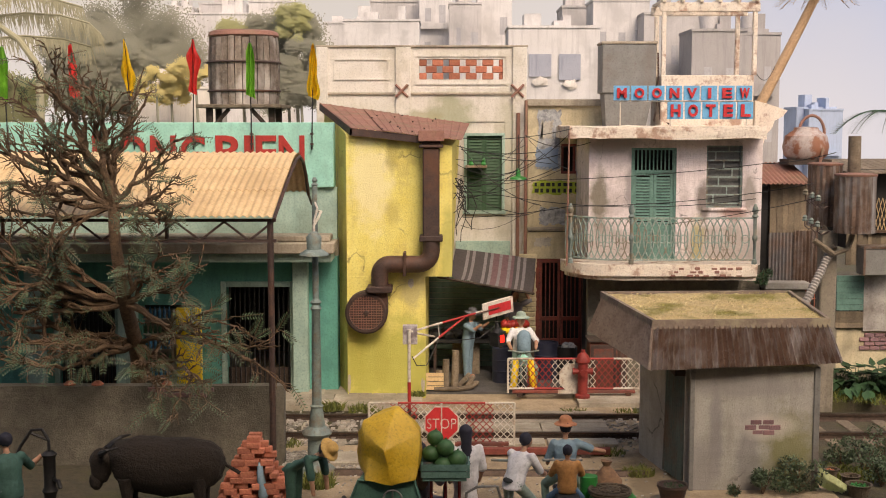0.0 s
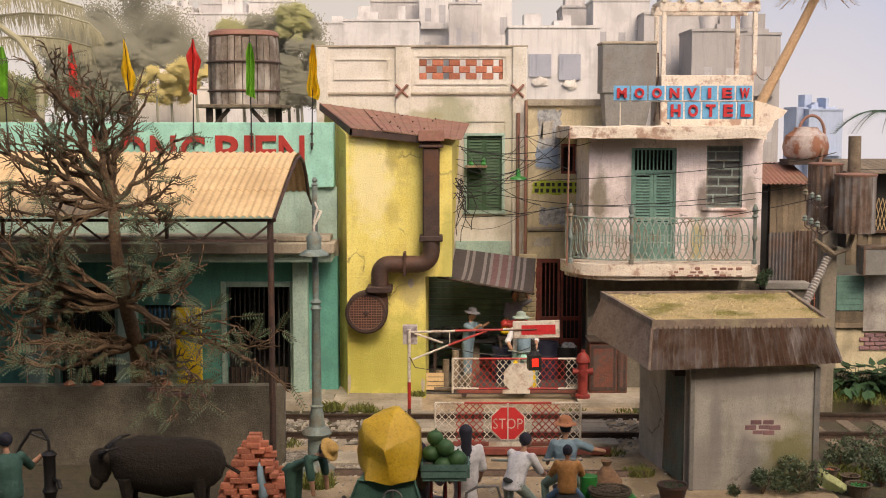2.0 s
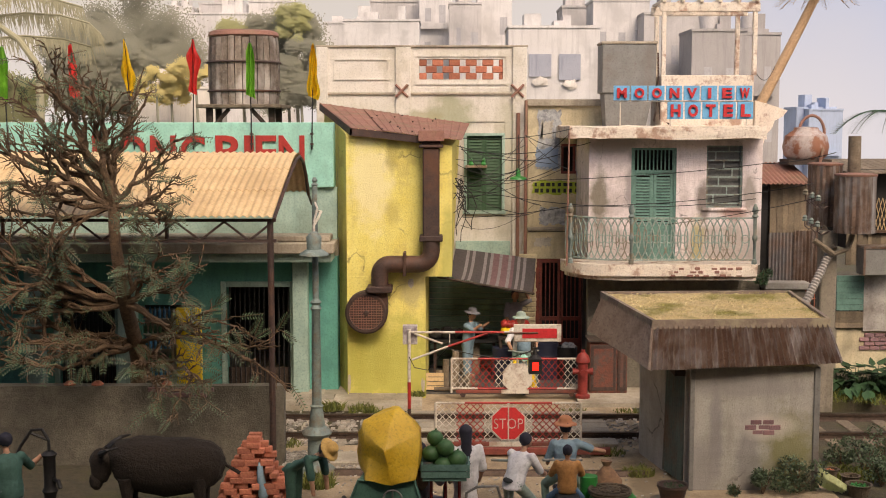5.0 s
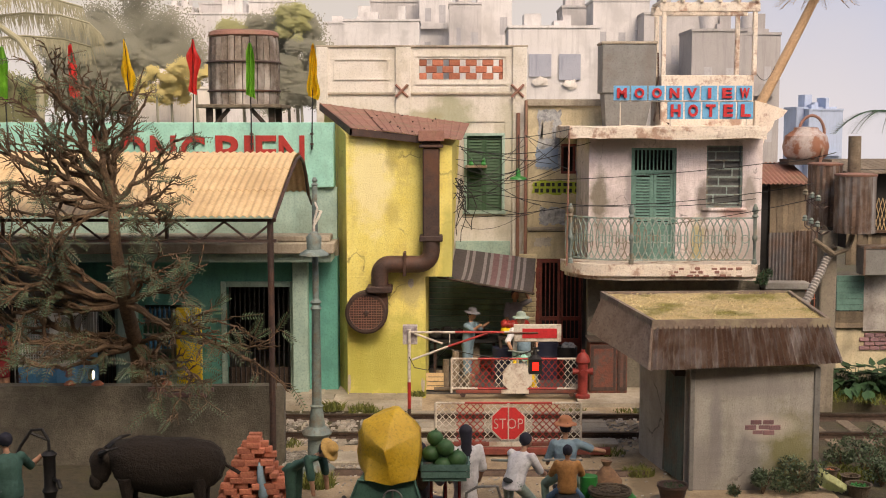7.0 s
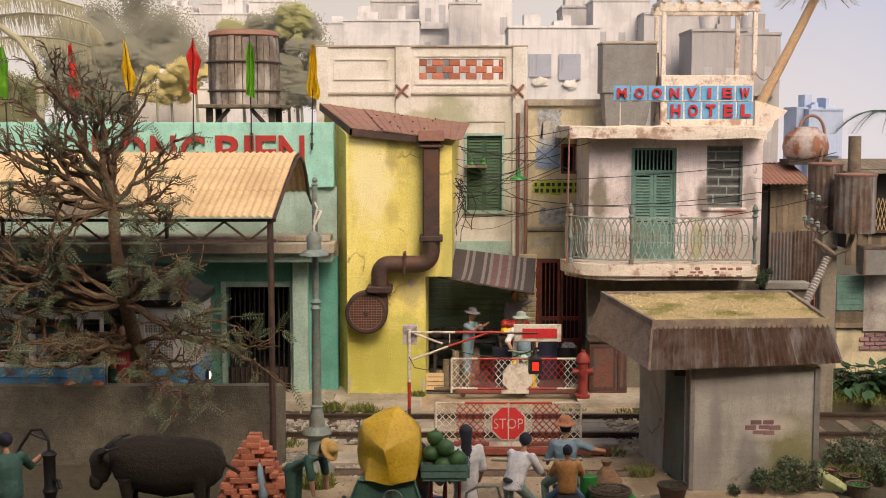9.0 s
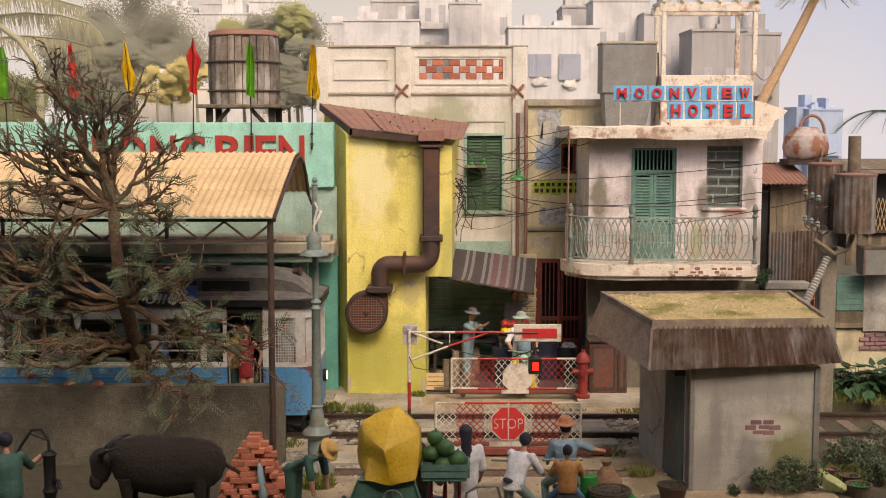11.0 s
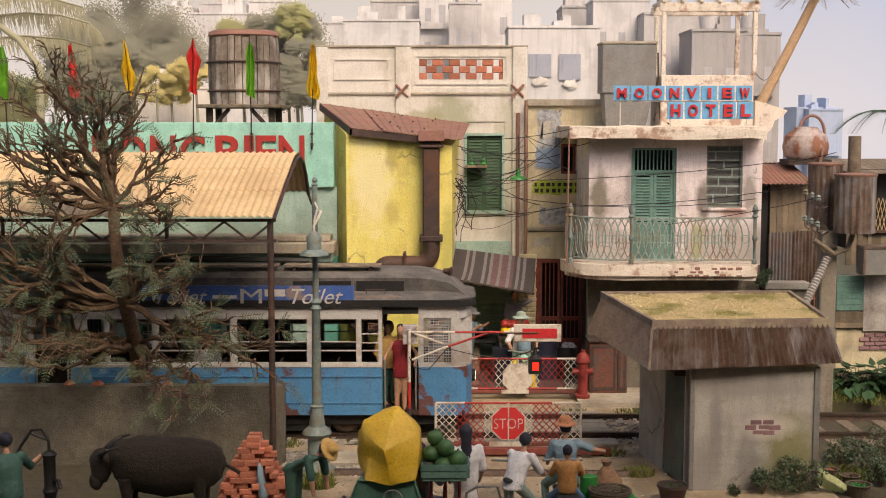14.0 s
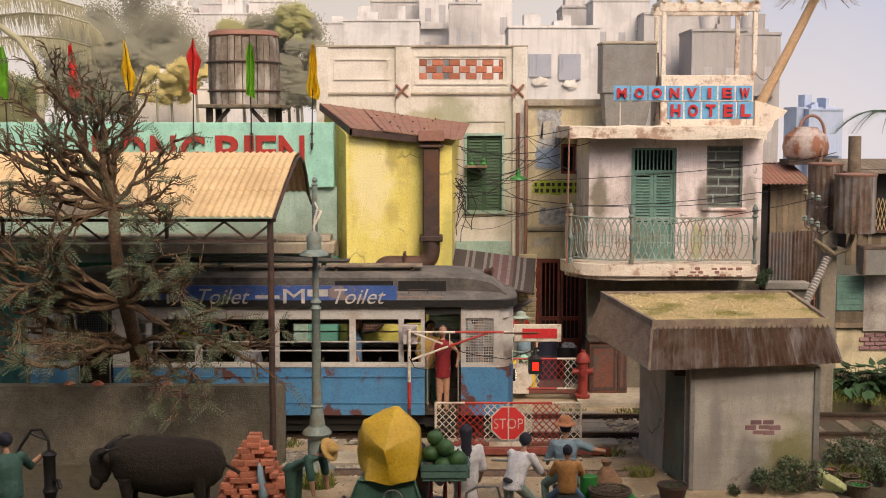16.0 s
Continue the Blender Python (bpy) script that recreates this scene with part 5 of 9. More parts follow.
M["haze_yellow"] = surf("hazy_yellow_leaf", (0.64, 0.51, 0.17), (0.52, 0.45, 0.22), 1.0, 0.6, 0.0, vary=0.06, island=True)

backdrop_mat = bpy.data.materials.new("sky_backdrop")
backdrop_mat.use_nodes = True
bn, bl = backdrop_mat.node_tree.nodes, backdrop_mat.node_tree.links
bn.remove(bn["Principled BSDF"])
em, tc, sx = bn.new("ShaderNodeEmission"), bn.new("ShaderNodeTexCoord"), bn.new("ShaderNodeSeparateXYZ")
bl.new(tc.outputs["Object"], sx.inputs[0])
mr = bn.new("ShaderNodeMapRange")
mr.inputs["From Min"].default_value, mr.inputs["From Max"].default_value = -14.0, 34.0
nz = bn.new("ShaderNodeTexNoise")
nz.inputs["Scale"].default_value, nz.inputs["Detail"].default_value = 0.09, 6.0
bl.new(tc.outputs["Object"], nz.inputs["Vector"])
ad = bn.new("ShaderNodeMath")
ad.operation = "MULTIPLY_ADD"
ad.inputs[1].default_value, ad.inputs[2].default_value = 16.0, -8.0
bl.new(nz.outputs["Fac"], ad.inputs[0])
sm = bn.new("ShaderNodeMath")
bl.new(ad.outputs[0], sm.inputs[0])
bl.new(sx.outputs["X"], sm.inputs[1])
bl.new(sm.outputs[0], mr.inputs["Value"])
cr = bn.new("ShaderNodeValToRGB")
cr.color_ramp.elements[0].color = (0.62, 0.60, 0.56, 1)
cr.color_ramp.elements[1].color = (0.44, 0.53, 0.76, 1)
e = cr.color_ramp.elements.new(0.55)
e.color = (0.66, 0.65, 0.66, 1)
bl.new(mr.outputs[0], cr.inputs[0])
hz = bn.new("ShaderNodeMapRange")
hz.inputs["From Min"].default_value, hz.inputs["From Max"].default_value, hz.inputs["To Max"].default_value = 16.0, 6.0, 0.75
bl.new(sx.outputs["Z"], hz.inputs["Value"])
hm = bn.new("ShaderNodeMix")
hm.data_type = "RGBA"
hm.inputs[7].default_value = (0.74, 0.72, 0.74, 1)
bl.new(hz.outputs[0], hm.inputs["Factor"])
bl.new(cr.outputs[0], hm.inputs[6])
bl.new(hm.outputs[2], em.inputs["Color"])
em.inputs["Strength"].default_value = 1.06
bl.new(em.outputs[0], bn["Material Output"].inputs["Surface"])
bm = bmesh.new()
rows = []
for z in (-2.0, 45.0):
    rows.append([bm.verts.new((95 * math.sin(radians(a)), 95 * math.cos(radians(a)) - 5, z)) for a in range(-60, 61, 6)])
for i in range(20):
    bm.faces.new((rows[0][i], rows[0][i + 1], rows[1][i + 1], rows[1][i]))
backdrop = struct("backdrop", bm, backdrop_mat, "pale hazy sky backdrop", "backdrop")


def far_house(x0, x1, zt, y, mat, floors, cols, tank=0, window=0.5, label="hazy pale concrete apartment block"):
    r = random.Random(int(x0 * 31 + y * 7))
    t = thing("apartment_block", label, "building", (x0 + x1) / 2, y, 0, "far town")
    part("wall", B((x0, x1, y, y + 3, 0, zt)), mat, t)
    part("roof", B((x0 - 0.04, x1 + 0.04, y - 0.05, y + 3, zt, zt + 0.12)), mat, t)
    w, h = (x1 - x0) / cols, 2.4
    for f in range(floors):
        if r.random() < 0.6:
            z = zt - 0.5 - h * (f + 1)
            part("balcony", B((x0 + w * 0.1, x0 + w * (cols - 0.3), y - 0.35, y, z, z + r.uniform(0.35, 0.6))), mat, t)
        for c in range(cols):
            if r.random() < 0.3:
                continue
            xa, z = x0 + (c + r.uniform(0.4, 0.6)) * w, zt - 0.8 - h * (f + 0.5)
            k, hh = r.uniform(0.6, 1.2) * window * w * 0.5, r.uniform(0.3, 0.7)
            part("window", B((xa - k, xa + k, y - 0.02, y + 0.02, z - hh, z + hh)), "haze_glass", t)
    for k in range(3):
        xa, k2 = x0 + (x1 - x0) * r.uniform(0.1, 0.8), r.uniform(0.08, 0.22) * (x1 - x0)
        part("roof_hut", B((xa, min(xa + k2, x1), y + 0.5 + 0.13 * k, y + 2 + 0.1 * k, zt + 0.12, zt + r.uniform(0.3, 1.1))), mat, t)
    for k in range(tank):
        xx = x0 + (x1 - x0) * (k + 0.6) / (tank + 0.4)
        bm = bmesh.new()
        lathe(bm, [(0.45, 0), (0.5, 0.6), (0.4, 0.9), (0.15, 1.0)], (xx, y + 1.2, zt + 0.12), seg=14)
        part("water_tank", bm, "haze_grey", t, smooth=True)
    return t


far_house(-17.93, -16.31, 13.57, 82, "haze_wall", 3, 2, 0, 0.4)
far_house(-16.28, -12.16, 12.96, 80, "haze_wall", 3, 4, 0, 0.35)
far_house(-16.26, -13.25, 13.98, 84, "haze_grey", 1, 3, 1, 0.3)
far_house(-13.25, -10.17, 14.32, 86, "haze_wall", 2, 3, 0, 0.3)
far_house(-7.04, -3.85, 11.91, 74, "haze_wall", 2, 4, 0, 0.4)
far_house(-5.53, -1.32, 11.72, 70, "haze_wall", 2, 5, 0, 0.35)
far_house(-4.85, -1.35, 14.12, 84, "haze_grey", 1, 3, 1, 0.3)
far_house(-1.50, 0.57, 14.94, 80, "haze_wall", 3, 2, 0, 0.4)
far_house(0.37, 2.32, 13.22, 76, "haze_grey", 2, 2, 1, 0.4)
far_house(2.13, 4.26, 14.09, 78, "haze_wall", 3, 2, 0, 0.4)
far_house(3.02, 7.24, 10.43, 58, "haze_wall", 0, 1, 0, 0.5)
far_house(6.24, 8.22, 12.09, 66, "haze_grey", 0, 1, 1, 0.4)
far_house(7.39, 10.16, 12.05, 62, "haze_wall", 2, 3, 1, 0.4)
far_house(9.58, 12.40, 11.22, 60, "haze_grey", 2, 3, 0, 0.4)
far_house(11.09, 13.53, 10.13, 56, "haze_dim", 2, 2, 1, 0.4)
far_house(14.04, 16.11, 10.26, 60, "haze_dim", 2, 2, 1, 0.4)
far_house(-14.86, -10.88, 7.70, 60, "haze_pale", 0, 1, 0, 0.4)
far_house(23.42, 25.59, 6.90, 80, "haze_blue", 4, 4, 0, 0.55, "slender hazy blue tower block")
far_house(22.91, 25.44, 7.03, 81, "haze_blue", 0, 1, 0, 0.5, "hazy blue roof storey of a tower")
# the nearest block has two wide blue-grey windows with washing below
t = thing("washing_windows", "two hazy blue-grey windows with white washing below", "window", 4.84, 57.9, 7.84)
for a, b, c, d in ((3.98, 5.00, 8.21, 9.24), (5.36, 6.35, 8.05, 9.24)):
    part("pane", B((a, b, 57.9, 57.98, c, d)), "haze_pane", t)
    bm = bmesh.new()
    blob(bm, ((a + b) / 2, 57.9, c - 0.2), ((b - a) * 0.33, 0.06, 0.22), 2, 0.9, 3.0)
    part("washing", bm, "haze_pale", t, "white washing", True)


def leaf_cloud(bm, c, r, n, size, flat=0.8, even=False):
    for _ in range(n):
        d = Vector((random.gauss(0, 1), random.gauss(0, 1), random.gauss(0, 1))).normalized()
        p = Vector(c) + Vector((d.x * r, d.y * r, d.z * r * flat)) * random.uniform(0.55, 1.05)
        a, b = Vector((random.gauss(0, 1), random.gauss(0, 1), random.gauss(0, 1))).normalized(), Vector((random.gauss(0, 1), random.gauss(0, 1), random.gauss(0, 1))).normalized()
        if even:
            a = Vector((math.cos(d.x * 9), 0.4 * random.gauss(0, 1), math.sin(d.x * 9))).normalized()
            b = a.cross(Vector((0, -0.8, 0.6)))
        s = size * random.uniform(0.6, 1.3)
        bm.faces.new([bm.verts.new(p + q) for q in (a * s, b * s * 0.6, -a * s, -b * s * 0.6)])


def far_tree(x, y, zt, r, mat="haze_leaf", label="hazy grey-green tree in the distance"):
    """A soft crown: thousands of small leaves in loose clumps, denser inside."""
    q = random.Random(int(x * 13 + y))
    t = thing("tree", label, "tree", x, y, 0, "far trees")
    bm = bmesh.new()
    tube(bm, [(x, y, 0), (x + 0.2, y, zt * 0.4), (x, y, zt - r)], [0.12, 0.09, 0.05], 8)
    part("trunk", bm, "haze_leaf", t)
    bm = bmesh.new()
    up = Vector((0, -0.93, 0.37))
    for k in range(int(16 + 7 * r)):
        an, m = q.uniform(0, 6.28), math.sqrt(q.random()) * 0.85 * r
        wide = 1.9 if mat == "haze_yellow" else 1.0
        c = Vector((x + math.cos(an) * m * wide, y + q.uniform(-0.2, 0.2) * r, zt - r + math.sin(an) * m * 1.05))
        k2 = r * q.uniform(0.16, 0.34)
        for j in range(int(560 * max(1.0, r))):
            p = c + Vector((q.gauss(0, 0.5), q.gauss(0, 0.5), q.gauss(0, 0.42))) * k2
            a = Vector((q.gauss(0, 1), q.gauss(0, 1), q.gauss(0, 1)))
            a = (a - up * a.dot(up)).normalized()
            b = a.cross(up)
            w = q.uniform(0.03, 0.06)
            bm.faces.new([bm.verts.new(p + d) for d in (a * w, b * w * 0.7, -a * w, -b * w * 0.7)])
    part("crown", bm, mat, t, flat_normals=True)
    return t


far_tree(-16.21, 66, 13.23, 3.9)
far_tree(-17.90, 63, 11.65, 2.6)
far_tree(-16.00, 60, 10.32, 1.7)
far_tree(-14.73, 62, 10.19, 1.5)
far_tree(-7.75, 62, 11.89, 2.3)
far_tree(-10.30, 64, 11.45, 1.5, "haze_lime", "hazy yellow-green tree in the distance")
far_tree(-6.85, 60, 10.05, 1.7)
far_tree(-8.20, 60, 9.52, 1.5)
# lime clump stands for the sunlit top of the grey-green crown
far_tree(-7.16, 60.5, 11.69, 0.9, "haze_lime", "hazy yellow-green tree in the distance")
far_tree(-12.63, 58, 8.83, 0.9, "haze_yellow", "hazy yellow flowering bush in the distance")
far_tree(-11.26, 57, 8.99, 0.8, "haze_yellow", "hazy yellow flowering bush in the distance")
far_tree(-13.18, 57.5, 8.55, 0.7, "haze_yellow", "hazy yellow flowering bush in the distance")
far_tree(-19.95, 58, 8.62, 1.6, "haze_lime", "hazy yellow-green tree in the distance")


def far_palm():
    t = thing("palm", "hazy pale palm with long drooping fronds in the distance", "palm", -19.82, 55, 0)
    bm = bmesh.new()
    tube(bm, [(-17.74, 55, 0), (-17.68, 55, 8.49), (-18.59, 55, 9.73), (-19.82, 55, 10.62)], [0.22, 0.17, 0.14, 0.12], 8)
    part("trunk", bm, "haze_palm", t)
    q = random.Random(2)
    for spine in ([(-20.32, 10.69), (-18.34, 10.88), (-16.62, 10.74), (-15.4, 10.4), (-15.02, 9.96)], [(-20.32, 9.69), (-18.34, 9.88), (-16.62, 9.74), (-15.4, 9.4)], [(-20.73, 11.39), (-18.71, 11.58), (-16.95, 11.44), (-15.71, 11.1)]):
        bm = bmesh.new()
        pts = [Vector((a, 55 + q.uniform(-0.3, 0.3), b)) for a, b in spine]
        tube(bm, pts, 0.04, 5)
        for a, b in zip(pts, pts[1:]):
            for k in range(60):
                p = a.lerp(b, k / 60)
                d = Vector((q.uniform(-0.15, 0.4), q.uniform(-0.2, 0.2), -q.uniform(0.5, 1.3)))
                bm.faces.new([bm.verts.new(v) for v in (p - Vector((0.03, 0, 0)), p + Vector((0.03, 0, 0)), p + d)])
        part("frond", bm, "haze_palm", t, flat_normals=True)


far_palm()


# ---------- on the station: barrel, flags, canopy ----------
def water_barrel():
    x, y = -4.675, 29.5
    zb = 6.464
    t = thing("barrel_stand", "rough timber stand for a water barrel", "stand", x, y, 3.47)
    part("deck", B((x - 0.98, x + 0.98, y - 0.9, y + 0.9, zb - 0.08, zb), bevel=0.01), "wood", t)
    for sx in (-0.72, 0.72):
        for sy in (-0.6, 0.6):
            part("leg", B((x + sx - 0.07, x + sx + 0.07, y + sy - 0.07, y + sy + 0.07, 3.47, zb - 0.08)), "darkwood", t)
    for s in (-1, 1):
        part("brace", rod(bmesh.new(), (x + s * 0.7, y - 0.68, zb - 0.6), (x + s * 0.25, y - 0.68, zb - 0.1), 0.05, seg=5), "darkwood", t)
    b = thing("water_barrel", "old weathered wooden water barrel with iron hoops", "barrel", x, y, zb)
    h = 8.044 - zb
    n = 30
    R = lambda k: 0.80 + 0.035 * math.sin(math.pi * k)
    for i in range(n):
        a0, a1 = 2 * math.pi * i / n + 0.012, 2 * math.pi * (i + 1) / n - 0.012
        dz = random.uniform(-0.05, 0.02)
        rr = random.uniform(-0.012, 0.012)
        bm = bmesh.new()
        rings = []
        for k in (0, 0.33, 0.66, 1):
            z = zb + (h + dz) * k
            ro, ri = R(k) + rr, R(k) - 0.06
            rings.append([(x + ro * math.cos(a0), y + ro * math.sin(a0), z), (x + ro * math.cos(a1), y + ro * math.sin(a1), z),
                          (x + ri * math.cos(a1), y + ri * math.sin(a1), z), (x + ri * math.cos(a0), y + ri * math.sin(a0), z)])
        sweep(bm, rings)
        part("stave", bm, "barrelwood", b)
    for k in (0.2, 0.62):
        bm = bmesh.new()
        tube(bm, [(x + (R(k) + 0.02) * math.cos(i * 0.1309), y + (R(k) + 0.02) * math.sin(i * 0.1309), zb + h * k) for i in range(49)], 0.025, 5)
        part("hoop", bm, "iron", b)
    bm = bmesh.new()
    lathe(bm, [(0.78, -0.02), (0.83, 0.02), (0.8, 0.1), (0.7, 0.14), (0.1, 0.15)], (x, y, zb + h), seg=30)
    part("lid", bm, "rustroof", b, "rusty felt lid", smooth=True)


water_barrel()
FLAGS = {"flag_red": (0.93, 0.07, 0.06), "flag_yellow": (0.97, 0.66, 0.02), "flag_green": (0.24, 0.60, 0.05)}
for k, v in FLAGS.items():
    M[k] = surf(k, v, tuple(c * 0.8 for c in v), 0.8, 6.0, 0.3)


def flag(x, z0, zt, colour, word, lean=0.0, seed=0):
    y = 27.08
    t = thing("flag", "narrow %s pennant hanging on a dark pole" % word, "flag", x, y, z0, "flags on the parapet")
    part("pole", rod(bmesh.new(), (x, y, z0), (x + lean, y, zt), 0.016, 0.011, 6), "black", t)
    part("clip", B((x - 0.03, x + 0.03, y - 0.03, 27.18, z0 + 0.32, z0 + 0.36), (x - 0.03, x + 0.03, y - 0.03, 27.18, z0 + 0.1, z0 + 0.14)), "iron", t)
    bm = bmesh.new()
    n, m = 10, 20
    g = []
    L = 1.18
    for j in range(m + 1):
        v = j / m
        w = 0.24 * min(1.0, 0.22 + 2.2 * v) * (1 - 0.25 * max(0.0, v - 0.55)) * (1 + 0.16 * math.sin(v * 11 + seed * 2))
        row = []
        for i in range(n + 1):
            u = i / n - 0.45
            px = x + lean * (1 - v * 0.5) + u * w * (0.9 + 0.25 * math.sin(v * 7 + seed))
            py = y - 0.03 - 0.06 * math.sin(i * 1.25 + seed + v * 2.0) - 0.03 * math.sin(v * 9 + seed)
            row.append(bm.verts.new((px, py, zt - 0.01 - v * L - (0.12 * abs(u) if v < 0.2 else 0.1 * u))))
        g.append(row)
    for j in range(m):
        for i in range(n):
            bm.faces.new((g[j][i], g[j][i + 1], g[j + 1][i + 1], g[j + 1][i]))
    bmesh.ops.solidify(bm, geom=bm.faces[:], thickness=0.008)
    part("cloth", bm, colour, t, "", True)


for i, (x, c, w, lean, zt) in enumerate(((-9.437, "flag_green", "green", -0.06, 7.709), (-7.896, "flag_red", "red", -0.12, 7.757),
                                         (-6.698, "flag_yellow", "yellow", -0.17, 7.841), (-5.415, "flag_red", "red", 0.03, 7.865),
                                         (-4.156, "flag_green", "green", 0.0, 7.793), (-2.848, "flag_yellow", "yellow", 0.05, 7.769))):
    flag(x, 5.462, zt, c, w, lean, i * 1.7)


def canopy():
    x1, xl = -2.86, -11.0
    t = thing("platform_canopy", "ochre corrugated canopy on rusty truss and pole", "canopy", x1, 21.0, 0)
    z0 = 4.475
    prof = [(20.8, z0), (22.0, z0 + 0.36), (23.2, z0 + 0.69), (24.1, 5.391), (24.7, 5.391 + 0.04), (25.3, 5.391 - 0.08), (25.8, 5.391 - 0.38), (26.2, 5.391 - 0.8)]
    for k, (a, b, lift) in enumerate(((0, 2, 0.0), (1, 3, 0.014), (2, 7, 0.028))):
        seg = prof[a:b + 1] if k == 2 else [prof[a], prof[a + 1]] if k == 0 else [prof[1], prof[2]]
        if k == 0:
            seg = [prof[0], (prof[1][0] + 0.08, prof[1][1] + 0.02)]
        if k == 1:
            seg = [prof[1], (prof[2][0] + 0.08, prof[2][1] + 0.02)]
        bm = bmesh.new()
        n = int((x1 - xl) / 0.13) * 6
        top = []
        for s in (lift, lift - 0.012):
            for (yy, zz) in seg:
                top.append([bm.verts.new((xl + (x1 - xl) * i / n, yy, zz + s + 0.018 * math.sin(2 * math.pi * i / 6))) for i in range(n + 1)])
        m = len(seg)
        loop = list(range(m)) + list(range(2 * m - 1, m - 1, -1))
        for r in range(len(loop)):
            A, Bq = top[loop[r]], top[loop[(r + 1) % len(loop)]]
            for i in range(n):
                bm.faces.new((A[i], A[i + 1], Bq[i + 1], Bq[i]))
        part("roof_sheet", bm, "canopy", t, "ochre corrugated roof sheet")
    # front truss
    zt, zb = z0 - 0.06, 4.064
    tr = part("truss", B((xl, x1 + 0.03, 20.95, 21.05, zt - 0.05, zt), (xl, x1 + 0.03, 20.95, 21.05, zb - 0.05, zb)), "iron", t, "rusty steel lattice truss")
    step = 0.46
    k = 0
    x = x1 - 0.02
    while x > xl + step:
        a, b = (zb, zt - 0.03) if k % 2 else (zt - 0.03, zb)
        part("diagonal", rod(bmesh.new(), (x, 21.0, a - 0.02), (x - step * 0.9, 21.0, b - 0.02), 0.022, seg=5), "iron", tr)
        x -= step * 0.9
        k += 1
    px = -2.928
    part("pole", rod(bmesh.new(), (px, 21.0, 0), (px, 21.0, zt), 0.055, seg=10), "iron", t, "rust-brown steel pole")
    part("pole", rod(bmesh.new(), (-8.6, 21.0, 0), (-8.6, 21.0, zt), 0.055, seg=10), "iron", t, "rust-brown steel pole")
    for xx in (x1 + 0.02, -6.0, -9.5):
        bm = bmesh.new()
        tube(bm, [(xx, yy, zz - 0.06) for yy, zz in prof], 0.035, 6)
        tube(bm, [(xx, 26.2, prof[-1][1] - 0.05), (xx, 26.9, prof[-1][1] - 0.3)], 0.03, 6)
        part("rafter", bm, "iron", t)
        part("rear_post", rod(bmesh.new(), (xx + 0.1, 26.45, 3.491), (xx + 0.1, 26.45, prof[-1][1]), 0.045, seg=8), "iron", t)
    return t


canopy()


# vending shelf with bottles in the station's doorway
def bottle_cabinet():
    x0, x1, y, z1 = -6.733, -6.001, 27.35, 1.882
    t = thing("bottle_cabinet", "white metal drinks cabinet with rows of bottles", "cabinet", (x0 + x1) / 2, y, 0.12)
    part("body", B((x0, x1, y + 0.3, y + 0.34, 0.12, z1), (x0, x0 + 0.04, y, y + 0.3, 0.12, z1), (x1 - 0.04, x1, y, y + 0.3, 0.12, z1)), "white", t)
    for k in range(5):
        z = 0.3 + k * (z1 - 0.5) / 4
        sh = part("shelf", B((x0 + 0.04, x1 - 0.04, y, y + 0.3, z, z + 0.03)), "white", t)
        for i in range(6):
            bm = bmesh.new()
            lathe(bm, [(0.035, 0), (0.035, 0.15), (0.014, 0.2), (0.014, 0.25)], (x0 + 0.1 + i * (x1 - x0 - 0.2) / 5, y + 0.08, z + 0.03), seg=7)
            part("bottle", bm, "greenpaint" if k % 2 else "blue", sh)
    a, b = -5.907, -5.344
    p = thing("drinks_cabinet", "yellow painted cabinet with blistered front", "cabinet", (a + b) / 2, 27.2, 0.12)
    bm = B((a, b, 27.15, 27.27, 0.12, 1.975), bevel=0.02)
    part("panel", bm, M["flag_yellow"], p)
    for k in range(5):
        bm = bmesh.new()
        blob(bm, ((a + b) / 2 + random.uniform(-0.12, 0.12), 27.16, 0.4 + k * 0.35), (0.12, 0.03, 0.12), 2)
        part("fruit_picture", bm, M["flag_yellow"], p)


bottle_cabinet()


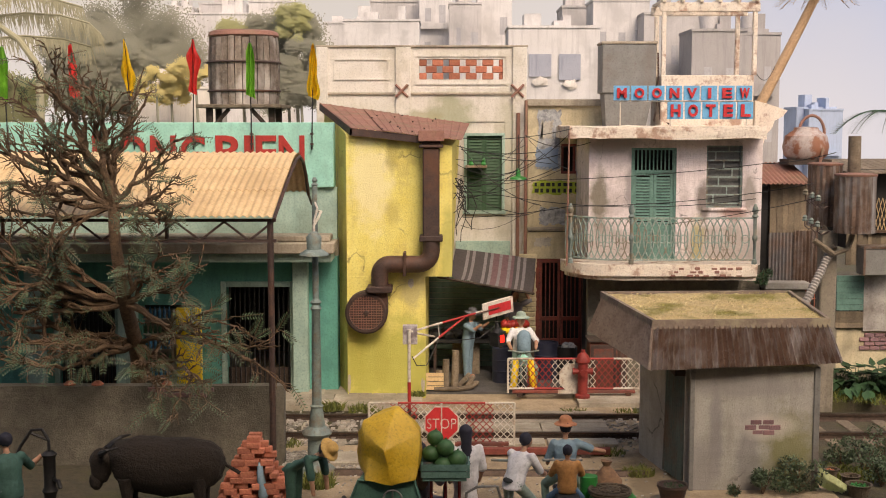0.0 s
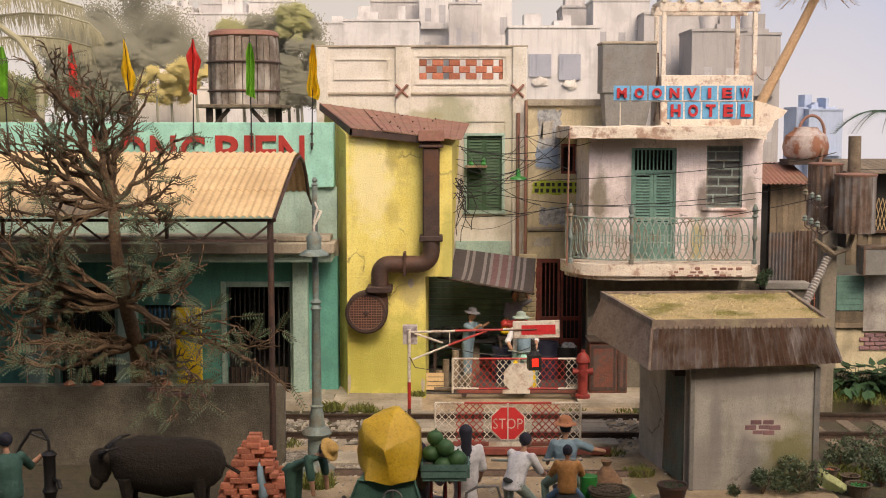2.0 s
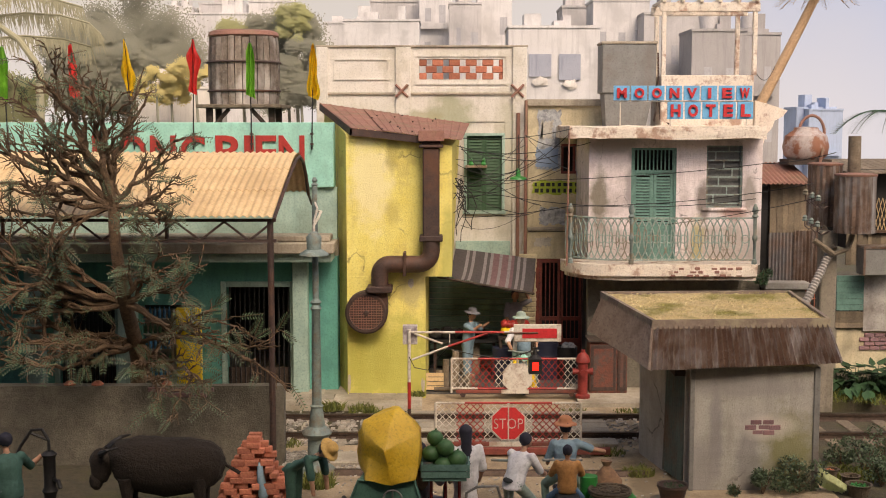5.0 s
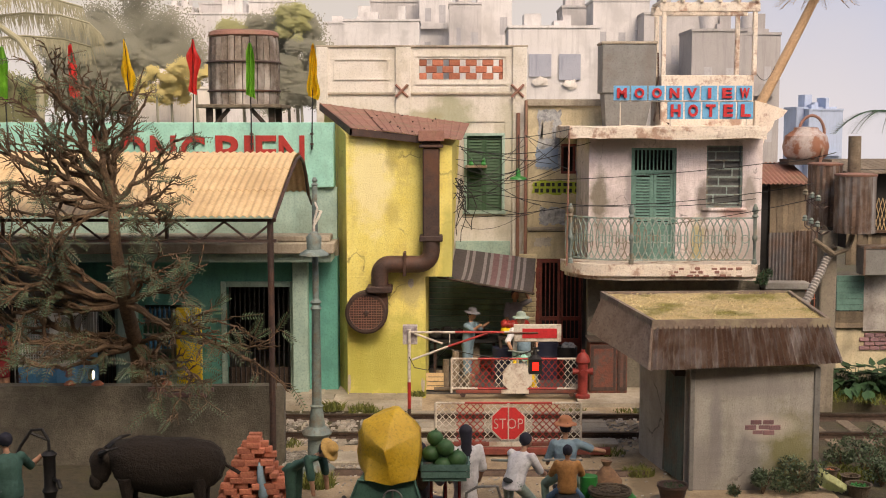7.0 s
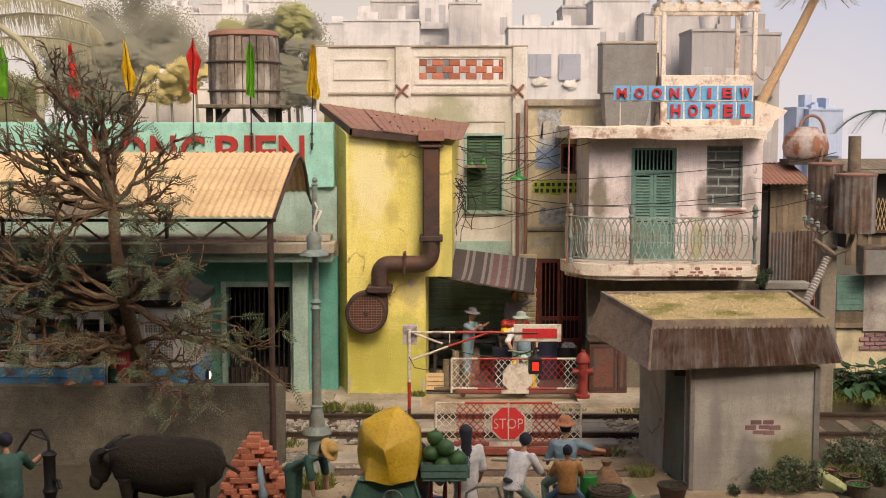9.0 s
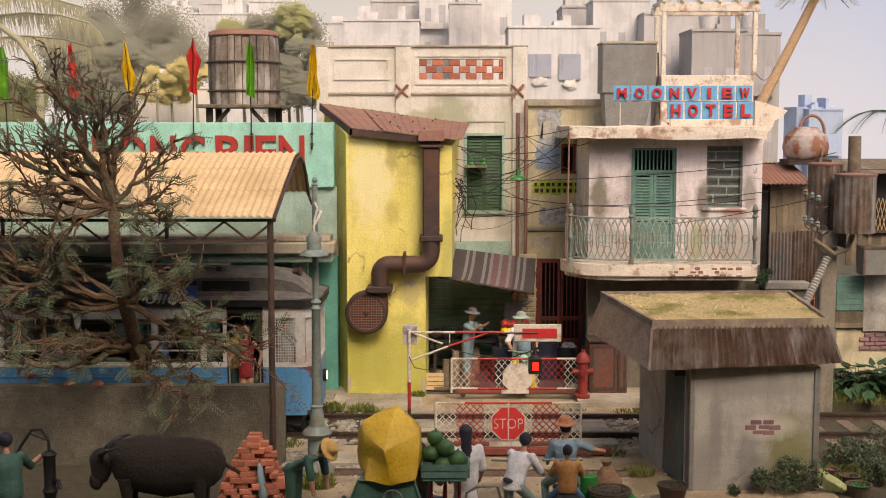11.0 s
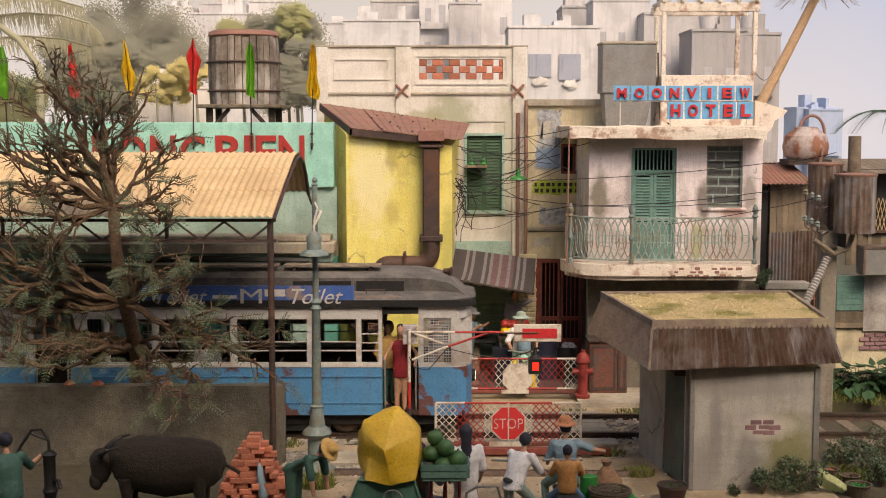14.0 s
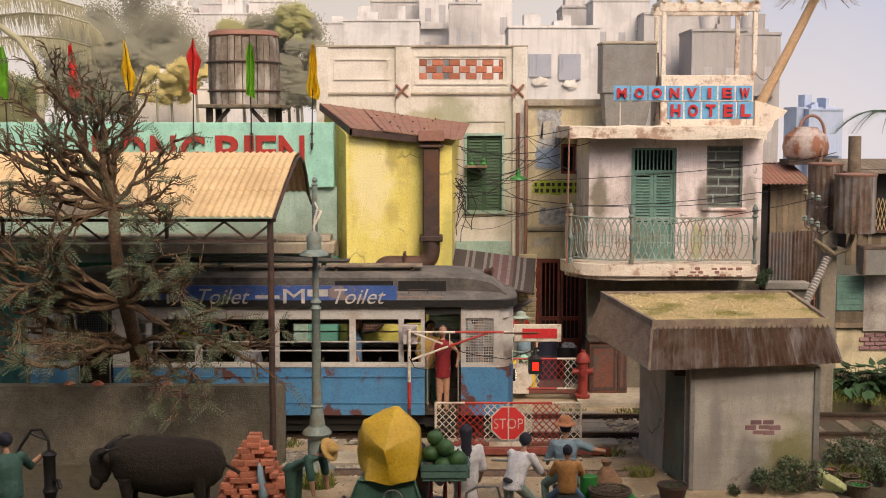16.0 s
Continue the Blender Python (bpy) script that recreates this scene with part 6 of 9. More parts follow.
# ---------- street lamp ----------
def street_lamp():
    x, y = -2.169, 21.0
    t = thing("street_lamp", "grey-green cast iron street lamp with bell shade", "lamp", x, y, 0)
    bm = bmesh.new()
    lathe(bm, [(0.32, 0.0), (0.33, 0.06), (0.28, 0.12), (0.2, 0.16), (0.17, 0.22), (0.16, 0.62), (0.24, 0.68), (0.26, 0.72), (0.22, 0.78), (0.14, 0.84), (0.11, 1.1), (0.1, 1.16), (0.12, 1.19), (0.085, 1.22)],
          (x, y, 0), seg=16)
    part("base", bm, "verdigris", t, smooth=True)
    bm = bmesh.new()
    zt = 4.965
    z1 = 2.941
    lathe(bm, [(0.085, 1.2), (0.072, z1 - 0.1), (0.1, z1 - 0.06), (0.06, z1), (0.1, z1 + 0.05), (0.055, z1 + 0.1), (0.045, zt)], (x, y, 0), seg=14)
    part("post", bm, "verdigris", t, smooth=True)
    bm = bmesh.new()
    lathe(bm, [(0.045, 0), (0.06, 0.03), (0.03, 0.06), (0.05, 0.1), (0.025, 0.15)], (x, y, zt), seg=10)
    part("finial", bm, "verdigris", t, smooth=True)
    lx, ly, lz = -2.061, 20.72, 3.825
    bm = bmesh.new()
    lathe(bm, [(0.25, 0), (0.24, 0.03), (0.15, 0.09), (0.12, 0.1), (0.13, 0.3), (0.09, 0.36), (0.04, 0.4)], (lx - 0.1, ly, lz), seg=18)
    part("shade", bm, "verdigris", t, "bell-shaped enamel shade", smooth=True)
    bm = bmesh.new()
    tube(bm, [(lx - 0.1, ly, lz + 0.38), (lx - 0.1, ly, lz + 0.5), (lx - 0.03, ly + 0.05, lz + 0.62), (lx + 0.01, ly + 0.15, lz + 0.72), (x, y, lz + 0.72)], 0.025, 7)
    tube(bm, [(lx - 0.1, ly, lz + 0.55), (lx - 0.04, ly + 0.02, lz + 0.78), (x, y, lz + 0.88)], 0.018, 6)
    part("bracket", bm, "white", t, "curled bracket with peeling paint")


street_lamp()


# ---------- hotel roof ----------
def hotel_sign():
    y = 27.25
    zr = 6.012
    t = thing("hotel_sign", "blue roof sign tiles with raised red letters", "sign", 5.179, y, zr)
    for word, a, w, zt, zb in (("MOONVIEW", 3.7, 8, 6.844, 6.514), ("HOTEL", 4.875, 5, 6.49, 6.11)):
        step = (6.749 - 3.7) / 8
        for i, ch in enumerate(word):
            x0 = a + i * step
            tile = part("letter_tile", B((x0 + 0.012, x0 + step - 0.025, y - 0.02, y + 0.02, zb + 0.012, zt), bevel=0.006), "skyblue", t)
            c = x0 + step / 2 - 0.005
            hw = 0.035 if ch == "I" else 0.105
            part("letter", fitted(letters(ch, 0.3, 0.022, 0, 0.012), c - hw, c + hw, zb + 0.06, zt - 0.05, y - 0.045), "signred", tile, "raised red letter")
    bm = bmesh.new()
    for z in (6.685, 6.502, 6.306):
        a = 3.7 if z > 6.441 else 4.9
        rod(bm, (a, y + 0.035, z), (6.737, y + 0.035, z), 0.012, seg=5)
    part("frame", bm, "white", t)
    for px in (3.866, 4.962, 6.625):
        part("support", rod(bmesh.new(), (px, y + 0.04, zr - 0.15), (px, y + 0.04, 6.746), 0.016, seg=6), "white", t)
    y = 28.9
    t = thing("roof_tank", "grey sheet-metal water tank with rusty seams", "tank", 4.272, y, zr)
    a, b, z1, z2 = 3.669, 4.919, 7.848, 6.727
    part("body", B((a, b, y, y + 0.9, z2, z1), bevel=0.02), "greymetal", t)
    part("rim", B((a - 0.02, b + 0.02, y - 0.02, y + 0.92, z1, z1 + 0.06), bevel=0.01), "cornice", t)
    bm = bmesh.new()
    sweep(bm, [[(a + 0.06, y + 0.05, z2), (b - 0.06, y + 0.05, z2), (b - 0.06, y + 0.85, z2), (a + 0.06, y + 0.85, z2)],
               [(a + 0.12, y + 0.1, zr - 0.08), (b - 0.22, y + 0.1, zr - 0.08), (b - 0.22, y + 0.8, zr - 0.08), (a + 0.12, y + 0.8, zr - 0.08)]])
    part("tapered_foot", bm, "greymetal", t)
    bm = bmesh.new()
    tube(bm, [(b + 0.03, y, z1 - 0.2), (b + 0.05, y - 0.02, z2), (b + 0.1, y - 0.05, zr + 0.1), (b + 0.3, y - 0.1, zr)], 0.02, 6)
    part("pipe", bm, "iron", t)
    # pergola
    y0, y1 = 28.9, 30.2
    xa, xb, zt, zb = 5.011, 7.244, 8.782, 7.05
    t = thing("roof_pergola", "cream painted timber pergola on a stone base", "pergola", (xa + xb) / 2, y0, zr)
    part("base", B((xa, xb - 0.1, y0 - 0.1, y1, zr - 0.1, zb + 0.08), bevel=0.02), "balcony", t)
    for px, py in ((xa + 0.06, y0), (xb - 0.08, y0), (xa + 0.1, y1 - 0.1), (xb - 0.2, y1 - 0.1)):
        part("post", B((px - 0.05, px + 0.05, py - 0.05, py + 0.05, zb + 0.08, zt - 0.2), bevel=0.008), "balcony", t)
    part("beam", B((xa - 0.04, xb + 0.02, y0 - 0.07, y0 + 0.05, zt - 0.2, zt), bevel=0.01), "balcony", t)
    part("beam", B((xa - 0.04, xb + 0.02, y1 - 0.16, y1 - 0.04, zt - 0.2, zt), bevel=0.01), "balcony", t)
    for k in range(6):
        x = xa + 0.05 + k * (xb - xa - 0.1) / 5
        part("rafter", B((x - 0.04, x + 0.04, y0 - 0.12, y1 + 0.1, zt + 0.002, zt + 0.08), bevel=0.008), "balcony", t)
    # broken wall stub beside the roof
    a, b = 7.308, 8.076
    t = thing("broken_wall", "jagged stub of plastered brick wall", "wall", a, 29.3, 5.696)
    bm = bmesh.new()
    prism(bm, [(a, 29.3, 6.566), (a + 0.3, 29.3, 6.487), (b, 29.3, 6.329), (b - 0.12, 29.3, 6.184), (b - 0.3, 29.3, 6.092), (b - 0.35, 29.3, 5.934),
               (b - 0.5, 29.3, 5.749), (a + 0.15, 29.3, 5.286), (a, 29.3, 5.286)], (0, 0.25, 0))
    part("stub", bm, "balcony", t)


hotel_sign()


# ---------- posters, awning and the workshop in the alley ----------
M["paper"] = surf("torn_paper", (0.56, 0.57, 0.57), (0.24, 0.25, 0.27), 0.9, 9.0, 0.2, stain=(0.10, 0.10, 0.10), amount=0.7, big=4.0)
M["paperblue"] = surf("faded_blue_paper", (0.17, 0.24, 0.36), (0.26, 0.32, 0.40), 0.9, 7.0, 0.2, stain=(0.45, 0.45, 0.42), amount=0.4)
M["paperlime"] = surf("lime_paper", (0.42, 0.50, 0.05), (0.32, 0.40, 0.05), 0.9, 7.0, 0.2, stain=(0.12, 0.14, 0.03), amount=0.5)


M["whitewash2"] = surf("pale_paper", (0.58, 0.54, 0.46), (0.42, 0.38, 0.32), 0.9, 8.0, 0.2, stain=(0.16, 0.13, 0.10), amount=0.6, big=3.0)


def poster(x0, x1, z0, z1, mat, label, dy=0.0):
    y = 30.19 - dy
    t = thing("poster", label, "poster", (x0 + x1) / 2, y, z0, "torn posters")
    n = 14
    pts = []
    for a, b in (((x0, z0), (x1, z0)), ((x1, z0), (x1, z1)), ((x1, z1), (x0, z1)), ((x0, z1), (x0, z0))):
        for k in range(n):
            pts.append((a[0] + (b[0] - a[0]) * k / n + random.uniform(-0.035, 0.035), y, a[1] + (b[1] - a[1]) * k / n + random.uniform(-0.04, 0.04)))
    part("sheet", prism(bmesh.new(), pts, (0, 0.006, 0)), mat, t)
    return t


poster(2.298, 2.845, 4.922, 6.339, "paper", "torn grey layered posters on the ochre wall")
poster(2.246, 2.794, 4.964, 5.442, "paperblue", "faded blue torn poster on the ochre wall", 0.012)
poster(2.377, 2.65, 5.673, 6.082, "whitewash2", "pale torn poster scrap on the ochre wall", 0.016)
poster(2.233, 2.632, 3.049, 3.271, "whitewash2", "peeling plaster scrap on the ochre wall", 0.004)
poster(2.353, 2.972, 3.575, 3.989, "paper", "grey torn paper on the ochre wall", 0.004)
tp = poster(2.169, 3.514, 4.333, 4.621, "paperlime", "lime green strip poster with dark print")
for k in range(9):
    x0 = 2.224 + k * 0.14
    for za, zb in ((4.511, 4.594), (4.36, 4.456)):
        part("print_bar", B((x0, x0 + random.uniform(0.05, 0.11), 30.18, 30.188, za, zb)), "black", tp)

STRIPES = [surf("awning_" + n, c, None, 0.95, 14.0, 0.3) for n, c in (("grey", (0.17, 0.15, 0.15)), ("plum", (0.34, 0.21, 0.22)), ("pale", (0.46, 0.42, 0.42)))]


def awning():
    tl, tr_ = Vector((0.302, 30.0, 3.014)), Vector((2.25, 30.0, 2.766))
    bl_, br_ = Vector((0.116, 28.2, 2.57)), Vector((2.043, 28.2, 2.18))
    t = thing("awning", "sagging striped grey and plum cloth awning", "awning", bl_.x, 29.0, bl_.z)
    pat = [0, 0, 0, 0, 2, 0, 2, 0, 0, 0, 2, 0, 2, 1, 1, 2, 1, 1, 2, 1, 0, 2, 0, 2, 0, 0, 0]
    n, m = len(pat) * 2, 14
    bm = bmesh.new()
    g = []
    for j in range(m + 1):
        v = j / m
        row = []
        for i in range(n + 1):
            u = i / n
            p = tl.lerp(tr_, u).lerp(bl_.lerp(br_, u), v)
            p.z -= 0.1 * math.sin(math.pi * v) - 0.03 * math.sin(u * 22 + v * 2) * v + 0.06 * math.sin(math.pi * u) * v
            row.append(bm.verts.new(p))
        g.append(row)
    for j in range(m):
        for i in range(n):
            bm.faces.new((g[j][i], g[j][i + 1], g[j + 1][i + 1], g[j + 1][i])).material_index = pat[i // 2]
    bmesh.ops.solidify(bm, geom=bm.faces[:], thickness=0.015)
    part("cloth", bm, STRIPES, t, "", True)
    part("front_rod", rod(bmesh.new(), bl_ - Vector((0.25, 0, 0.03)), br_ + Vector((0.05, 0, -0.03)), 0.03, seg=6), "darkwood", t)
    for p in (tl, tr_):
        q = bl_ if p is tl else br_
        part("side_rod", rod(bmesh.new(), q - Vector((0, 0, 0.04)), (p.x, 30.15, p.z - 0.3), 0.022, seg=6), "iron", t)


awning()


def workshop():
    a, b = -0.444, 2.052
    t = thing("roller_shutter", "dark green slatted roller shutter half in shade", "shutter", (a + b) / 2, 30.2, 0.06)
    part("frame", B((a, a + 0.08, 30.2, 30.35, 0.06, 2.7), (b - 0.08, b, 30.2, 30.35, 0.06, 2.7), (a + 0.08, b - 0.08, 30.2, 30.35, 2.6, 2.7)), "wood", t)
    for k in range(18):
        z = 0.06 + k * 0.141
        part("slat", B((a + 0.08, b - 0.08, 30.28, 30.31, z, z + 0.13), bevel=0.012), "shutter", t)
    # rubble brick pier between shutter and gate
    x0, x1 = 1.846, 2.259
    t = thing("brick_pier", "crumbling rubble brick pier", "pier", (x0 + x1) / 2, 30.0, 0.06)
    part("core", B((x0 + 0.03, x1 - 0.03, 30.03, 30.18, 0.06, 2.628)), "cornice", t)
    for k in range(24):
        z = 0.06 + k * 0.118
        s = 0.12 if k % 2 else 0.2
        for u, w in ((x0, x0 + s), (x0 + s + 0.015, x1)):
            part("brick", B((u + random.uniform(-0.02, 0.01), w + random.uniform(-0.01, 0.02), 29.98, 30.12, z, z + 0.1), bevel=0.012), "ochre", t)


workshop()


# ---------- painted figures, one plain mesh each ----------
CL = {"skin": (0.50, 0.27, 0.17), "hair": (0.02, 0.02, 0.035), "white": (0.80, 0.79, 0.80), "blue": (0.22, 0.33, 0.40), "green": (0.22, 0.33, 0.27), "dkgreen": (0.05, 0.13, 0.10),
      "orange": (0.52, 0.25, 0.08), "jean": (0.13, 0.24, 0.38), "straw": (0.58, 0.36, 0.11), "mint": (0.36, 0.46, 0.40), "red": (0.27, 0.015, 0.022), "brown": (0.20, 0.10, 0.06),
      "lilac": (0.42, 0.36, 0.42), "ash": (0.30, 0.30, 0.34), "felt": (0.46, 0.19, 0.09)}
for k, v in CL.items():
    M["cl_" + k] = surf("painted_" + k, v, tuple(c * 0.75 for c in v), 0.75, 9.0, 0.25)


def one_skin(bm, voxel=0.017):
    """Melts overlapping shapes into one closed skin; each face keeps the colour of the shape that lay there."""
    bmesh.ops.recalc_face_normals(bm, faces=bm.faces[:])
    bmesh.ops.triangulate(bm, faces=bm.faces[:])
    tree_ = BVHTree.FromBMesh(bm)
    bm.faces.ensure_lookup_table()
    index = [f.material_index for f in bm.faces]
    me = bpy.data.meshes.new("skin")
    bm.to_mesh(me)
    bm.free()
    ob = new("skin", me)
    md = ob.modifiers.new("remesh", "REMESH")
    md.mode, md.voxel_size = "VOXEL", voxel
    me2 = bpy.data.meshes.new_from_object(ob.evaluated_get(bpy.context.evaluated_depsgraph_get()))
    bpy.data.objects.remove(ob)
    bpy.data.meshes.remove(me)
    out = bmesh.new()
    out.from_mesh(me2)
    bpy.data.meshes.remove(me2)
    for f in out.faces:
        hit = tree_.find_nearest(f.calc_center_median())
        f.material_index = index[hit[2]] if hit[2] is not None else 0
    for k in range(2):
        bmesh.ops.smooth_vert(out, verts=out.verts[:], factor=0.5, use_axis_x=True, use_axis_y=True, use_axis_z=True)
    for v in out.verts:
        v.co += 0.006 * noise.noise_vector(v.co * 14)
    return out


def figure(name, label, at, yaw=0.0, s=1.0, hip=0.85, top="white", legs="blue", hat="", lean=0.0, knees=(0.0, 0.0), kneelift=0.0, arms=None, skirt=False, hair="hair", longhair=False, bare=False, mini=False, sleeves=True, slim=1.0):
    """A simple figure that faces -y before it is turned: lean tips the body forward, knees spread the legs sideways, kneelift bends them forward."""
    bm = bmesh.new()
    mats = ["cl_skin", "cl_" + top, "cl_" + legs, "cl_" + hair, "cl_" + (hat or "straw")]
    hipv = Vector((0, 0, hip))
    d = Vector((0, -math.sin(radians(lean)), math.cos(radians(lean))))
    chest, neck = hipv + d * 0.36, hipv + d * 0.54
    head = neck + d * 0.16 + Vector((0, -0.02, 0.02))
    # body
    sweep(bm, [[c + Vector((w * math.cos(a), t * math.sin(a), 0)) for a in [2 * math.pi * k / 12 for k in range(12)]]
               for c, w, t in ((hipv - d * 0.1, 0.18, 0.145), (hipv + d * 0.03, 0.20, 0.15), (hipv + d * 0.2, 0.185, 0.14), (chest, 0.215, 0.15), (hipv + d * 0.46, 0.215, 0.13), (hipv + d * 0.52, 0.12, 0.09), (neck, 0.06, 0.055))], mi=0 if bare else 1)
    capsule(bm, neck - d * 0.03, neck + d * 0.08, 0.05, mi=0)
    blob(bm, head, (0.1, 0.112, 0.125), 2, mi=0)
    blob(bm, head + Vector((0, 0.03, 0.03)), (0.107, 0.11, 0.118), 2, mi=3)
    if longhair:
        capsule(bm, head + Vector((0, 0.06, 0.02)), head + Vector((0, 0.11, -0.42)), 0.1, 0.07, mi=3)
    if hat:
        lathe(bm, [(0.21, 0), (0.2, 0.025), (0.12, 0.04), (0.11, 0.11), (0.07, 0.15), (0.01, 0.155)], head + d * 0.05, d, 16, mi=4)
    for sd in (-1, 1):
        h = hipv + Vector((sd * 0.09, 0, -0.02))
        kx = sd * knees[0 if sd < 0 else 1]
        th, sh = 0.43, 0.43
        kn = h + Vector((kx * 0.4, -math.sin(radians(kneelift)) * th, -math.cos(radians(kneelift)) * th))
        ft = kn + Vector((0, 0.06 if kneelift > 20 else 0, -min(sh, max(0.05, kn.z - 0.06))))
        if skirt:
            continue
        capsule(bm, h, kn, 0.115, 0.085, mi=2)
        capsule(bm, kn, ft, 0.085, 0.065, mi=2 if not bare else 0)
        capsule(bm, ft + Vector((0, 0.03, -0.02)), ft + Vector((0, -0.12, -0.03)), 0.042, 0.035, mi=0)
    if skirt:
        sweep(bm, [[hipv + Vector((w * math.cos(a), w * 0.8 * math.sin(a), z)) for a in [2 * math.pi * k / 14 for k in range(14)]]
                   for z, w in ((-hip + 0.04, 0.27), (-0.5, 0.22), (-0.2, 0.18), (0.02, 0.15))], mi=1)
    if mini:
        sweep(bm, [[hipv + Vector((w * math.cos(a), w * 0.75 * math.sin(a), z)) for a in [2 * math.pi * k / 14 for k in range(14)]]
                   for z, w in ((-0.2, 0.19), (-0.08, 0.195), (0.06, 0.17))], mi=1)
    arms = arms or {}
    for sd, key in ((-1, "l"), (1, "r")):
        shd = hipv + d * 0.47 + Vector((sd * 0.2, 0, 0))
        el, ha = arms.get(key, (Vector((sd * 0.06, 0.0, -0.27)), Vector((sd * 0.02, -0.1, -0.5))))
        el, ha = shd + Vector(el), shd + Vector(ha)
        capsule(bm, shd, el, 0.082 if sleeves else 0.05, 0.072 if sleeves else 0.042, mi=1 if sleeves and not bare else 0)
        capsule(bm, el, ha, 0.052, 0.04, mi=0)
        blob(bm, ha, 0.045, 1, mi=0)
    for v in bm.verts:
        v.co = Vector((v.co.x * s * slim, v.co.y * s * slim, v.co.z * s))
    ob = part(name, one_skin(bm), mats, None, smooth=True)
    ob.matrix_basis = pose(*at, 0, 0, yaw)
    return tagged(ob, label, "figurine")


# figures on the street, backs to the viewer
figure("figurine", "figurine of a woman in long white dress with long hair", (0.329, 17.7, 0), 190, 0.98, top="white", skirt=True, longhair=True)
figure("figurine", "figurine of a cyclist in white shirt and pale green trousers", (1.02, 17.6, 0.0), 142, 0.90, 0.92, "white", "mint", lean=30, knees=(0.3, 0.5), kneelift=42,
       arms={"l": ((-0.06, -0.14, -0.24), (-0.04, -0.34, -0.34)), "r": ((0.06, -0.14, -0.24), (0.04, -0.34, -0.34))})
figure("figurine", "figurine of a rider in grey-blue shirt and brown felt hat", (1.86, 18.5, 0.0), 184, 0.96, 0.76, "blue", "green", "felt", knees=(0.5, 0.5), kneelift=55, slim=0.92,
       arms={"l": ((-0.24, -0.06, -0.1), (-0.5, -0.12, -0.17)), "r": ((0.08, -0.1, -0.25), (0.06, -0.28, -0.38))})
figure("figurine", "figurine of a child in orange shirt and blue shorts", (1.78, 17.4, 0.30), 180, 0.74, 0.70, "orange", "jean", knees=(0.55, 0.55), kneelift=50,
       arms={"l": ((-0.1, -0.1, -0.22), (-0.06, -0.28, -0.3)), "r": ((0.1, -0.1, -0.22), (0.06, -0.28, -0.3))})
figure("figurine", "figurine of a stooping worker in straw hat and dark shirt", (-2.298, 18.7, 0.0), 62, 0.95, 0.80, "dkgreen", "dkgreen", "straw", lean=62,
       arms={"l": ((0, -0.06, -0.28), (0, -0.1, -0.55)), "r": ((0, -0.06, -0.28), (0, -0.1, -0.55))})
figure("figurine", "figurine of a person in dark green shirt at the pump", (-6.347, 17.8, 0.0), 215, 1.0, 0.66, "dkgreen", "ash", lean=15,
       arms={"l": ((-0.18, -0.15, -0.2), (-0.35, -0.2, -0.1)), "r": ((0.15, -0.15, -0.25), (0.1, -0.3, -0.3))})
figure("figurine", "figurine of a seated passenger in pale trousers", (-0.326, 17.6, 0.0), 120, 0.95, 0.66, "lilac", "ash", kneelift=70, hair="hair",
       arms={"l": ((-0.05, -0.2, -0.2), (0, -0.35, -0.2)), "r": ((0.05, -0.2, -0.2), (0, -0.35, -0.2))})
# figures in the alley
figure("figurine", "figurine of a motorcyclist in sun helmet with blue gas bottle", (1.757, 27.75, 0.07), 12, 0.98, 0.86, "white", "green", "mint", knees=(0.35, 0.5), kneelift=30,
       arms={"l": ((-0.14, -0.12, -0.22), (-0.12, -0.36, -0.36)), "r": ((0.14, -0.12, -0.22), (0.06, -0.36, -0.36))})
figure("figurine", "figurine of a welder in blue overalls", (0.588, 29.0, 0.06), 60, 0.95, 0.85, "blue", "blue", "ash", lean=8,
       arms={"l": ((0.0, -0.2, -0.1), (0, -0.4, 0.05)), "r": ((0.0, -0.2, -0.1), (0, -0.4, 0.05))})
figure("figurine", "figurine of a person in pale shirt scratching the head", (1.709, 29.3, 0.55), 20, 0.9, 0.85, "ash", "ash", arms={"r": ((0.2, -0.05, 0.1), (0.1, -0.05, 0.3))})

# riders of the tram keep its own place and run
RIDERS = []


def rider(label, x, y, z, yaw, **kw):
    ob = figure("figurine", label, (0, 0, 0), 0, **kw)
    ob.data.transform(pose(x, y, z, 0, 0, yaw))
    RIDERS.append(ob)


rider("figurine of a woman in red dress in the tram doorway", -1.36, -0.98, 0.64, 0, s=0.96, top="red", legs="skin", longhair=True, mini=True, sleeves=False, slim=0.8,
      arms={"l": ((-0.16, -0.05, -0.24), (-0.30, -0.1, -0.5)), "r": ((0.2, -0.05, -0.2), (0.14, -0.2, -0.42))})
rider("figurine of a tram passenger in teal trousers", -1.6, -0.5, 0.64, 20, s=0.95, top="straw", legs="dkgreen")
rider("figurine of a tram passenger in blue shirt", -3.05, -0.55, 0.66, 90, s=0.98, top="jean", legs="ash")
rider("figurine of a seated tram passenger in pale shirt", -5.1, -0.5, 0.66, 30, s=0.95, hip=0.55, top="ash", legs="ash", kneelift=80)
rider("figurine of the tram driver in dark uniform", -0.7, -0.2, 0.66, 90, s=0.98, top="ash", legs="ash", hat="ash")


# ---------- vehicles and goods on the street ----------
M["tarp"] = surf("yellow_tarpaulin", (0.82, 0.54, 0.045), (0.68, 0.40, 0.03), 0.3, 3.0, 0.25, stain=(0.30, 0.17, 0.02), amount=0.4)
M["bodygreen"] = surf("faded_green_paint", (0.10, 0.24, 0.18), (0.07, 0.17, 0.13), 0.5, 4.0, 0.2, stain=(0.12, 0.12, 0.08), amount=0.3)
M["bright_green"] = surf("bright_green_paint", (0.03, 0.28, 0.05), (0.02, 0.19, 0.04), 0.4, 5.0, 0.1)
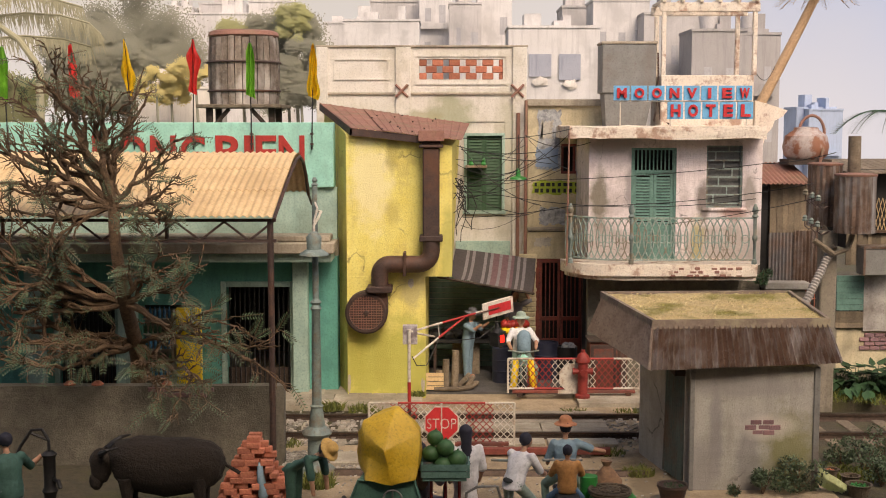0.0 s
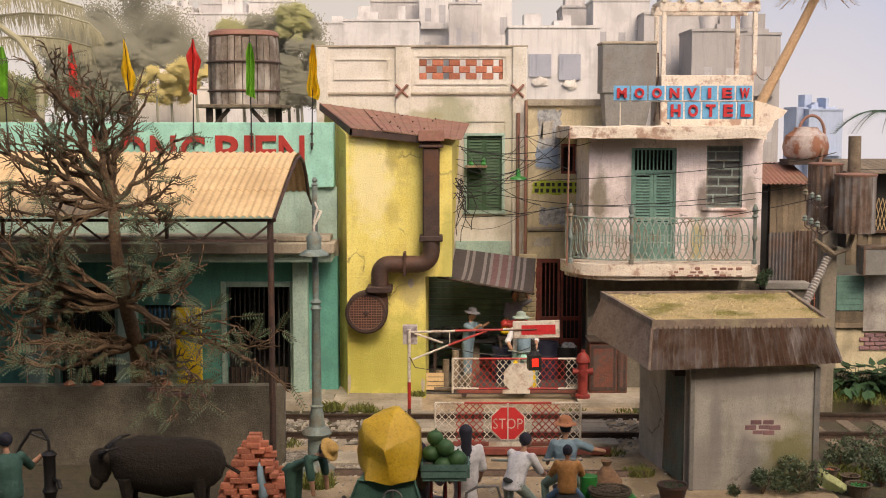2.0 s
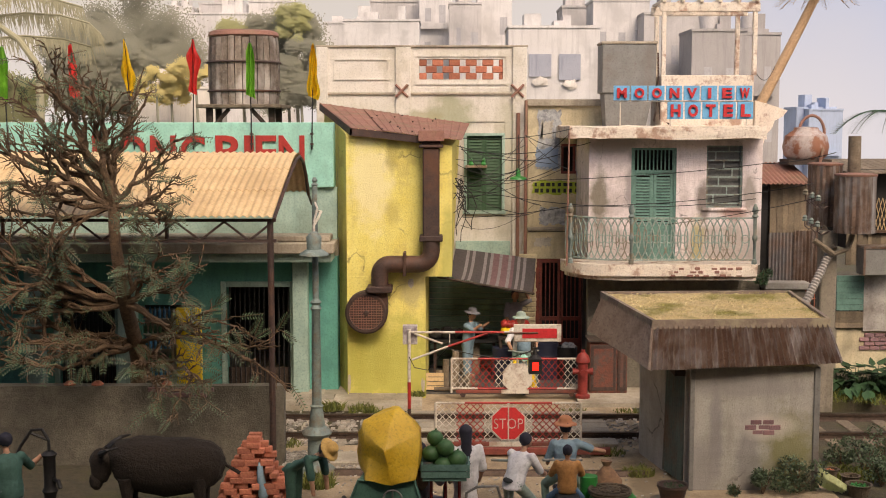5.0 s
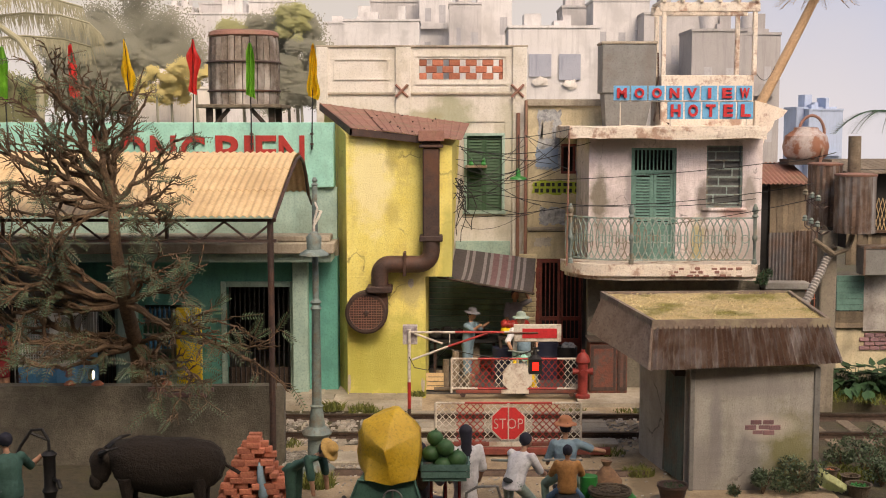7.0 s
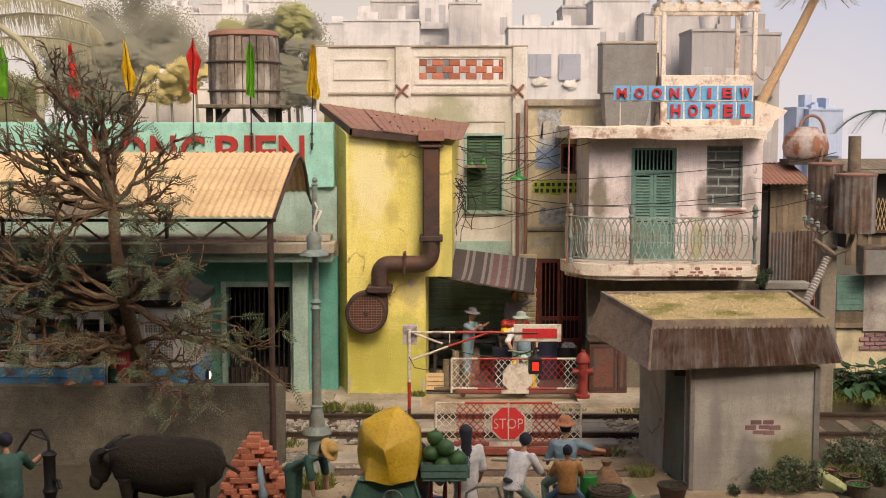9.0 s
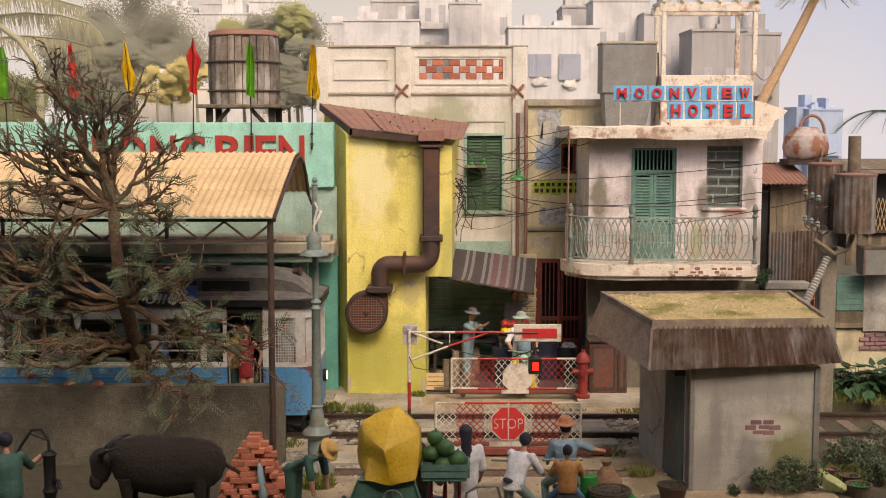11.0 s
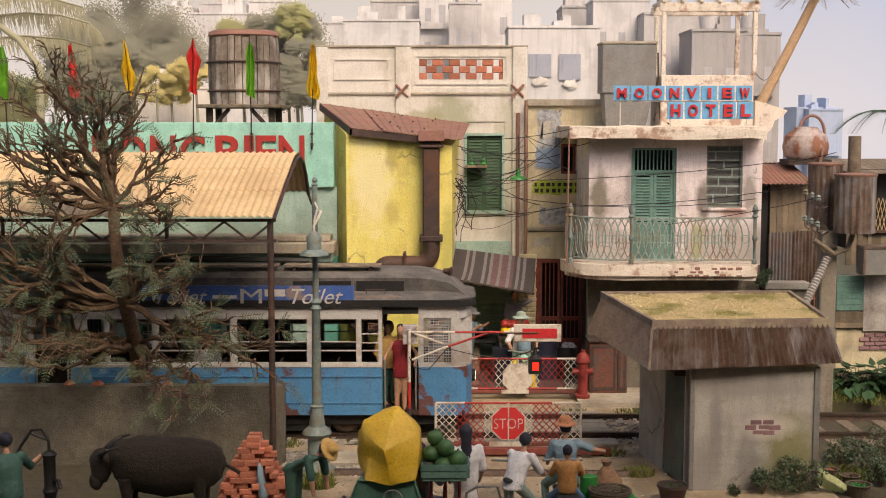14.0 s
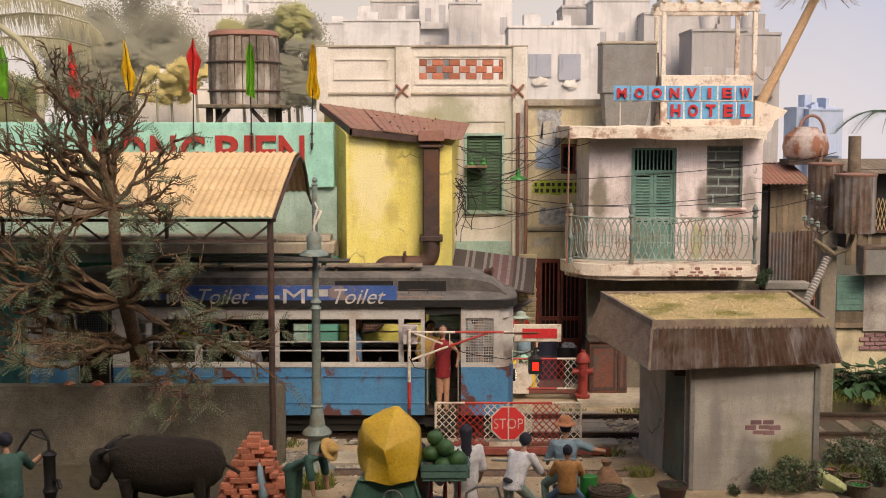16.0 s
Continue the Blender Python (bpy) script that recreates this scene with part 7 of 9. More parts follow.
M["melon"] = surf("melon_rind", (0.035, 0.10, 0.03), (0.06, 0.16, 0.05), 0.5, 14.0, 0.2)
M["rubber"] = surf("rubber", (0.02, 0.02, 0.02), (0.03, 0.03, 0.03), 0.8, 9.0, 0.2)
M["sack"] = surf("jute_sack", (0.33, 0.19, 0.10), (0.22, 0.12, 0.07), 0.95, 14.0, 0.5)
M["basket"] = surf("dark_wicker", (0.15, 0.11, 0.07), (0.08, 0.06, 0.04), 0.9, 20.0, 0.6)


def ring_tube(bm, c, r, t, axis=(1, 0, 0), seg=24, mi=0):
    u = Vector((0, 0, 1)) if abs(Vector(axis).z) < 0.5 else Vector((1, 0, 0))
    w = Vector(axis).cross(u).normalized()
    tube(bm, [Vector(c) + r * (math.cos(2 * math.pi * k / seg) * u + math.sin(2 * math.pi * k / seg) * w) for k in range(seg + 1)], t, 7, mi)


def wheel(parent, c, r, axis=(1, 0, 0), name="wheel"):
    bm = bmesh.new()
    ring_tube(bm, c, r, 0.035, axis)
    w = part(name, bm, "rubber", parent)
    bm = bmesh.new()
    ring_tube(bm, c, r - 0.04, 0.012, axis)
    u = Vector((0, 0, 1))
    v = Vector(axis).cross(u)
    for k in range(10):
        d = math.cos(k * 0.628) * u + math.sin(k * 0.628) * v
        rod(bm, Vector(c), Vector(c) + d * (r - 0.04), 0.005, seg=4)
    part("rim", bm, "greymetal", w)
    return w


def cyclo():
    x, y = -0.817, 17.2
    t = thing("cargo_cyclo", "green pedal cyclo with a yellow tarpaulin over its hood", "cyclo", x, y, 0)
    zt = 1.088
    bm = bmesh.new()
    a = [(x - 0.75, y - 0.5, 0.15), (x + 0.7, y - 0.5, 0.15), (x + 0.55, y + 0.7, 0.15), (x - 0.5, y + 0.7, 0.15)]
    b = [(x - 0.36, y - 0.34, zt), (x + 0.42, y - 0.34, zt), (x + 0.38, y + 0.5, zt), (x - 0.26, y + 0.5, zt)]
    sweep(bm, [a, b])
    body = part("body", bm, "bodygreen", t, "faded green sheet-metal body")
    bm = bmesh.new()
    tube(bm, [Vector(a[0]) + Vector((0, -0.01, 0)), Vector(b[0]) + Vector((0, -0.02, 0)), Vector(b[1]) + Vector((0, -0.02, 0)), Vector(a[1]) + Vector((0, -0.01, 0))], 0.02, 6)
    part("piping", bm, "bodygreen", body)
    # crumpled tarpaulin with hard folds
    zt2, zb2 = 2.032, 1.084
    h = zt2 - zb2
    rings = (((-0.30, -0.50, 0.02), (0.08, -0.60, -0.03), (0.40, -0.50, 0.03), (0.44, 0.0, 0.06), (0.40, 0.42, 0.05), (0.0, 0.48, 0.05), (-0.34, 0.42, 0.10), (-0.42, 0.0, 0.16)),
             ((-0.26, -0.36, 0.30), (0.03, -0.62, 0.26), (0.44, -0.34, 0.24), (0.46, 0.0, 0.28), (0.42, 0.42, 0.3), (0.0, 0.46, 0.3), (-0.38, 0.42, 0.3), (-0.46, 0.0, 0.32)),
             ((-0.34, -0.24, 0.66), (-0.02, -0.62, 0.48), (0.46, -0.20, 0.62), (0.47, 0.0, 0.62), (0.42, 0.36, 0.6), (0.0, 0.42, 0.6), (-0.36, 0.36, 0.6), (-0.42, 0.0, 0.62)),
             ((-0.34, -0.12, 0.80), (0.04, -0.30, 0.78), (0.34, -0.08, 0.80), (0.40, 0.06, 0.76), (0.34, 0.26, 0.78), (0.04, 0.30, 0.84), (-0.26, 0.26, 0.78), (-0.30, 0.06, 0.80)),
             ((0.06, 0.0, 0.96), (0.10, -0.03, 0.99), (0.15, 0.0, 1.0), (0.17, 0.04, 0.99), (0.15, 0.08, 0.98), (0.1, 0.1, 0.98), (0.06, 0.08, 0.97), (0.05, 0.04, 0.96)))
    bm = bmesh.new()
    sweep(bm, [[(x + 0.03 + a, y + 0.1 + b, zb2 + c * h) for a, b, c in r] for r in rings])
    bmesh.ops.bevel(bm, geom=bm.edges[:], offset=0.012, segments=1, affect="EDGES", clamp_overlap=True)
    bmesh.ops.subdivide_edges(bm, edges=bm.edges[:], cuts=2, use_grid_fill=True)
    for v in bm.verts:
        v.co += 0.02 * noise.noise_vector(v.co * 8) + 0.04 * noise.noise_vector(v.co * 3.1)
    part("tarpaulin", bm, "tarp", t, "crumpled yellow tarpaulin tied over the hood", True)
    bm = bmesh.new()
    ring_tube(bm, (x + 0.12, y - 0.47, 0.851), 0.13, 0.014, (0, 1, 0))
    rod(bm, (x + 0.12, y - 0.47, 0.98), (x + 0.12, y - 0.47, 0.713), 0.012)
    part("ring_ornament", bm, "greymetal", t)
    wheel(t, (x - 0.62, y + 0.3, 0.33), 0.3)
    wheel(t, (x + 0.6, y + 0.3, 0.33), 0.3)
    bm = bmesh.new()
    blob(bm, (-0.368, 17.35, 0.944), (0.17, 0.14, 0.14), 2, 0.25)
    ob = part("shoulder_bag", bm, "cl_brown", None, smooth=True)
    tagged(ob, "brown leather shoulder bag on the lap", "bag")


cyclo()


def melon_cart():
    x, y = 0.032, 17.3
    t = thing("melon_bicycle", "red bicycle carrying a teal wooden crate", "bicycle", x, y, 0)
    zt, zb = 1.224, 1.026
    cr = part("crate", B((x - 0.32, x + 0.3, y - 0.22, y + 0.2, zb - 0.02, zb + 0.02)), "tealwood", t, "teal slatted crate")
    for yy in (y - 0.24, y + 0.2):
        for k in range(2):
            part("board", B((x - 0.34, x + 0.32, yy, yy + 0.025, zb + 0.03 + k * 0.1, zb + 0.12 + k * 0.1), bevel=0.004), "tealwood", cr)
    for xx in (x - 0.345, x + 0.32):
        part("board", B((xx, xx + 0.025, y - 0.24, y + 0.22, zb + 0.03, zb + 0.22), bevel=0.004), "tealwood", cr)
    bm = bmesh.new()
    for a, b in (((0, -0.3, 0.33), (0, 0.2, 0.6)), ((0, 0.2, 0.6), (0, 0.7, 0.33)), ((0, 0.2, 0.3), (0, 0.2, zb - 0.03)), ((-0.2, 0, zb - 0.03), (-0.2, 0, 0.1)), ((0.2, 0, zb - 0.03), (0.2, 0, 0.1))):
        rod(bm, (x + a[0], y + a[1], a[2]), (x + b[0], y + b[1], b[2]), 0.025, seg=6)
    part("frame", bm, "red", t)
    wheel(t, (x, y - 0.3, 0.33), 0.31)
    wheel(t, (x, y + 0.7, 0.33), 0.31)
    z0 = zb + 0.03
    for mx, my, mz, r in ((-0.112, 17.3, 1.575, 0.118), (-0.172, 17.26, 1.355, 0.128), (0.03, 17.24, 1.445, 0.13), (0.0, 17.2, 1.215, 0.12), (0.20, 17.24, 1.275, 0.14), (-0.03, 17.4, 1.21, 0.12)):
        dx, dy, dz = mx - x, my - y, mz - z0
        bm = bmesh.new()
        blob(bm, (x + dx, y + dy, z0 + dz), (r, r, r * 0.95), 3, 0.04, 3)
        rod(bm, (x + dx, y + dy, z0 + dz + r * 0.93), (x + dx + 0.02, y + dy, z0 + dz + r * 0.93 + 0.03), 0.012, seg=5)
        ob = part("melon", bm, "melon", None, smooth=True)
        tagged(ob, "dark green watermelon piled in the teal crate", "fruit", "melons")


melon_cart()


def bicycle(x, y, yaw):
    t = new("bicycle")
    ORIGIN[t] = Vector((0, 0, 0))
    tagged(t, "grey-green bicycle under the cyclist", "bicycle")
    bm = bmesh.new()
    for a, b in (((0, -0.5, 0.33), (0, -0.4, 0.95)), ((0, -0.42, 0.75), (0, 0.1, 0.32)), ((0, -0.42, 0.85), (0, 0.22, 0.8)), ((0, 0.1, 0.32), (0, 0.24, 0.85)), ((0, 0.55, 0.33), (0, 0.24, 0.8)),
                 ((0, 0.55, 0.33), (0, 0.1, 0.32)), ((-0.28, -0.35, 1.0), (0.28, -0.35, 1.0))):
        rod(bm, a, b, 0.02, seg=6)
    part("frame", bm, "verdigris", t)
    wheel(t, (0, -0.52, 0.33), 0.31)
    wheel(t, (0, 0.55, 0.33), 0.31)
    bm = bmesh.new()
    blob(bm, (0, 0.26, 0.88), (0.09, 0.13, 0.04), 2)
    part("saddle", bm, "rubber", t)
    t.matrix_basis = pose(x, y, 0, 0, 0, yaw)
    return t


bicycle(0.975, 17.85, 176)
# handlebar of a vehicle cut off at the street's near side
t = thing("hand_cart", "grey steel hand cart handle", "cart", 0.602, 17.0, 0)
bm = bmesh.new()
tube(bm, [(0.222, 17.0, 0.0), (0.333, 17.0, 0.869), (0.483, 17.0, 0.95), (0.76, 17.0, 0.958), (1.044, 17.1, 0.0)], 0.02, 7)
part("handle", bm, "greymetal", t)


def moped():
    x, y = 1.782, 17.4
    t = thing("moped", "green moped with black saddle", "moped", x, y, 0)
    bm = bmesh.new()
    sweep(bm, [[(x + w * sx, y + d * sy, z) for sx, sy in ((-1, -1), (1, -1), (1, 1), (-1, 1))] for z, w, d in ((0.25, 0.16, 0.4), (0.45, 0.22, 0.45), (0.6, 0.2, 0.4), (0.66, 0.15, 0.36))])
    part("body", bm, "bright_green", t, "bright green bodywork")
    part("saddle", B((x - 0.17, x + 0.17, y - 0.38, y + 0.5, 0.66, 0.74), bevel=0.03), "rubber", t)
    wheel(t, (x, y - 0.3, 0.27), 0.25)
    wheel(t, (x, y + 0.9, 0.27), 0.25)
    bm = bmesh.new()
    rod(bm, (x, y + 0.9, 0.3), (x, y + 0.75, 1.0), 0.03)
    rod(bm, (x - 0.3, y + 0.75, 1.02), (x + 0.3, y + 0.75, 1.02), 0.02)
    part("handlebar", bm, "greymetal", t)
    x, y = 2.449, 17.6
    t = thing("side_tank", "bright green three-wheeled tub", "cart", x, y, 0)
    bm = bmesh.new()
    lathe(bm, [(0.32, 0.08), (0.36, 0.2), (0.34, 0.62), (0.3, 0.66)], (x + 0.02, y, 0), seg=22)
    lathe(bm, [(0.13, 0.0), (0.13, 0.3)], (x - 0.3, y + 0.3, 0.55), seg=14)
    part("tub", bm, "bright_green", t, smooth=True)
    wheel(t, (x - 0.36, y, 0.2), 0.18)
    b = thing("basket", "round dark wicker basket lid with spoke weave", "basket", x, y, 0.66)
    bm = bmesh.new()
    lathe(bm, [(0.29, 0.66), (0.32, 0.70), (0.3, 0.72), (0.26, 0.715), (0.05, 0.70)], (x - 0.03, y, 0), seg=24)
    part("weave", bm, "basket", b)
    bm = bmesh.new()
    ring_tube(bm, (x - 0.03, y, 0.73), 0.3, 0.02, (0, 0, 1))
    ring_tube(bm, (x - 0.03, y, 0.73), 0.15, 0.01, (0, 0, 1))
    for k in range(12):
        rod(bm, (x - 0.03, y, 0.725), (x - 0.03 + 0.29 * math.cos(k * 0.5236), y + 0.29 * math.sin(k * 0.5236), 0.73), 0.01, seg=5)
    part("rim", bm, "basket", b)
    sx, sy = 2.454, 18.2
    t = thing("sack", "brown jute sack tied at the neck", "sack", sx, sy, 0)
    bm = bmesh.new()
    lathe(bm, [(0.2, 0.3), (0.26, 0.45), (0.24, 0.7), (0.12, 0.85), (0.05, 0.92), (0.08, 1.0), (0.03, 1.02)], (sx, sy, 0), seg=12)
    for v in bm.verts:
        v.co += 0.03 * noise.noise_vector(v.co * 5)
    part("cloth", bm, "sack", t, smooth=True)
    part("pedestal", B((sx - 0.2, sx + 0.2, sy - 0.2, sy + 0.2, 0, 0.32), bevel=0.02), "darkwood", t, "dark timber load bed")


moped()


# ---------- brick pile, pump, buffalo ----------
def brick_pile():
    x, y = -3.03, 19.6
    t = thing("brick_pile", "stepped pile of new red bricks", "bricks", x, y, 0)
    bw, bh, bd = 0.21, 0.09, 0.12
    me = None
    rows = 12
    for r in range(rows):
        half = 0.62 - 0.044 * r - (0.06 if r > 9 else 0)
        for d in range(3):
            if d * 0.13 > 0.5 - r * 0.02:
                continue
            u = -half + (0.1 if (r + d) % 2 else 0)
            while u + bw <= half + 0.04:
                hole = d < 1 and 0.02 < u + bw / 2 < 0.24 - r * 0.012 and r < 8
                if not hole and (r < rows - 1 or random.random() > 0.3):
                    if me is None:
                        ob = part("brick", B((x - bw / 2, x + bw / 2, y - bd / 2, y + bd / 2, 0, bh), bevel=0.008), "brick", t)
                        me = ob.data
                    else:
                        ob = new("brick", me)
                        ob.parent = t
                    turn = 90 if random.random() < 0.12 else 0
                    ob.matrix_basis = pose(u + bw / 2 + random.uniform(-0.012, 0.012), -0.12 + d * 0.13 + random.uniform(-0.035, 0.02) + 0.012 * r, r * (bh + 0.002), 0, 0, turn + random.uniform(-5, 5))
                u += bw + 0.012
    # blue-grey cloth in the gap
    bm = bmesh.new()
    capsule(bm, (x + 0.14, y - 0.12, 0.1), (x + 0.08, y - 0.06, 0.55), 0.09, 0.05)
    tagged(part("cloth_roll", bm, "cl_blue", None, smooth=True), "grey-blue rolled cloth in the bricks", "cloth")


brick_pile()


def pump():
    x, y = -5.926, 18.3
    t = thing("hand_pump", "black cast iron hand water pump", "pump", x, y, 0)
    bm = bmesh.new()
    lathe(bm, [(0.2, 0), (0.18, 0.1), (0.09, 0.14), (0.09, 0.35), (0.12, 0.4), (0.09, 0.45), (0.09, 0.8), (0.12, 0.84), (0.06, 0.88)], (x, y, 0), seg=14)
    for v in bm.verts:
        v.co.z *= 1.27
    part("body", bm, "black", t, smooth=True)
    bm = bmesh.new()
    tube(bm, [(x, y, 1.1), (x, y, 1.28), (x - 0.1, y, 1.45), (x - 0.25, y, 1.44), (x - 0.42, y, 1.2), (x - 0.54, y, 0.95)], 0.025, 7)
    tube(bm, [(x, y, 1.28), (x - 0.28, y, 1.4)], 0.02, 6)
    part("handle", bm, "black", t)
    bm = bmesh.new()
    tube(bm, [(x, y, 0.7), (x + 0.16, y - 0.1, 0.68), (x + 0.2, y - 0.14, 0.58)], 0.035, 7)
    part("spout", bm, "black", t)


pump()
M["hide"] = surf("buffalo_hide", (0.032, 0.021, 0.013), (0.018, 0.013, 0.009), 0.9, 30.0, 0.7, stain=(0.02, 0.015, 0.011), amount=0.5)


def buffalo():
    x, y = -4.34, 18.5
    t = thing("water_buffalo", "dark brown shaggy water buffalo", "buffalo", x, y, 0)
    bm = bmesh.new()
    zc = 0.84
    rings = []
    for dx, r, dz in ((-0.72, 0.14, 0.1), (-0.62, 0.30, 0.08), (-0.3, 0.43, 0.03), (0.1, 0.46, -0.02), (0.5, 0.43, 0.0), (0.8, 0.36, 0.02), (0.96, 0.24, 0.03), (1.02, 0.08, 0.03)):
        rings.append([(x + dx, y + r * 0.75 * math.cos(a), zc + dz + r * math.sin(a)) for a in [2 * math.pi * k / 14 for k in range(14)]])
    sweep(bm, rings)
    bmesh.ops.subdivide_edges(bm, edges=bm.edges[:], cuts=2, use_grid_fill=True)
    for v in bm.verts:
        v.co += 0.022 * noise.noise_vector(v.co * 9)
    part("body", bm, "hide", t, smooth=True)
    bm = bmesh.new()
    blob(bm, (x - 0.85, y - 0.05, zc + 0.02), (0.17, 0.15, 0.27), 3, 0.15)
    blob(bm, (x - 0.92, y - 0.08, zc - 0.22), (0.11, 0.11, 0.14), 2, 0.1)
    part("head", bm, "hide", t, smooth=True)
    for s in (-1, 1):
        bm = bmesh.new()
        tube(bm, [(x - 0.82, y + s * 0.12, zc + 0.22), (x - 0.78, y + s * 0.32, zc + 0.26), (x - 0.65, y + s * 0.42, zc + 0.34), (x - 0.5, y + s * 0.4, zc + 0.38)], [0.05, 0.045, 0.03, 0.01], 7)
        part("horn", bm, "black", t)
    for dx in (-0.45, 0.65):
        for s in (-1, 1):
            bm = bmesh.new()
            tube(bm, [(x + dx, y + s * 0.17, zc - 0.15), (x + dx + 0.02, y + s * 0.17, 0.35), (x + dx, y + s * 0.17, 0.0)], [0.13, 0.08, 0.075], 8)
            part("leg", bm, "hide", t)
    bm = bmesh.new()
    tube(bm, [(x + 0.97, y, zc + 0.1), (x + 1.05, y, zc), (x + 1.25, y, zc - 0.12)], [0.03, 0.025, 0.03], 6)
    part("tail", bm, "hide", t)


buffalo()
for px, z in ((-6.593, 0), (-6.104, 0), (-4.867, 0)):
    bm = bmesh.new()
    lathe(bm, [(0.10, 0), (0.11, 0.03), (0.05, 0.08), (0.02, 0.09)], (px, 21.62, 1.425 - 0.01), seg=12)
    tagged(part("clay_cap", bm, "brick"), "small terracotta cap on the wall top", "pottery", "clay caps")
# bare bricks where the render has fallen off the wall
for r in range(2):
    for k in range(5 - r):
        x0 = -5.185 + k * 0.235 + r * 0.11
        z0 = 1.425 - 0.1 - r * 0.095
        part("brick", B((x0, x0 + 0.22, 21.475, 21.6, z0, z0 + 0.082), bevel=0.01), "purple_brick", wall_front)


# ---------- alley clutter ----------
M["hydrant"] = surf("hydrant_red", (0.27, 0.03, 0.02), (0.20, 0.022, 0.018), 0.6, 8.0, 0.3, stain=(0.08, 0.02, 0.015), amount=0.5)


def alley_things():
    y = 28.3
    for px, yy, r, h, mt, lb in ((2.419, 28.9, 0.3, 0.85, "drumblue", "dark blue oil drum"), (1.428, 28.5, 0.28, 0.8, "drumblue", "dark blue oil drum"),
                                 (2.902, 28.9, 0.26, 0.75, "black", "black drum heaped with scrap")):
        t = thing("drum", lb + " in the alley", "drum", px, yy, 0.06, "drums")
        bm = bmesh.new()
        lathe(bm, [(r, 0), (r, h * 0.32), (r + 0.015, h * 0.34), (r, h * 0.36), (r, h * 0.64), (r + 0.015, h * 0.66), (r, h * 0.68), (r, h), (r - 0.03, h), (r - 0.03, h - 0.03), (0.02, h - 0.03)], (px, yy, 0.06), seg=20)
        part("shell", bm, mt, t, smooth=True)
        if mt == "black":
            for k in range(6):
                bm = bmesh.new()
                blob(bm, (px + random.uniform(-0.15, 0.15), yy + random.uniform(-0.15, 0.15), 0.06 + h + 0.02), (0.1, 0.08, 0.07), 1, 0.4)
                part("scrap", bm, "paper", t)
    # motorbike
    x, yy = 1.791, 27.5
    t = thing("motorbike", "mint green motorbike with yellow panniers", "motorbike", x, yy, 0.06)
    wheel(t, (x, yy - 0.45, 0.36), 0.28, (1, 0, 0))
    wheel(t, (x, yy + 0.6, 0.36), 0.28, (1, 0, 0))
    bm = bmesh.new()
    for a, b in (((-0.06, -0.45, 0.36), (-0.06, -0.25, 0.95)), ((0.06, -0.45, 0.36), (0.06, -0.25, 0.95)), ((0, -0.25, 0.9), (0, 0.5, 0.6))):
        rod(bm, (x + a[0], yy + a[1], a[2]), (x + b[0], yy + b[1], b[2]), 0.025)
    tube(bm, [(x - 0.34, yy - 0.2, 1.0), (x - 0.1, yy - 0.3, 0.98), (x + 0.1, yy - 0.3, 0.98), (x + 0.34, yy - 0.2, 1.0)], 0.02, 6)
    part("frame", bm, "verdigris", t)
    bm = bmesh.new()
    blob(bm, (x, yy + 0.05, 0.75), (0.14, 0.3, 0.14), 2)
    lathe(bm, [(0.08, 0), (0.09, 0.05), (0.05, 0.1)], (x, yy - 0.3, 0.85), (0, -1, 0), 12)
    part("tank", bm, "mint", t, smooth=True)
    for s in (-1, 1):
        bm = bmesh.new()
        capsule(bm, (x + s * 0.22, yy - 0.25, 0.2), (x + s * 0.16, yy - 0.15, 0.72), 0.085, 0.08)
        part("pannier", bm, M["flag_yellow"], t, "yellow pannier", True)
    bm = bmesh.new()
    lathe(bm, [(0.02, 0), (0.15, 0.04), (0.16, 0.1), (0.16, 0.38), (0.1, 0.47), (0.04, 0.5)], (x + 0.02, yy - 0.02, 0.93), seg=14)
    g = part("gas_bottle", bm, "cl_blue", None, smooth=True)
    tagged(g, "grey-blue gas bottle on the motorbike tank", "bottle")
    # bundle of red and yellow goods behind
    for k in range(12):
        bm = bmesh.new()
        px, pz = x - 0.35 + 0.07 * (k % 6) * 1.4, 1.06 + 0.17 * (k // 6) + random.uniform(0, 0.04)
        blob(bm, (px, 28.75, pz + 0.12), (0.1, 0.12, 0.1), 2, 0.2)
        tagged(part("canister", bm, "red" if k // 6 else M["flag_yellow"], None, smooth=True), "%s plastic canister stacked on a rack" % ("red" if k // 6 else "yellow"), "canister", "canisters")
    t = thing("goods_rack", "dark timber rack under the canisters", "rack", x, 28.75, 0.06)
    part("top", B((x - 0.5, x + 0.35, 28.5, 29.0, 1.02, 1.07)), "darkwood", t)
    for sx in (-0.45, 0.3):
        for sy in (28.55, 28.95):
            part("leg", B((x + sx - 0.03, x + sx + 0.03, sy - 0.03, sy + 0.03, 0.06, 1.02)), "darkwood", t)
    # bench with dark scrap
    a = -0.324
    t = thing("work_bench", "dark work bench with drawers", "bench", a + 0.7, 29.4, 0.06)
    part("top", B((a, a + 1.7, 29.1, 29.8, 0.85, 0.92)), "black", t)
    for q in (a + 0.1, a + 0.9, a + 1.5):
        part("leg", B((q, q + 0.07, 29.2, 29.27, 0.06, 0.85)), "iron", t)
    part("cabinet", B((a + 0.55, a + 1.2, 29.35, 29.75, 0.06, 0.8)), "wood", t)
    for k in range(5):
        bm = bmesh.new()
        blob(bm, (a + 0.15 + k * 0.28, 29.4, 1.02), (0.2, 0.18, 0.13 + 0.05 * (k % 2)), 2, 0.4)
        tagged(part("engine_block", bm, "black", None), "greasy dark engine part on the bench", "scrap", "scrap on the bench")
    # timber stumps on a sledge
    a, yy = 0.102, 27.55
    t = thing("timber_sledge", "weathered wooden sledge with posts", "sledge", a, yy, 0.06)
    bm = bmesh.new()
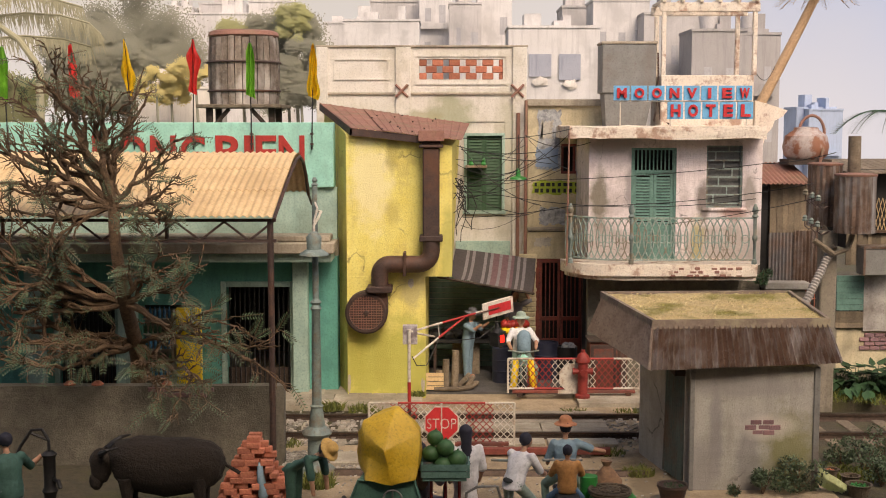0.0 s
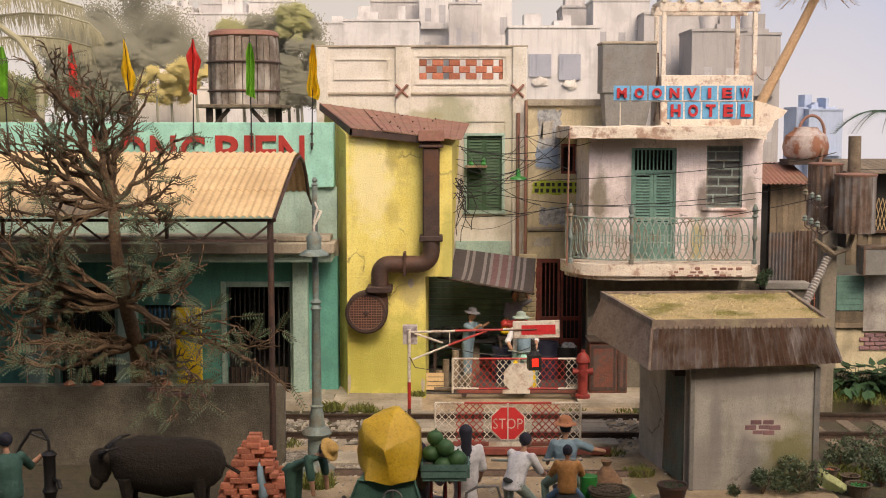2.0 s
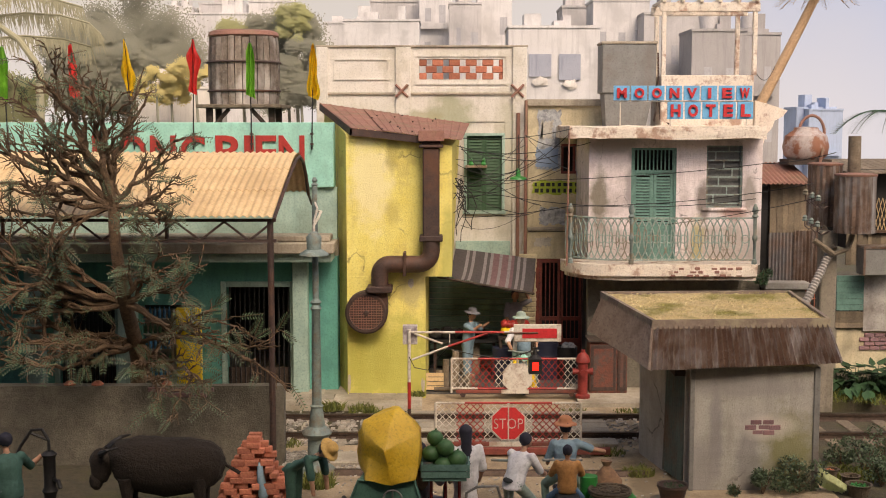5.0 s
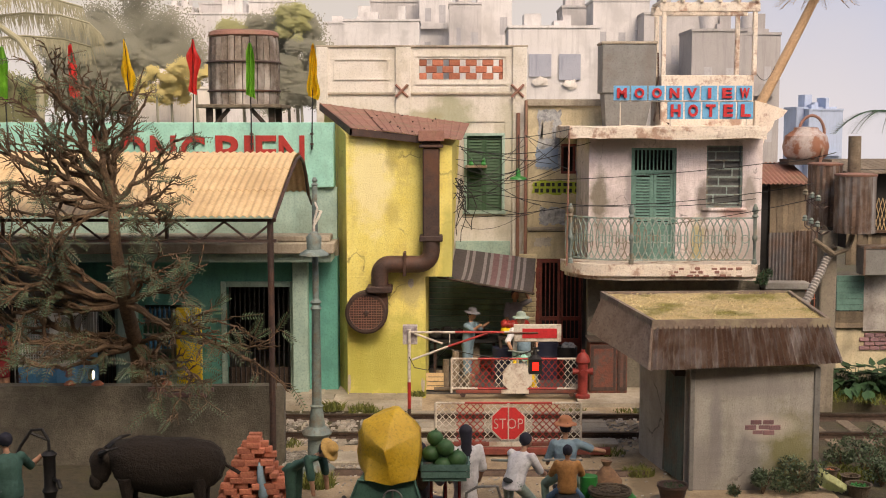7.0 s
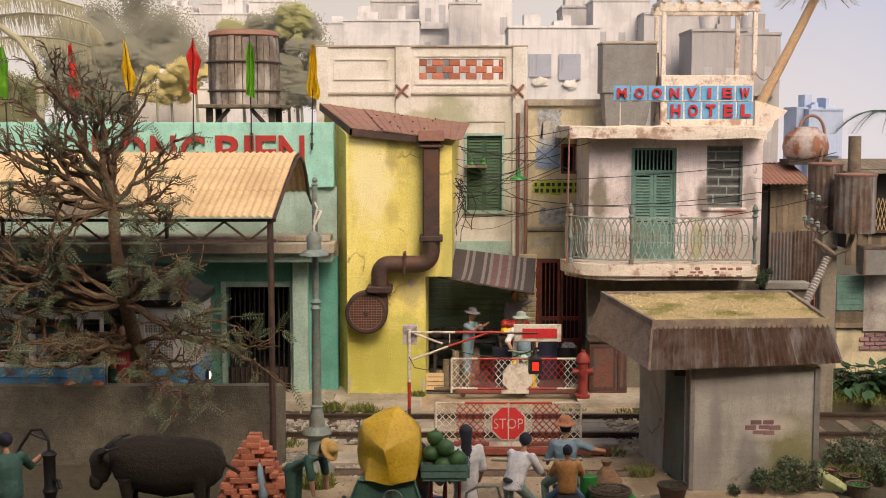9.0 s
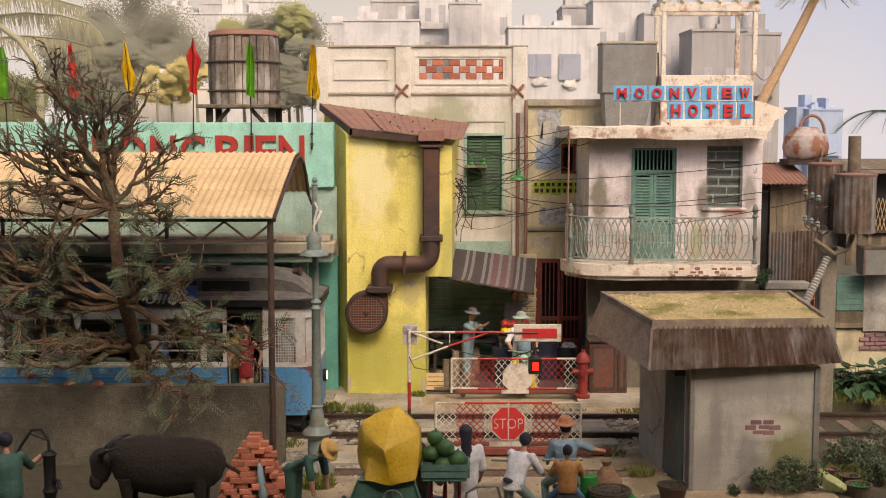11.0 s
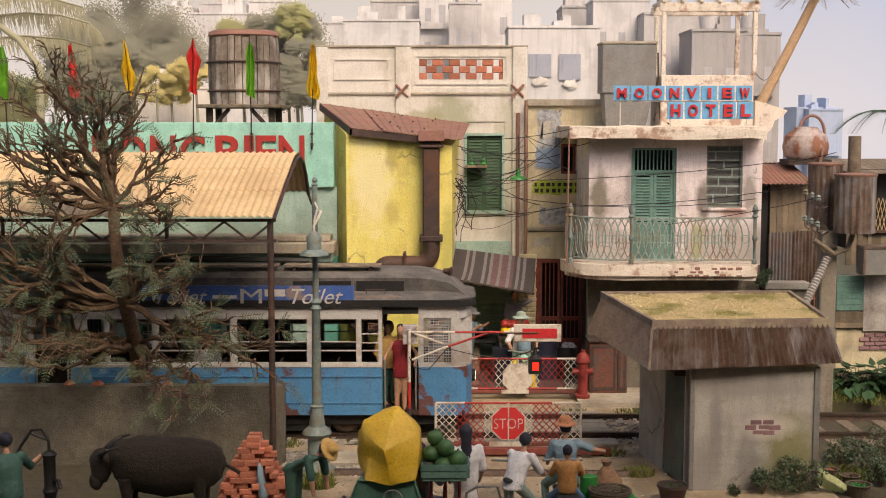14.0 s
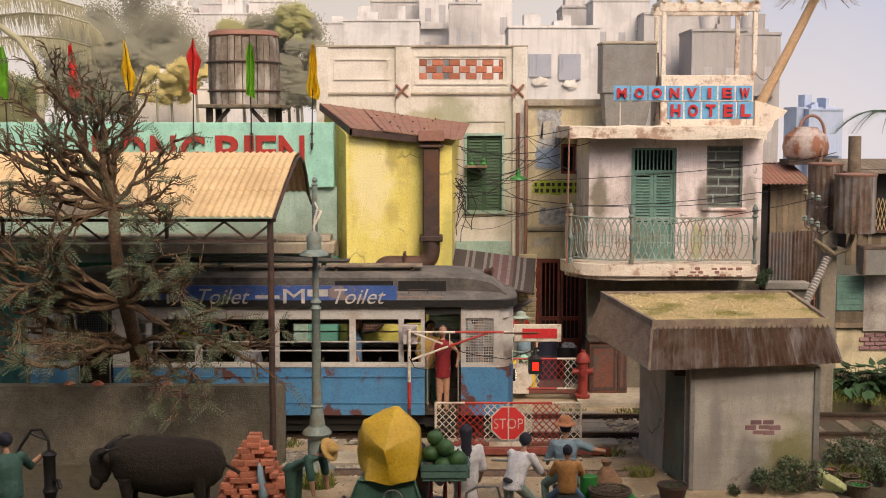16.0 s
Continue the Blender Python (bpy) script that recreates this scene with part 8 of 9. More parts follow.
    tube(bm, [(a - 0.3, yy - 0.2, 0.12), (a + 0.25, yy - 0.22, 0.12), (a + 0.55, yy - 0.05, 0.14), (a + 0.68, yy + 0.2, 0.18)], 0.05, 7)
    tube(bm, [(a - 0.3, yy + 0.25, 0.12), (a + 0.4, yy + 0.25, 0.13), (a + 0.68, yy + 0.2, 0.18)], 0.05, 7)
    part("runner", bm, "wood", t)
    for px, h in ((a - 0.05, 0.75), (a + 0.16, 0.95), (a - 0.2, 0.5)):
        part("post", rod(bmesh.new(), (px, yy, 0.12), (px + 0.02, yy, h), 0.085, 0.075, 9), "wood", t)
    for k in range(5):
        part("billet", rod(bmesh.new(), (a + 0.28 + 0.06 * k, yy - 0.1, 0.2 + 0.06 * (k % 3)), (a + 0.38 + 0.05 * k, yy + 0.25, 0.24 + 0.06 * (k % 3)), 0.05, seg=7), "wood", t)
    for k in range(4):
        x0 = -0.405
        part("crate_board", B((x0, x0 + 0.42, 27.35, 27.38, 0.1 + k * 0.1, 0.18 + k * 0.1)), "canopy", thing("crate", "small orange wooden crate board", "crate", x0, 27.35, 0.06) if k == 0 else bpy.data.objects["crate"])
    # hydrant
    x, yy = 3.03, 26.55
    t = thing("fire_hydrant", "red cast iron fire hydrant on the pavement", "hydrant", x, yy, 0.1)
    bm = bmesh.new()
    lathe(bm, [(0.16, 0), (0.16, 0.06), (0.11, 0.09), (0.11, 0.75), (0.15, 0.79), (0.15, 0.84), (0.12, 0.93), (0.05, 1.0), (0.05, 1.05)], (x, yy, 0.1), seg=16)
    part("body", bm, "hydrant", t, smooth=True)
    for d in ((1, 0, 0), (0, -1, 0), (-1, 0, 0)):
        bm = bmesh.new()
        lathe(bm, [(0.06, 0.08), (0.06, 0.17), (0.075, 0.17), (0.075, 0.22)], (x, yy, 0.68), d, 10)
        part("outlet", bm, "hydrant", t)
    # red-brown cabinet
    a, b, yy = 3.227, 4.061, 27.0
    t = thing("switch_cabinet", "rusty red-brown wooden cabinet with two doors", "cabinet", (a + b) / 2, yy, 0.1)
    part("body", B((a, b, yy, yy + 0.5, 0.1, 1.25), bevel=0.01), "oldred", t)
    m = a + (b - a) * 0.72
    for q, w in ((a + 0.03, m - 0.02), (m + 0.02, b - 0.03)):
        dr = part("door", B((q, w, yy - 0.025, yy, 0.16, 1.18), bevel=0.006), "iron", t)
        part("panel", B((q + 0.06, w - 0.06, yy - 0.03, yy - 0.02, 0.24, 1.1)), "oldred", dr)
    part("top", B((a - 0.04, b + 0.04, yy - 0.06, yy + 0.54, 1.25, 1.3)), "darkwood", t)


alley_things()


# old guard rail let into the street before the crossing
bm = bmesh.new()
prism(bm, [(-2.75, 20.97 + a, b) for a, b in ((-0.09, 0.0), (0.09, 0.0), (0.05, 0.09), (-0.05, 0.09))], (6.3, -0.12, 0))
tagged(part("guard_rail", bm, "rail"), "dark rusty guard rail let into the street", "rail", "", "structure")
rg = random.Random(31)
bm = bmesh.new()
for k in range(1500):
    p = Vector((rg.uniform(-2.9, -0.95), rg.uniform(21.15, 23.2), 0))
    if noise.noise(p * 1.3) < -0.12:
        continue
    q = rg.uniform(0.02, 0.055)
    vs = [bm.verts.new(p + Vector((math.cos(a) * q * rg.uniform(0.7, 1.2), math.sin(a) * q * rg.uniform(0.7, 1.2), h))) for h in (-0.01, q * 0.8) for a in (0.3, 2.1, 4.0)]
    for f in ((0, 2, 1), (3, 4, 5), (0, 1, 4, 3), (1, 2, 5, 4), (2, 0, 3, 5)):
        bm.faces.new([vs[j] for j in f])
tagged(part("ballast", bm, "ballast"), "crushed stone beside the track", "gravel", "", "stuff")
for x0, x1, ya, yb in ((-2.02, -1.45, 21.45, 22.15), (-2.75, -2.3, 21.3, 21.45), (-1.3, -0.98, 21.5, 22.2)):
    tagged(part("stone_slab", B((x0, x1, ya, yb, -0.02, 0.09), bevel=0.03), "slab"), "grey stone slab lying in the ballast", "slab", "slabs in the ballast")


# fixed guide beam of the near gate
gb = thing("guide_beam", "dark red timber guide beam beside the rails", "beam", 1.294, 22.1, 0)
part("beam", B((-0.965, 3.04, 22.05, 22.2, 0.04, 0.16), bevel=0.012), "redwood", gb)
for k in range(4):
    xx = -0.657 + k * 1.05
    part("foot", B((xx, xx + 0.18, 22.0, 22.25, 0, 0.05)), "darkwood", gb)


# ---------- shacks beside the hotel ----------
M["plank"] = surf("grey_plank", (0.29, 0.225, 0.15), (0.18, 0.14, 0.095), 0.9, 5.0, 0.6, stain=(0.08, 0.06, 0.045), amount=0.5, streak=0.6, vary=0.3)
M["pole_stone"] = surf("pole_concrete", (0.30, 0.26, 0.20), (0.21, 0.18, 0.14), 0.9, 4.0, 0.5, stain=(0.12, 0.10, 0.07), amount=0.6, streak=0.6)
M["zinc"] = surf("zinc_sheet", (0.24, 0.23, 0.22), (0.16, 0.15, 0.15), 0.6, 4.0, 0.3, metal=0.3, stain=(0.22, 0.11, 0.06), amount=0.6, streak=0.5)
M["whitewash"] = surf("whitewash", (0.47, 0.44, 0.40), (0.35, 0.325, 0.30), 0.9, 3.0, 0.5, stain=(0.13, 0.10, 0.08), amount=0.6, streak=0.5)


def plank_wall(parent, x0, x1, y, z0, z1, w=0.13, mat="plank", name="plank"):
    x = x0
    while x < x1 - 0.02:
        k = min(w * random.uniform(0.8, 1.2), x1 - x)
        part(name, B((x + 0.004, x + k - 0.004, y + random.uniform(-0.012, 0.012), y + 0.04, z0 + random.uniform(-0.03, 0.03), z1 + random.uniform(-0.03, 0.02))), mat, parent)
        x += k


def zinc(parent, p, u, v, waves, mat="zinc", name="sheet"):
    bm = bmesh.new()
    sheet(bm, p, u, v, waves * 6, 1, wave=0.016, waves=waves, thick=0.012)
    part(name, bm, mat, parent)


def shacks():
    y = 28.4
    a, b = 7.485, 8.65
    t = thing("shack", "leaning shack of grey planks and rusty corrugated sheets", "shack", (a + b) / 2, y, 0, "shacks")
    part("core", B((a + 0.02, b - 0.02, y + 0.06, y + 2.2, 0.1, 4.664)), "darkwood", t)
    plank_wall(t, a, 8.495, y, 3.46, 4.664)
    zinc(t, (a - 0.02, y - 0.03, 2.389), (8.042 - a, 0, 0), (0, 0, 3.538 - 2.389), 7)
    zinc(t, (8.029, y - 0.05, 2.362), (8.598 - 8.029, 0, 0), (0, 0, 3.59 - 2.362), 7, "rust")
    plank_wall(t, 8.495, b, y + 0.02, 2.389, 3.694, 0.1, "wood")
    zinc(t, (7.098, 28.0, 4.671), (8.349 - 7.098, 0, 0), (0, 1.9, 5.096 - 4.671), 12, "rustroof", "roof_sheet")
    part("corner_log", B((a - 0.25, a - 0.04, y + 0.05, y + 0.25, 0.1, 4.6)), "black", t)
    part("side_shutter", B((a - 0.25, a - 0.05, y + 0.3, y + 0.34, 1.5, 4.6)), "black", t)
    # lower storey of mixed boards
    y = 28.0
    t = thing("lower_shack", "low wall of concrete, teal boards and whitewash with a barred opening", "shack", 8.814, y, 0, "shacks")
    part("concrete_beam", B((7.286, 8.313, y - 0.1, y + 0.35, 2.284, 2.44), bevel=0.015), "concrete", t)
    # near-black sheet stands for shade behind the barred opening
    part("back_panel", B((7.301, 10.489, y + 0.4, y + 0.45, 0.1, 2.44)), "dark", t)
    part("lower_wall", B((7.301, 8.227, y, y + 0.3, 0.1, 2.284 - 0.003)), "pole_stone", t)
    for k in range(5):
        x = 8.271 + k * 0.1
        part("bar", rod(bmesh.new(), (x, y + 0.1, 1.714), (x, y + 0.1, 2.336), 0.012, seg=6), "brick", t)
    part("bar_rail", B((8.219, 8.733, y + 0.09, y + 0.11, 2.051 - 0.01, 2.051 + 0.01)), "brick", t)
    part("sill_wall", B((8.227, 8.972, y, y + 0.3, 0.1, 1.714)), "pole_stone", t)
    for k in range(6):
        z0, z1 = 1.792, 2.595
        h = (z1 - z0) / 6
        part("teal_board", B((8.947, 9.576, y + random.uniform(-0.015, 0.01), y + 0.05, z0 + k * h + 0.006, z0 + (k + 1) * h - 0.004)), "tealwood", t, "teal painted board")
    for k in range(3):
        z0 = 1.402 + k * 0.125
        part("grey_board", B((8.925, 9.555, y - 0.04, y + 0.02, z0, z0 + 0.12)), "plank", t)
    part("whitewashed_wall", B((9.559, 10.741, y - 0.02, y + 0.3, 1.324, 2.827)), "whitewash", t, "stained whitewashed wall")
    part("plinth", B((8.941, 10.771, y + 0.05, y + 0.3, 0.1, 1.376)), "ochre", t)
    for r in range(4):
        for k in range(7):
            x0 = 9.508 + k * 0.235 + (0.11 if r % 2 else 0)
            z0 = 0.88 + r * 0.1
            part("brick", B((x0, x0 + 0.22, y + 0.01, y + 0.12, z0, z0 + 0.088), bevel=0.01), "purple_brick", t)
    # upper shack at the edge
    y = 28.6
    a = 9.316
    t = thing("upper_shack", "dark timber shack with barred window under a plank roof", "shack", a + 1, y, 2.827, "shacks")
    # near-black core, the shade inside put into its colour
    part("core", B((a, a + 3, y + 0.06, y + 2, 3.153, 4.98)), "dark", t)
    plank_wall(t, a, a + 2.5, y, 2.759, 3.481, 0.12)
    part("window_sill", B((9.707, 10.646, y - 0.12, y, 3.52, 3.586)), "rust", t)
    bm = bmesh.new()
    for k in range(8):
        x = 9.745 + k * 0.09
        rod(bm, (x, y - 0.06, 3.573), (x + 0.18, y - 0.06, 4.33), 0.008, seg=4)
        rod(bm, (x + 0.18, y - 0.07, 3.573), (x, y - 0.07, 4.33), 0.008, seg=4)
    part("window_mesh", bm, "canopy", t)
    p0 = Vector((9.169, 28.2, 4.892))
    for k in range(12):
        bm = bmesh.new()
        prism(bm, [p0 + Vector((k * 0.2, 0, 0)), p0 + Vector((k * 0.2 + 0.185, 0, 0)), p0 + Vector((k * 0.2 + 0.1, 2.3, 0.25)), p0 + Vector((k * 0.2 - 0.085, 2.3, 0.25))], (0, 0, 0.03))
        part("roof_plank", bm, "wood", t)
    # rusty box on the wall
    a = 9.363
    t = thing("wall_box", "rusty grey metal box with moss on top", "box", a + 0.35, 27.5, 2.656)
    part("body", B((a, a + 0.75, 27.5, 28.0, 2.656, 3.253), bevel=0.015), "greymetal", t)
    part("edge", B((a - 0.01, a + 0.04, 27.48, 27.52, 2.656, 3.253), (a - 0.01, a + 0.76, 27.48, 28.0, 3.253, 3.303)), "rust", t)
    # kettle-shaped tank on the roof
    x, y, z0 = 8.521, 29.3, 5.193
    t = thing("kettle_tank", "rust-streaked white kettle-shaped tank with hoop handle", "tank", x, y, z0)
    bm = bmesh.new()
    lathe(bm, [(0.40, 0), (0.50, 0.1), (0.54, 0.3), (0.48, 0.55), (0.3, 0.68), (0.28, 0.74), (0.1, 0.76)], (x, y, z0), seg=18)
    part("body", bm, surf("rusty_enamel", (0.52, 0.45, 0.42), (0.40, 0.33, 0.30), 0.6, 4.0, 0.3, stain=(0.26, 0.10, 0.05), amount=0.95, streak=0.7, big=2.2, edge=(0.48, 0.56)), t, smooth=True)
    bm = bmesh.new()
    tube(bm, [(x + 0.1 + 0.3 * math.cos(radians(k)), y - 0.1, z0 + 0.6 + 0.42 * math.sin(radians(k))) for k in range(0, 181, 15)], 0.035, 7)
    tube(bm, [(x + 0.4, y - 0.1, z0 + 0.62), (x + 0.25, y - 0.5, z0 + 0.2), (x + 0.2, y - 0.5, z0 - 0.05)], 0.035, 7)
    part("handle", bm, "rustroof", t, "bent rusty pipe handle")
    part("stand", B((x - 0.5, x + 0.5, y - 0.4, y + 0.4, z0 - 0.12, z0)), "darkwood", t)
    # utility pole with two ribbed drums
    px, py = 7.954, 25.6
    t = thing("utility_pole", "weathered concrete utility pole with two ribbed drums", "pole", px, py, 0)
    part("shaft", B((px - 0.17, px + 0.17, py - 0.15, py + 0.15, 0, 3.821), bevel=0.03), "pole_stone", t)
    for cx, cy, r, za, zb in ((8.394, 25.3, 0.40, 3.806, 4.96), (8.016, 26.1, 0.34, 3.888, 5.155)):
        bm = bmesh.new()
        n = 72
        rings = []
        for z in (za, zb):
            rings.append([(cx + (r + 0.012 * math.sin(k * math.pi / 2)) * math.cos(2 * math.pi * k / n), cy + (r + 0.012 * math.sin(k * math.pi / 2)) * math.sin(2 * math.pi * k / n), z) for k in range(n)])
        sweep(bm, rings)
        dr = part("ribbed_drum", bm, "rust", t, "brown ribbed metal drum")
        bm = bmesh.new()
        lathe(bm, [(r + 0.02, 0), (r + 0.03, 0.04), (r - 0.1, 0.06), (0.02, 0.06)], (cx, cy, zb), seg=20)
        part("lid", bm, "rustroof", dr)
    bm = bmesh.new()
    rod(bm, (8.511, 25.75, 3.905), (8.5, 25.75, 5.768), 0.14, 0.13, 12)
    part("top_log", bm, "wood", t, "round timber pole top", True)
    bm = bmesh.new()
    tube(bm, [(7.578, 25.3, 3.656), (7.989, 25.3, 3.365), (8.277, 25.3, 3.458), (8.379, 25.3, 3.806)], 0.06, 7)
    tube(bm, [(7.912, 25.9, 3.979), (8.052, 25.4, 3.472)], 0.05, 7)
    part("bracket", bm, "wood", t)
    p, q = Vector((7.932, 25.4, 3.342)), Vector((7.293, 25.0, 2.266))
    bm = bmesh.new()
    n = 40
    tube(bm, [p.lerp(q, k / n) for k in range(n + 1)], [0.075 + 0.02 * (k % 2) for k in range(n + 1)], 8)
    part("coiled_strut", bm, "whitewash", t, "pale rope-wound strut")
    for k in range(6):
        bm = bmesh.new()
        c = Vector((7.4 + 0.13 * (k % 3), 25.35, 4.575 - 0.35 * (k // 3) - 0.06 * k))
        lathe(bm, [(0.05, 0), (0.06, 0.03), (0.04, 0.05), (0.055, 0.08), (0.02, 0.12)], c, seg=9)
        part("insulator", bm, "verdigris", t, "mossy green insulator")
        bm = bmesh.new()
        tube(bm, [c, c + Vector((0, 0, -0.1)), c + Vector((0.08, 0, -0.17)), c + Vector((0.2, 0.05, -0.12)), c + Vector((0.35, 0.2, -0.1))], 0.014, 5)
        part("hook", bm, "iron", t)


shacks()


# ---------- plants ----------
def broad_plant(x, y, z, n, size, label):
    t = thing("broad_leaf_plant", label, "plant", x, y, z, "broad-leaved plants")
    bm = bmesh.new()
    bs = bmesh.new()
    for k in range(n):
        an, el = random.uniform(0, 6.28), random.uniform(15, 80)
        L = size * random.uniform(0.6, 1.1)
        d = Vector((math.cos(an) * math.cos(radians(el)), math.sin(an) * math.cos(radians(el)), math.sin(radians(el))))
        base = Vector((x, y, z)) + Vector((random.uniform(-0.12, 0.12), random.uniform(-0.12, 0.12), 0))
        tip = base + d * L
        tube(bs, [base, base + d * L * 0.6, tip], [0.014, 0.01, 0.006], 5)
        side = d.cross(Vector((0, 0, 1)))
        side = side.normalized() if side.length > 0.1 else Vector((1, 0, 0))
        w, l = size * random.uniform(0.10, 0.17), size * random.uniform(0.5, 0.75)
        dn = (d + Vector((0, 0, -0.9))).normalized()
        mid, end = tip + dn * l * 0.5, tip + dn * l
        v = [bm.verts.new(q) for q in (tip, tip + dn * l * 0.25 + side * w, mid + side * w * 0.9, end, mid - side * w * 0.9, tip + dn * l * 0.25 - side * w, mid + Vector((0, 0, -0.03)))]
        for q in ((0, 1, 6), (1, 2, 6), (2, 3, 6), (3, 4, 6), (4, 5, 6), (5, 0, 6)):
            bm.faces.new([v[i] for i in q])
    part("stem", bs, "leafbig", t)
    part("foliage", bm, "leafbig", t, smooth=True)


bank = struct("embankment", B((4.4, 16, 25.65, 26.4, -0.05, 0.22), (5.2, 16, 26.4, 28.2, -0.05, 0.35)), "dirt", "earth embankment with boards", "bank")
for i in range(9):
    broad_plant(8.461 + i * 0.22, 26.1 + 0.5 * random.random(), 0.22, 26, 0.62, "green plant with broad drooping leaves")


def tuft(x, y, z, n, h, r, name="grass_tuft", mat="grass"):
    bm = bmesh.new()
    for k in range(n):
        a, q = random.uniform(0, 6.28), r * math.sqrt(random.random())
        p = Vector((x + q * math.cos(a), y + q * math.sin(a) * 0.7, z))
        d = Vector((random.gauss(0, 0.35), random.gauss(0, 0.35), 1)).normalized() * h * random.uniform(0.5, 1.1)
        s = Vector((random.uniform(-1, 1), random.uniform(-1, 1), 0)).normalized() * 0.011
        bm.faces.new([bm.verts.new(c) for c in (p - s, p + s, p + d * 0.6 + s * 0.7, p + d + Vector((d.x * 0.5, d.y * 0.5, -0.02)), p + d * 0.6 - s * 0.7)])
    tagged(part(name, bm, mat), "tufts of dry yellow-green grass", "grass", "", "stuff")


for x, y, z, n, h, r in ((-2.359, 25.6, 0.05, 260, 0.22, 0.3), (-1.707, 25.6, 0.05, 160, 0.18, 0.3), (-0.543, 26.7, 0.1, 120, 0.16, 0.16), (-2.108, 20.2, 0, 380, 0.28, 0.3),
                         (3.366, 20.9, 0, 300, 0.2, 0.28), (6.929, 20.8, 0, 500, 0.2, 0.8), (3.865, 25.6, 0, 80, 0.12, 0.3), (8.966, 25.9, 0.22, 500, 0.2, 0.9)):
    tuft(x, y, z, n, h, r)


def shrub(x, y, z, r, n, label, size=0.03, mat="leaf"):
    t = thing("shrub", label, "shrub", x, y, z)
    bm = bmesh.new()
    for k in range(7):
        tube(bm, [(x, y, z), (x + random.uniform(-r, r) * 0.7, y + random.uniform(-r, r) * 0.4, z + r * random.uniform(0.8, 1.5))], [0.012, 0.004], 5)
    part("stem", bm, "bark", t)
    bm = bmesh.new()
    for k in range(8):
        leaf_cloud(bm, (x + random.uniform(-r, r) * 0.7, y + random.uniform(-r, r) * 0.4, z + r * random.uniform(0.3, 1.3)), r * 0.45, n // 8, size)
    part("foliage", bm, mat, t)


shrub(5.221, 19.8, 0.0, 0.3, 900, "low dark green weeds against the kiosk")
shrub(5.788, 19.85, 0.0, 0.42, 1200, "low dark green weeds against the kiosk")
shrub(7.027, 27.3, 2.466, 0.26, 400, "small bright weed growing from the balcony end", 0.035, "leafbig")
shrub(4.738, 19.7, 0.0, 0.15, 300, "low dark green weeds against the kiosk")


def palm(x, y, zc, n, L, label, x2=None):
    t = thing("palm", label, "palm", x2 if x2 is not None else x, y, 0)
    bm = bmesh.new()
    b = Vector((x2 if x2 is not None else x, y, 0))
    c = Vector((x, y, zc))
    pts = [b.lerp(c, k / 12) + Vector((0.25 * math.sin(math.pi * k / 12), 0, 0)) for k in range(13)]
    tube(bm, pts, [0.19 - 0.006 * k for k in range(13)], 10)
    part("trunk", bm, "palmbark", t)
    for k in range(n):
        an = 2 * math.pi * k / n + 0.3
        d = Vector((math.cos(an), math.sin(an), 0))
        sp = [c + d * L * s + Vector((0, 0, L * (0.55 * s - 0.85 * s * s))) for s in [j / 12 for j in range(13)]]
        bm = bmesh.new()
        tube(bm, sp, [0.02 - 0.0013 * j for j in range(13)], 5)
        sd = d.cross(Vector((0, 0, 1)))
        for j in range(24):
            s = 0.12 + 0.86 * j / 23
            i = min(int(s * 12), 11)
            p = sp[i].lerp(sp[i + 1], s * 12 - i)
            w = 0.42 * math.sin(math.pi * min(1, 0.2 + 0.75 * (1 - s))) * L / 1.6
            for q in (-1, 1):
                e = p + sd * q * w + d * 0.22 + Vector((0, 0, -0.18 * w))
                bm.faces.new([bm.verts.new(v) for v in (p - d * 0.02, p + d * 0.02, e)])
        part("frond", bm, "leafbig" if label.startswith("green") else "palmbark", t)
    return t


palm(11.952, 33.0, 6.237, 11, 1.6, "green coconut palm behind the shacks")
palm(10.062, 34.0, 9.468, 9, 1.0, "leaning palm trunk with dry straw-coloured crown", 4.709)

t = thing("planter", "dark round clay planter with seedlings beside the kiosk door", "pot", 3.66, 19.35, 0)
bm = bmesh.new()
lathe(bm, [(0.17, 0), (0.23, 0.24), (0.25, 0.26), (0.25, 0.3), (0.22, 0.3), (0.21, 0.26), (0.02, 0.25)], (3.66, 19.35, 0), seg=20)
part("pot", bm, "iron", t, smooth=True)
bm = bmesh.new()
leaf_cloud(bm, (3.66, 19.35, 0.27), 0.17, 140, 0.022, 0.3)
part("seedlings", bm, "leafbig", t)["kind"] = "stuff"
# produce at the near edge
for px, py_, r, mt in ((6.755, 19.7, 0.2, "bright_green"), (6.779, 20.2, 0.15, "basket"), (6.576, 20.6, 0.13, "brick")):
    t = thing("produce_basket", "round woven basket filled with produce", "basket", px, py_, 0, "produce baskets")
    bm = bmesh.new()
    lathe(bm, [(r * 0.75, 0), (r, 0.18), (r + 0.02, 0.2), (r - 0.02, 0.2), (r - 0.04, 0.13), (0.02, 0.12)], (px, py_, 0), seg=18)
    part("weave", bm, "basket", t)
    bm = bmesh.new()
    leaf_cloud(bm, (px, py_, 0.15), r * 0.7, 160, 0.03, 0.35)
    part("produce", bm, mt, t)
t = thing("cabbage_leaf", "large pale green banana leaf lying on the ground", "leaf", 6.253, 19.8, 0)
bm = bmesh.new()
for k in range(5):
    p = Vector((6.113, 19.75 + 0.05 * k, 0.35 - 0.05 * k))
    u = Vector((0.42, -0.1 + 0.04 * k, -0.26))
    sheet(bm, p, u, (0.02, 0.03, 0.1), 8, 1, wave=0.02, waves=2, thick=0.006)
M["paleleaf"] = surf("pale_leaf", (0.62, 0.66, 0.34), (0.50, 0.56, 0.26), 0.6, 5.0, 0.2)
part("blade", bm, "paleleaf", t)


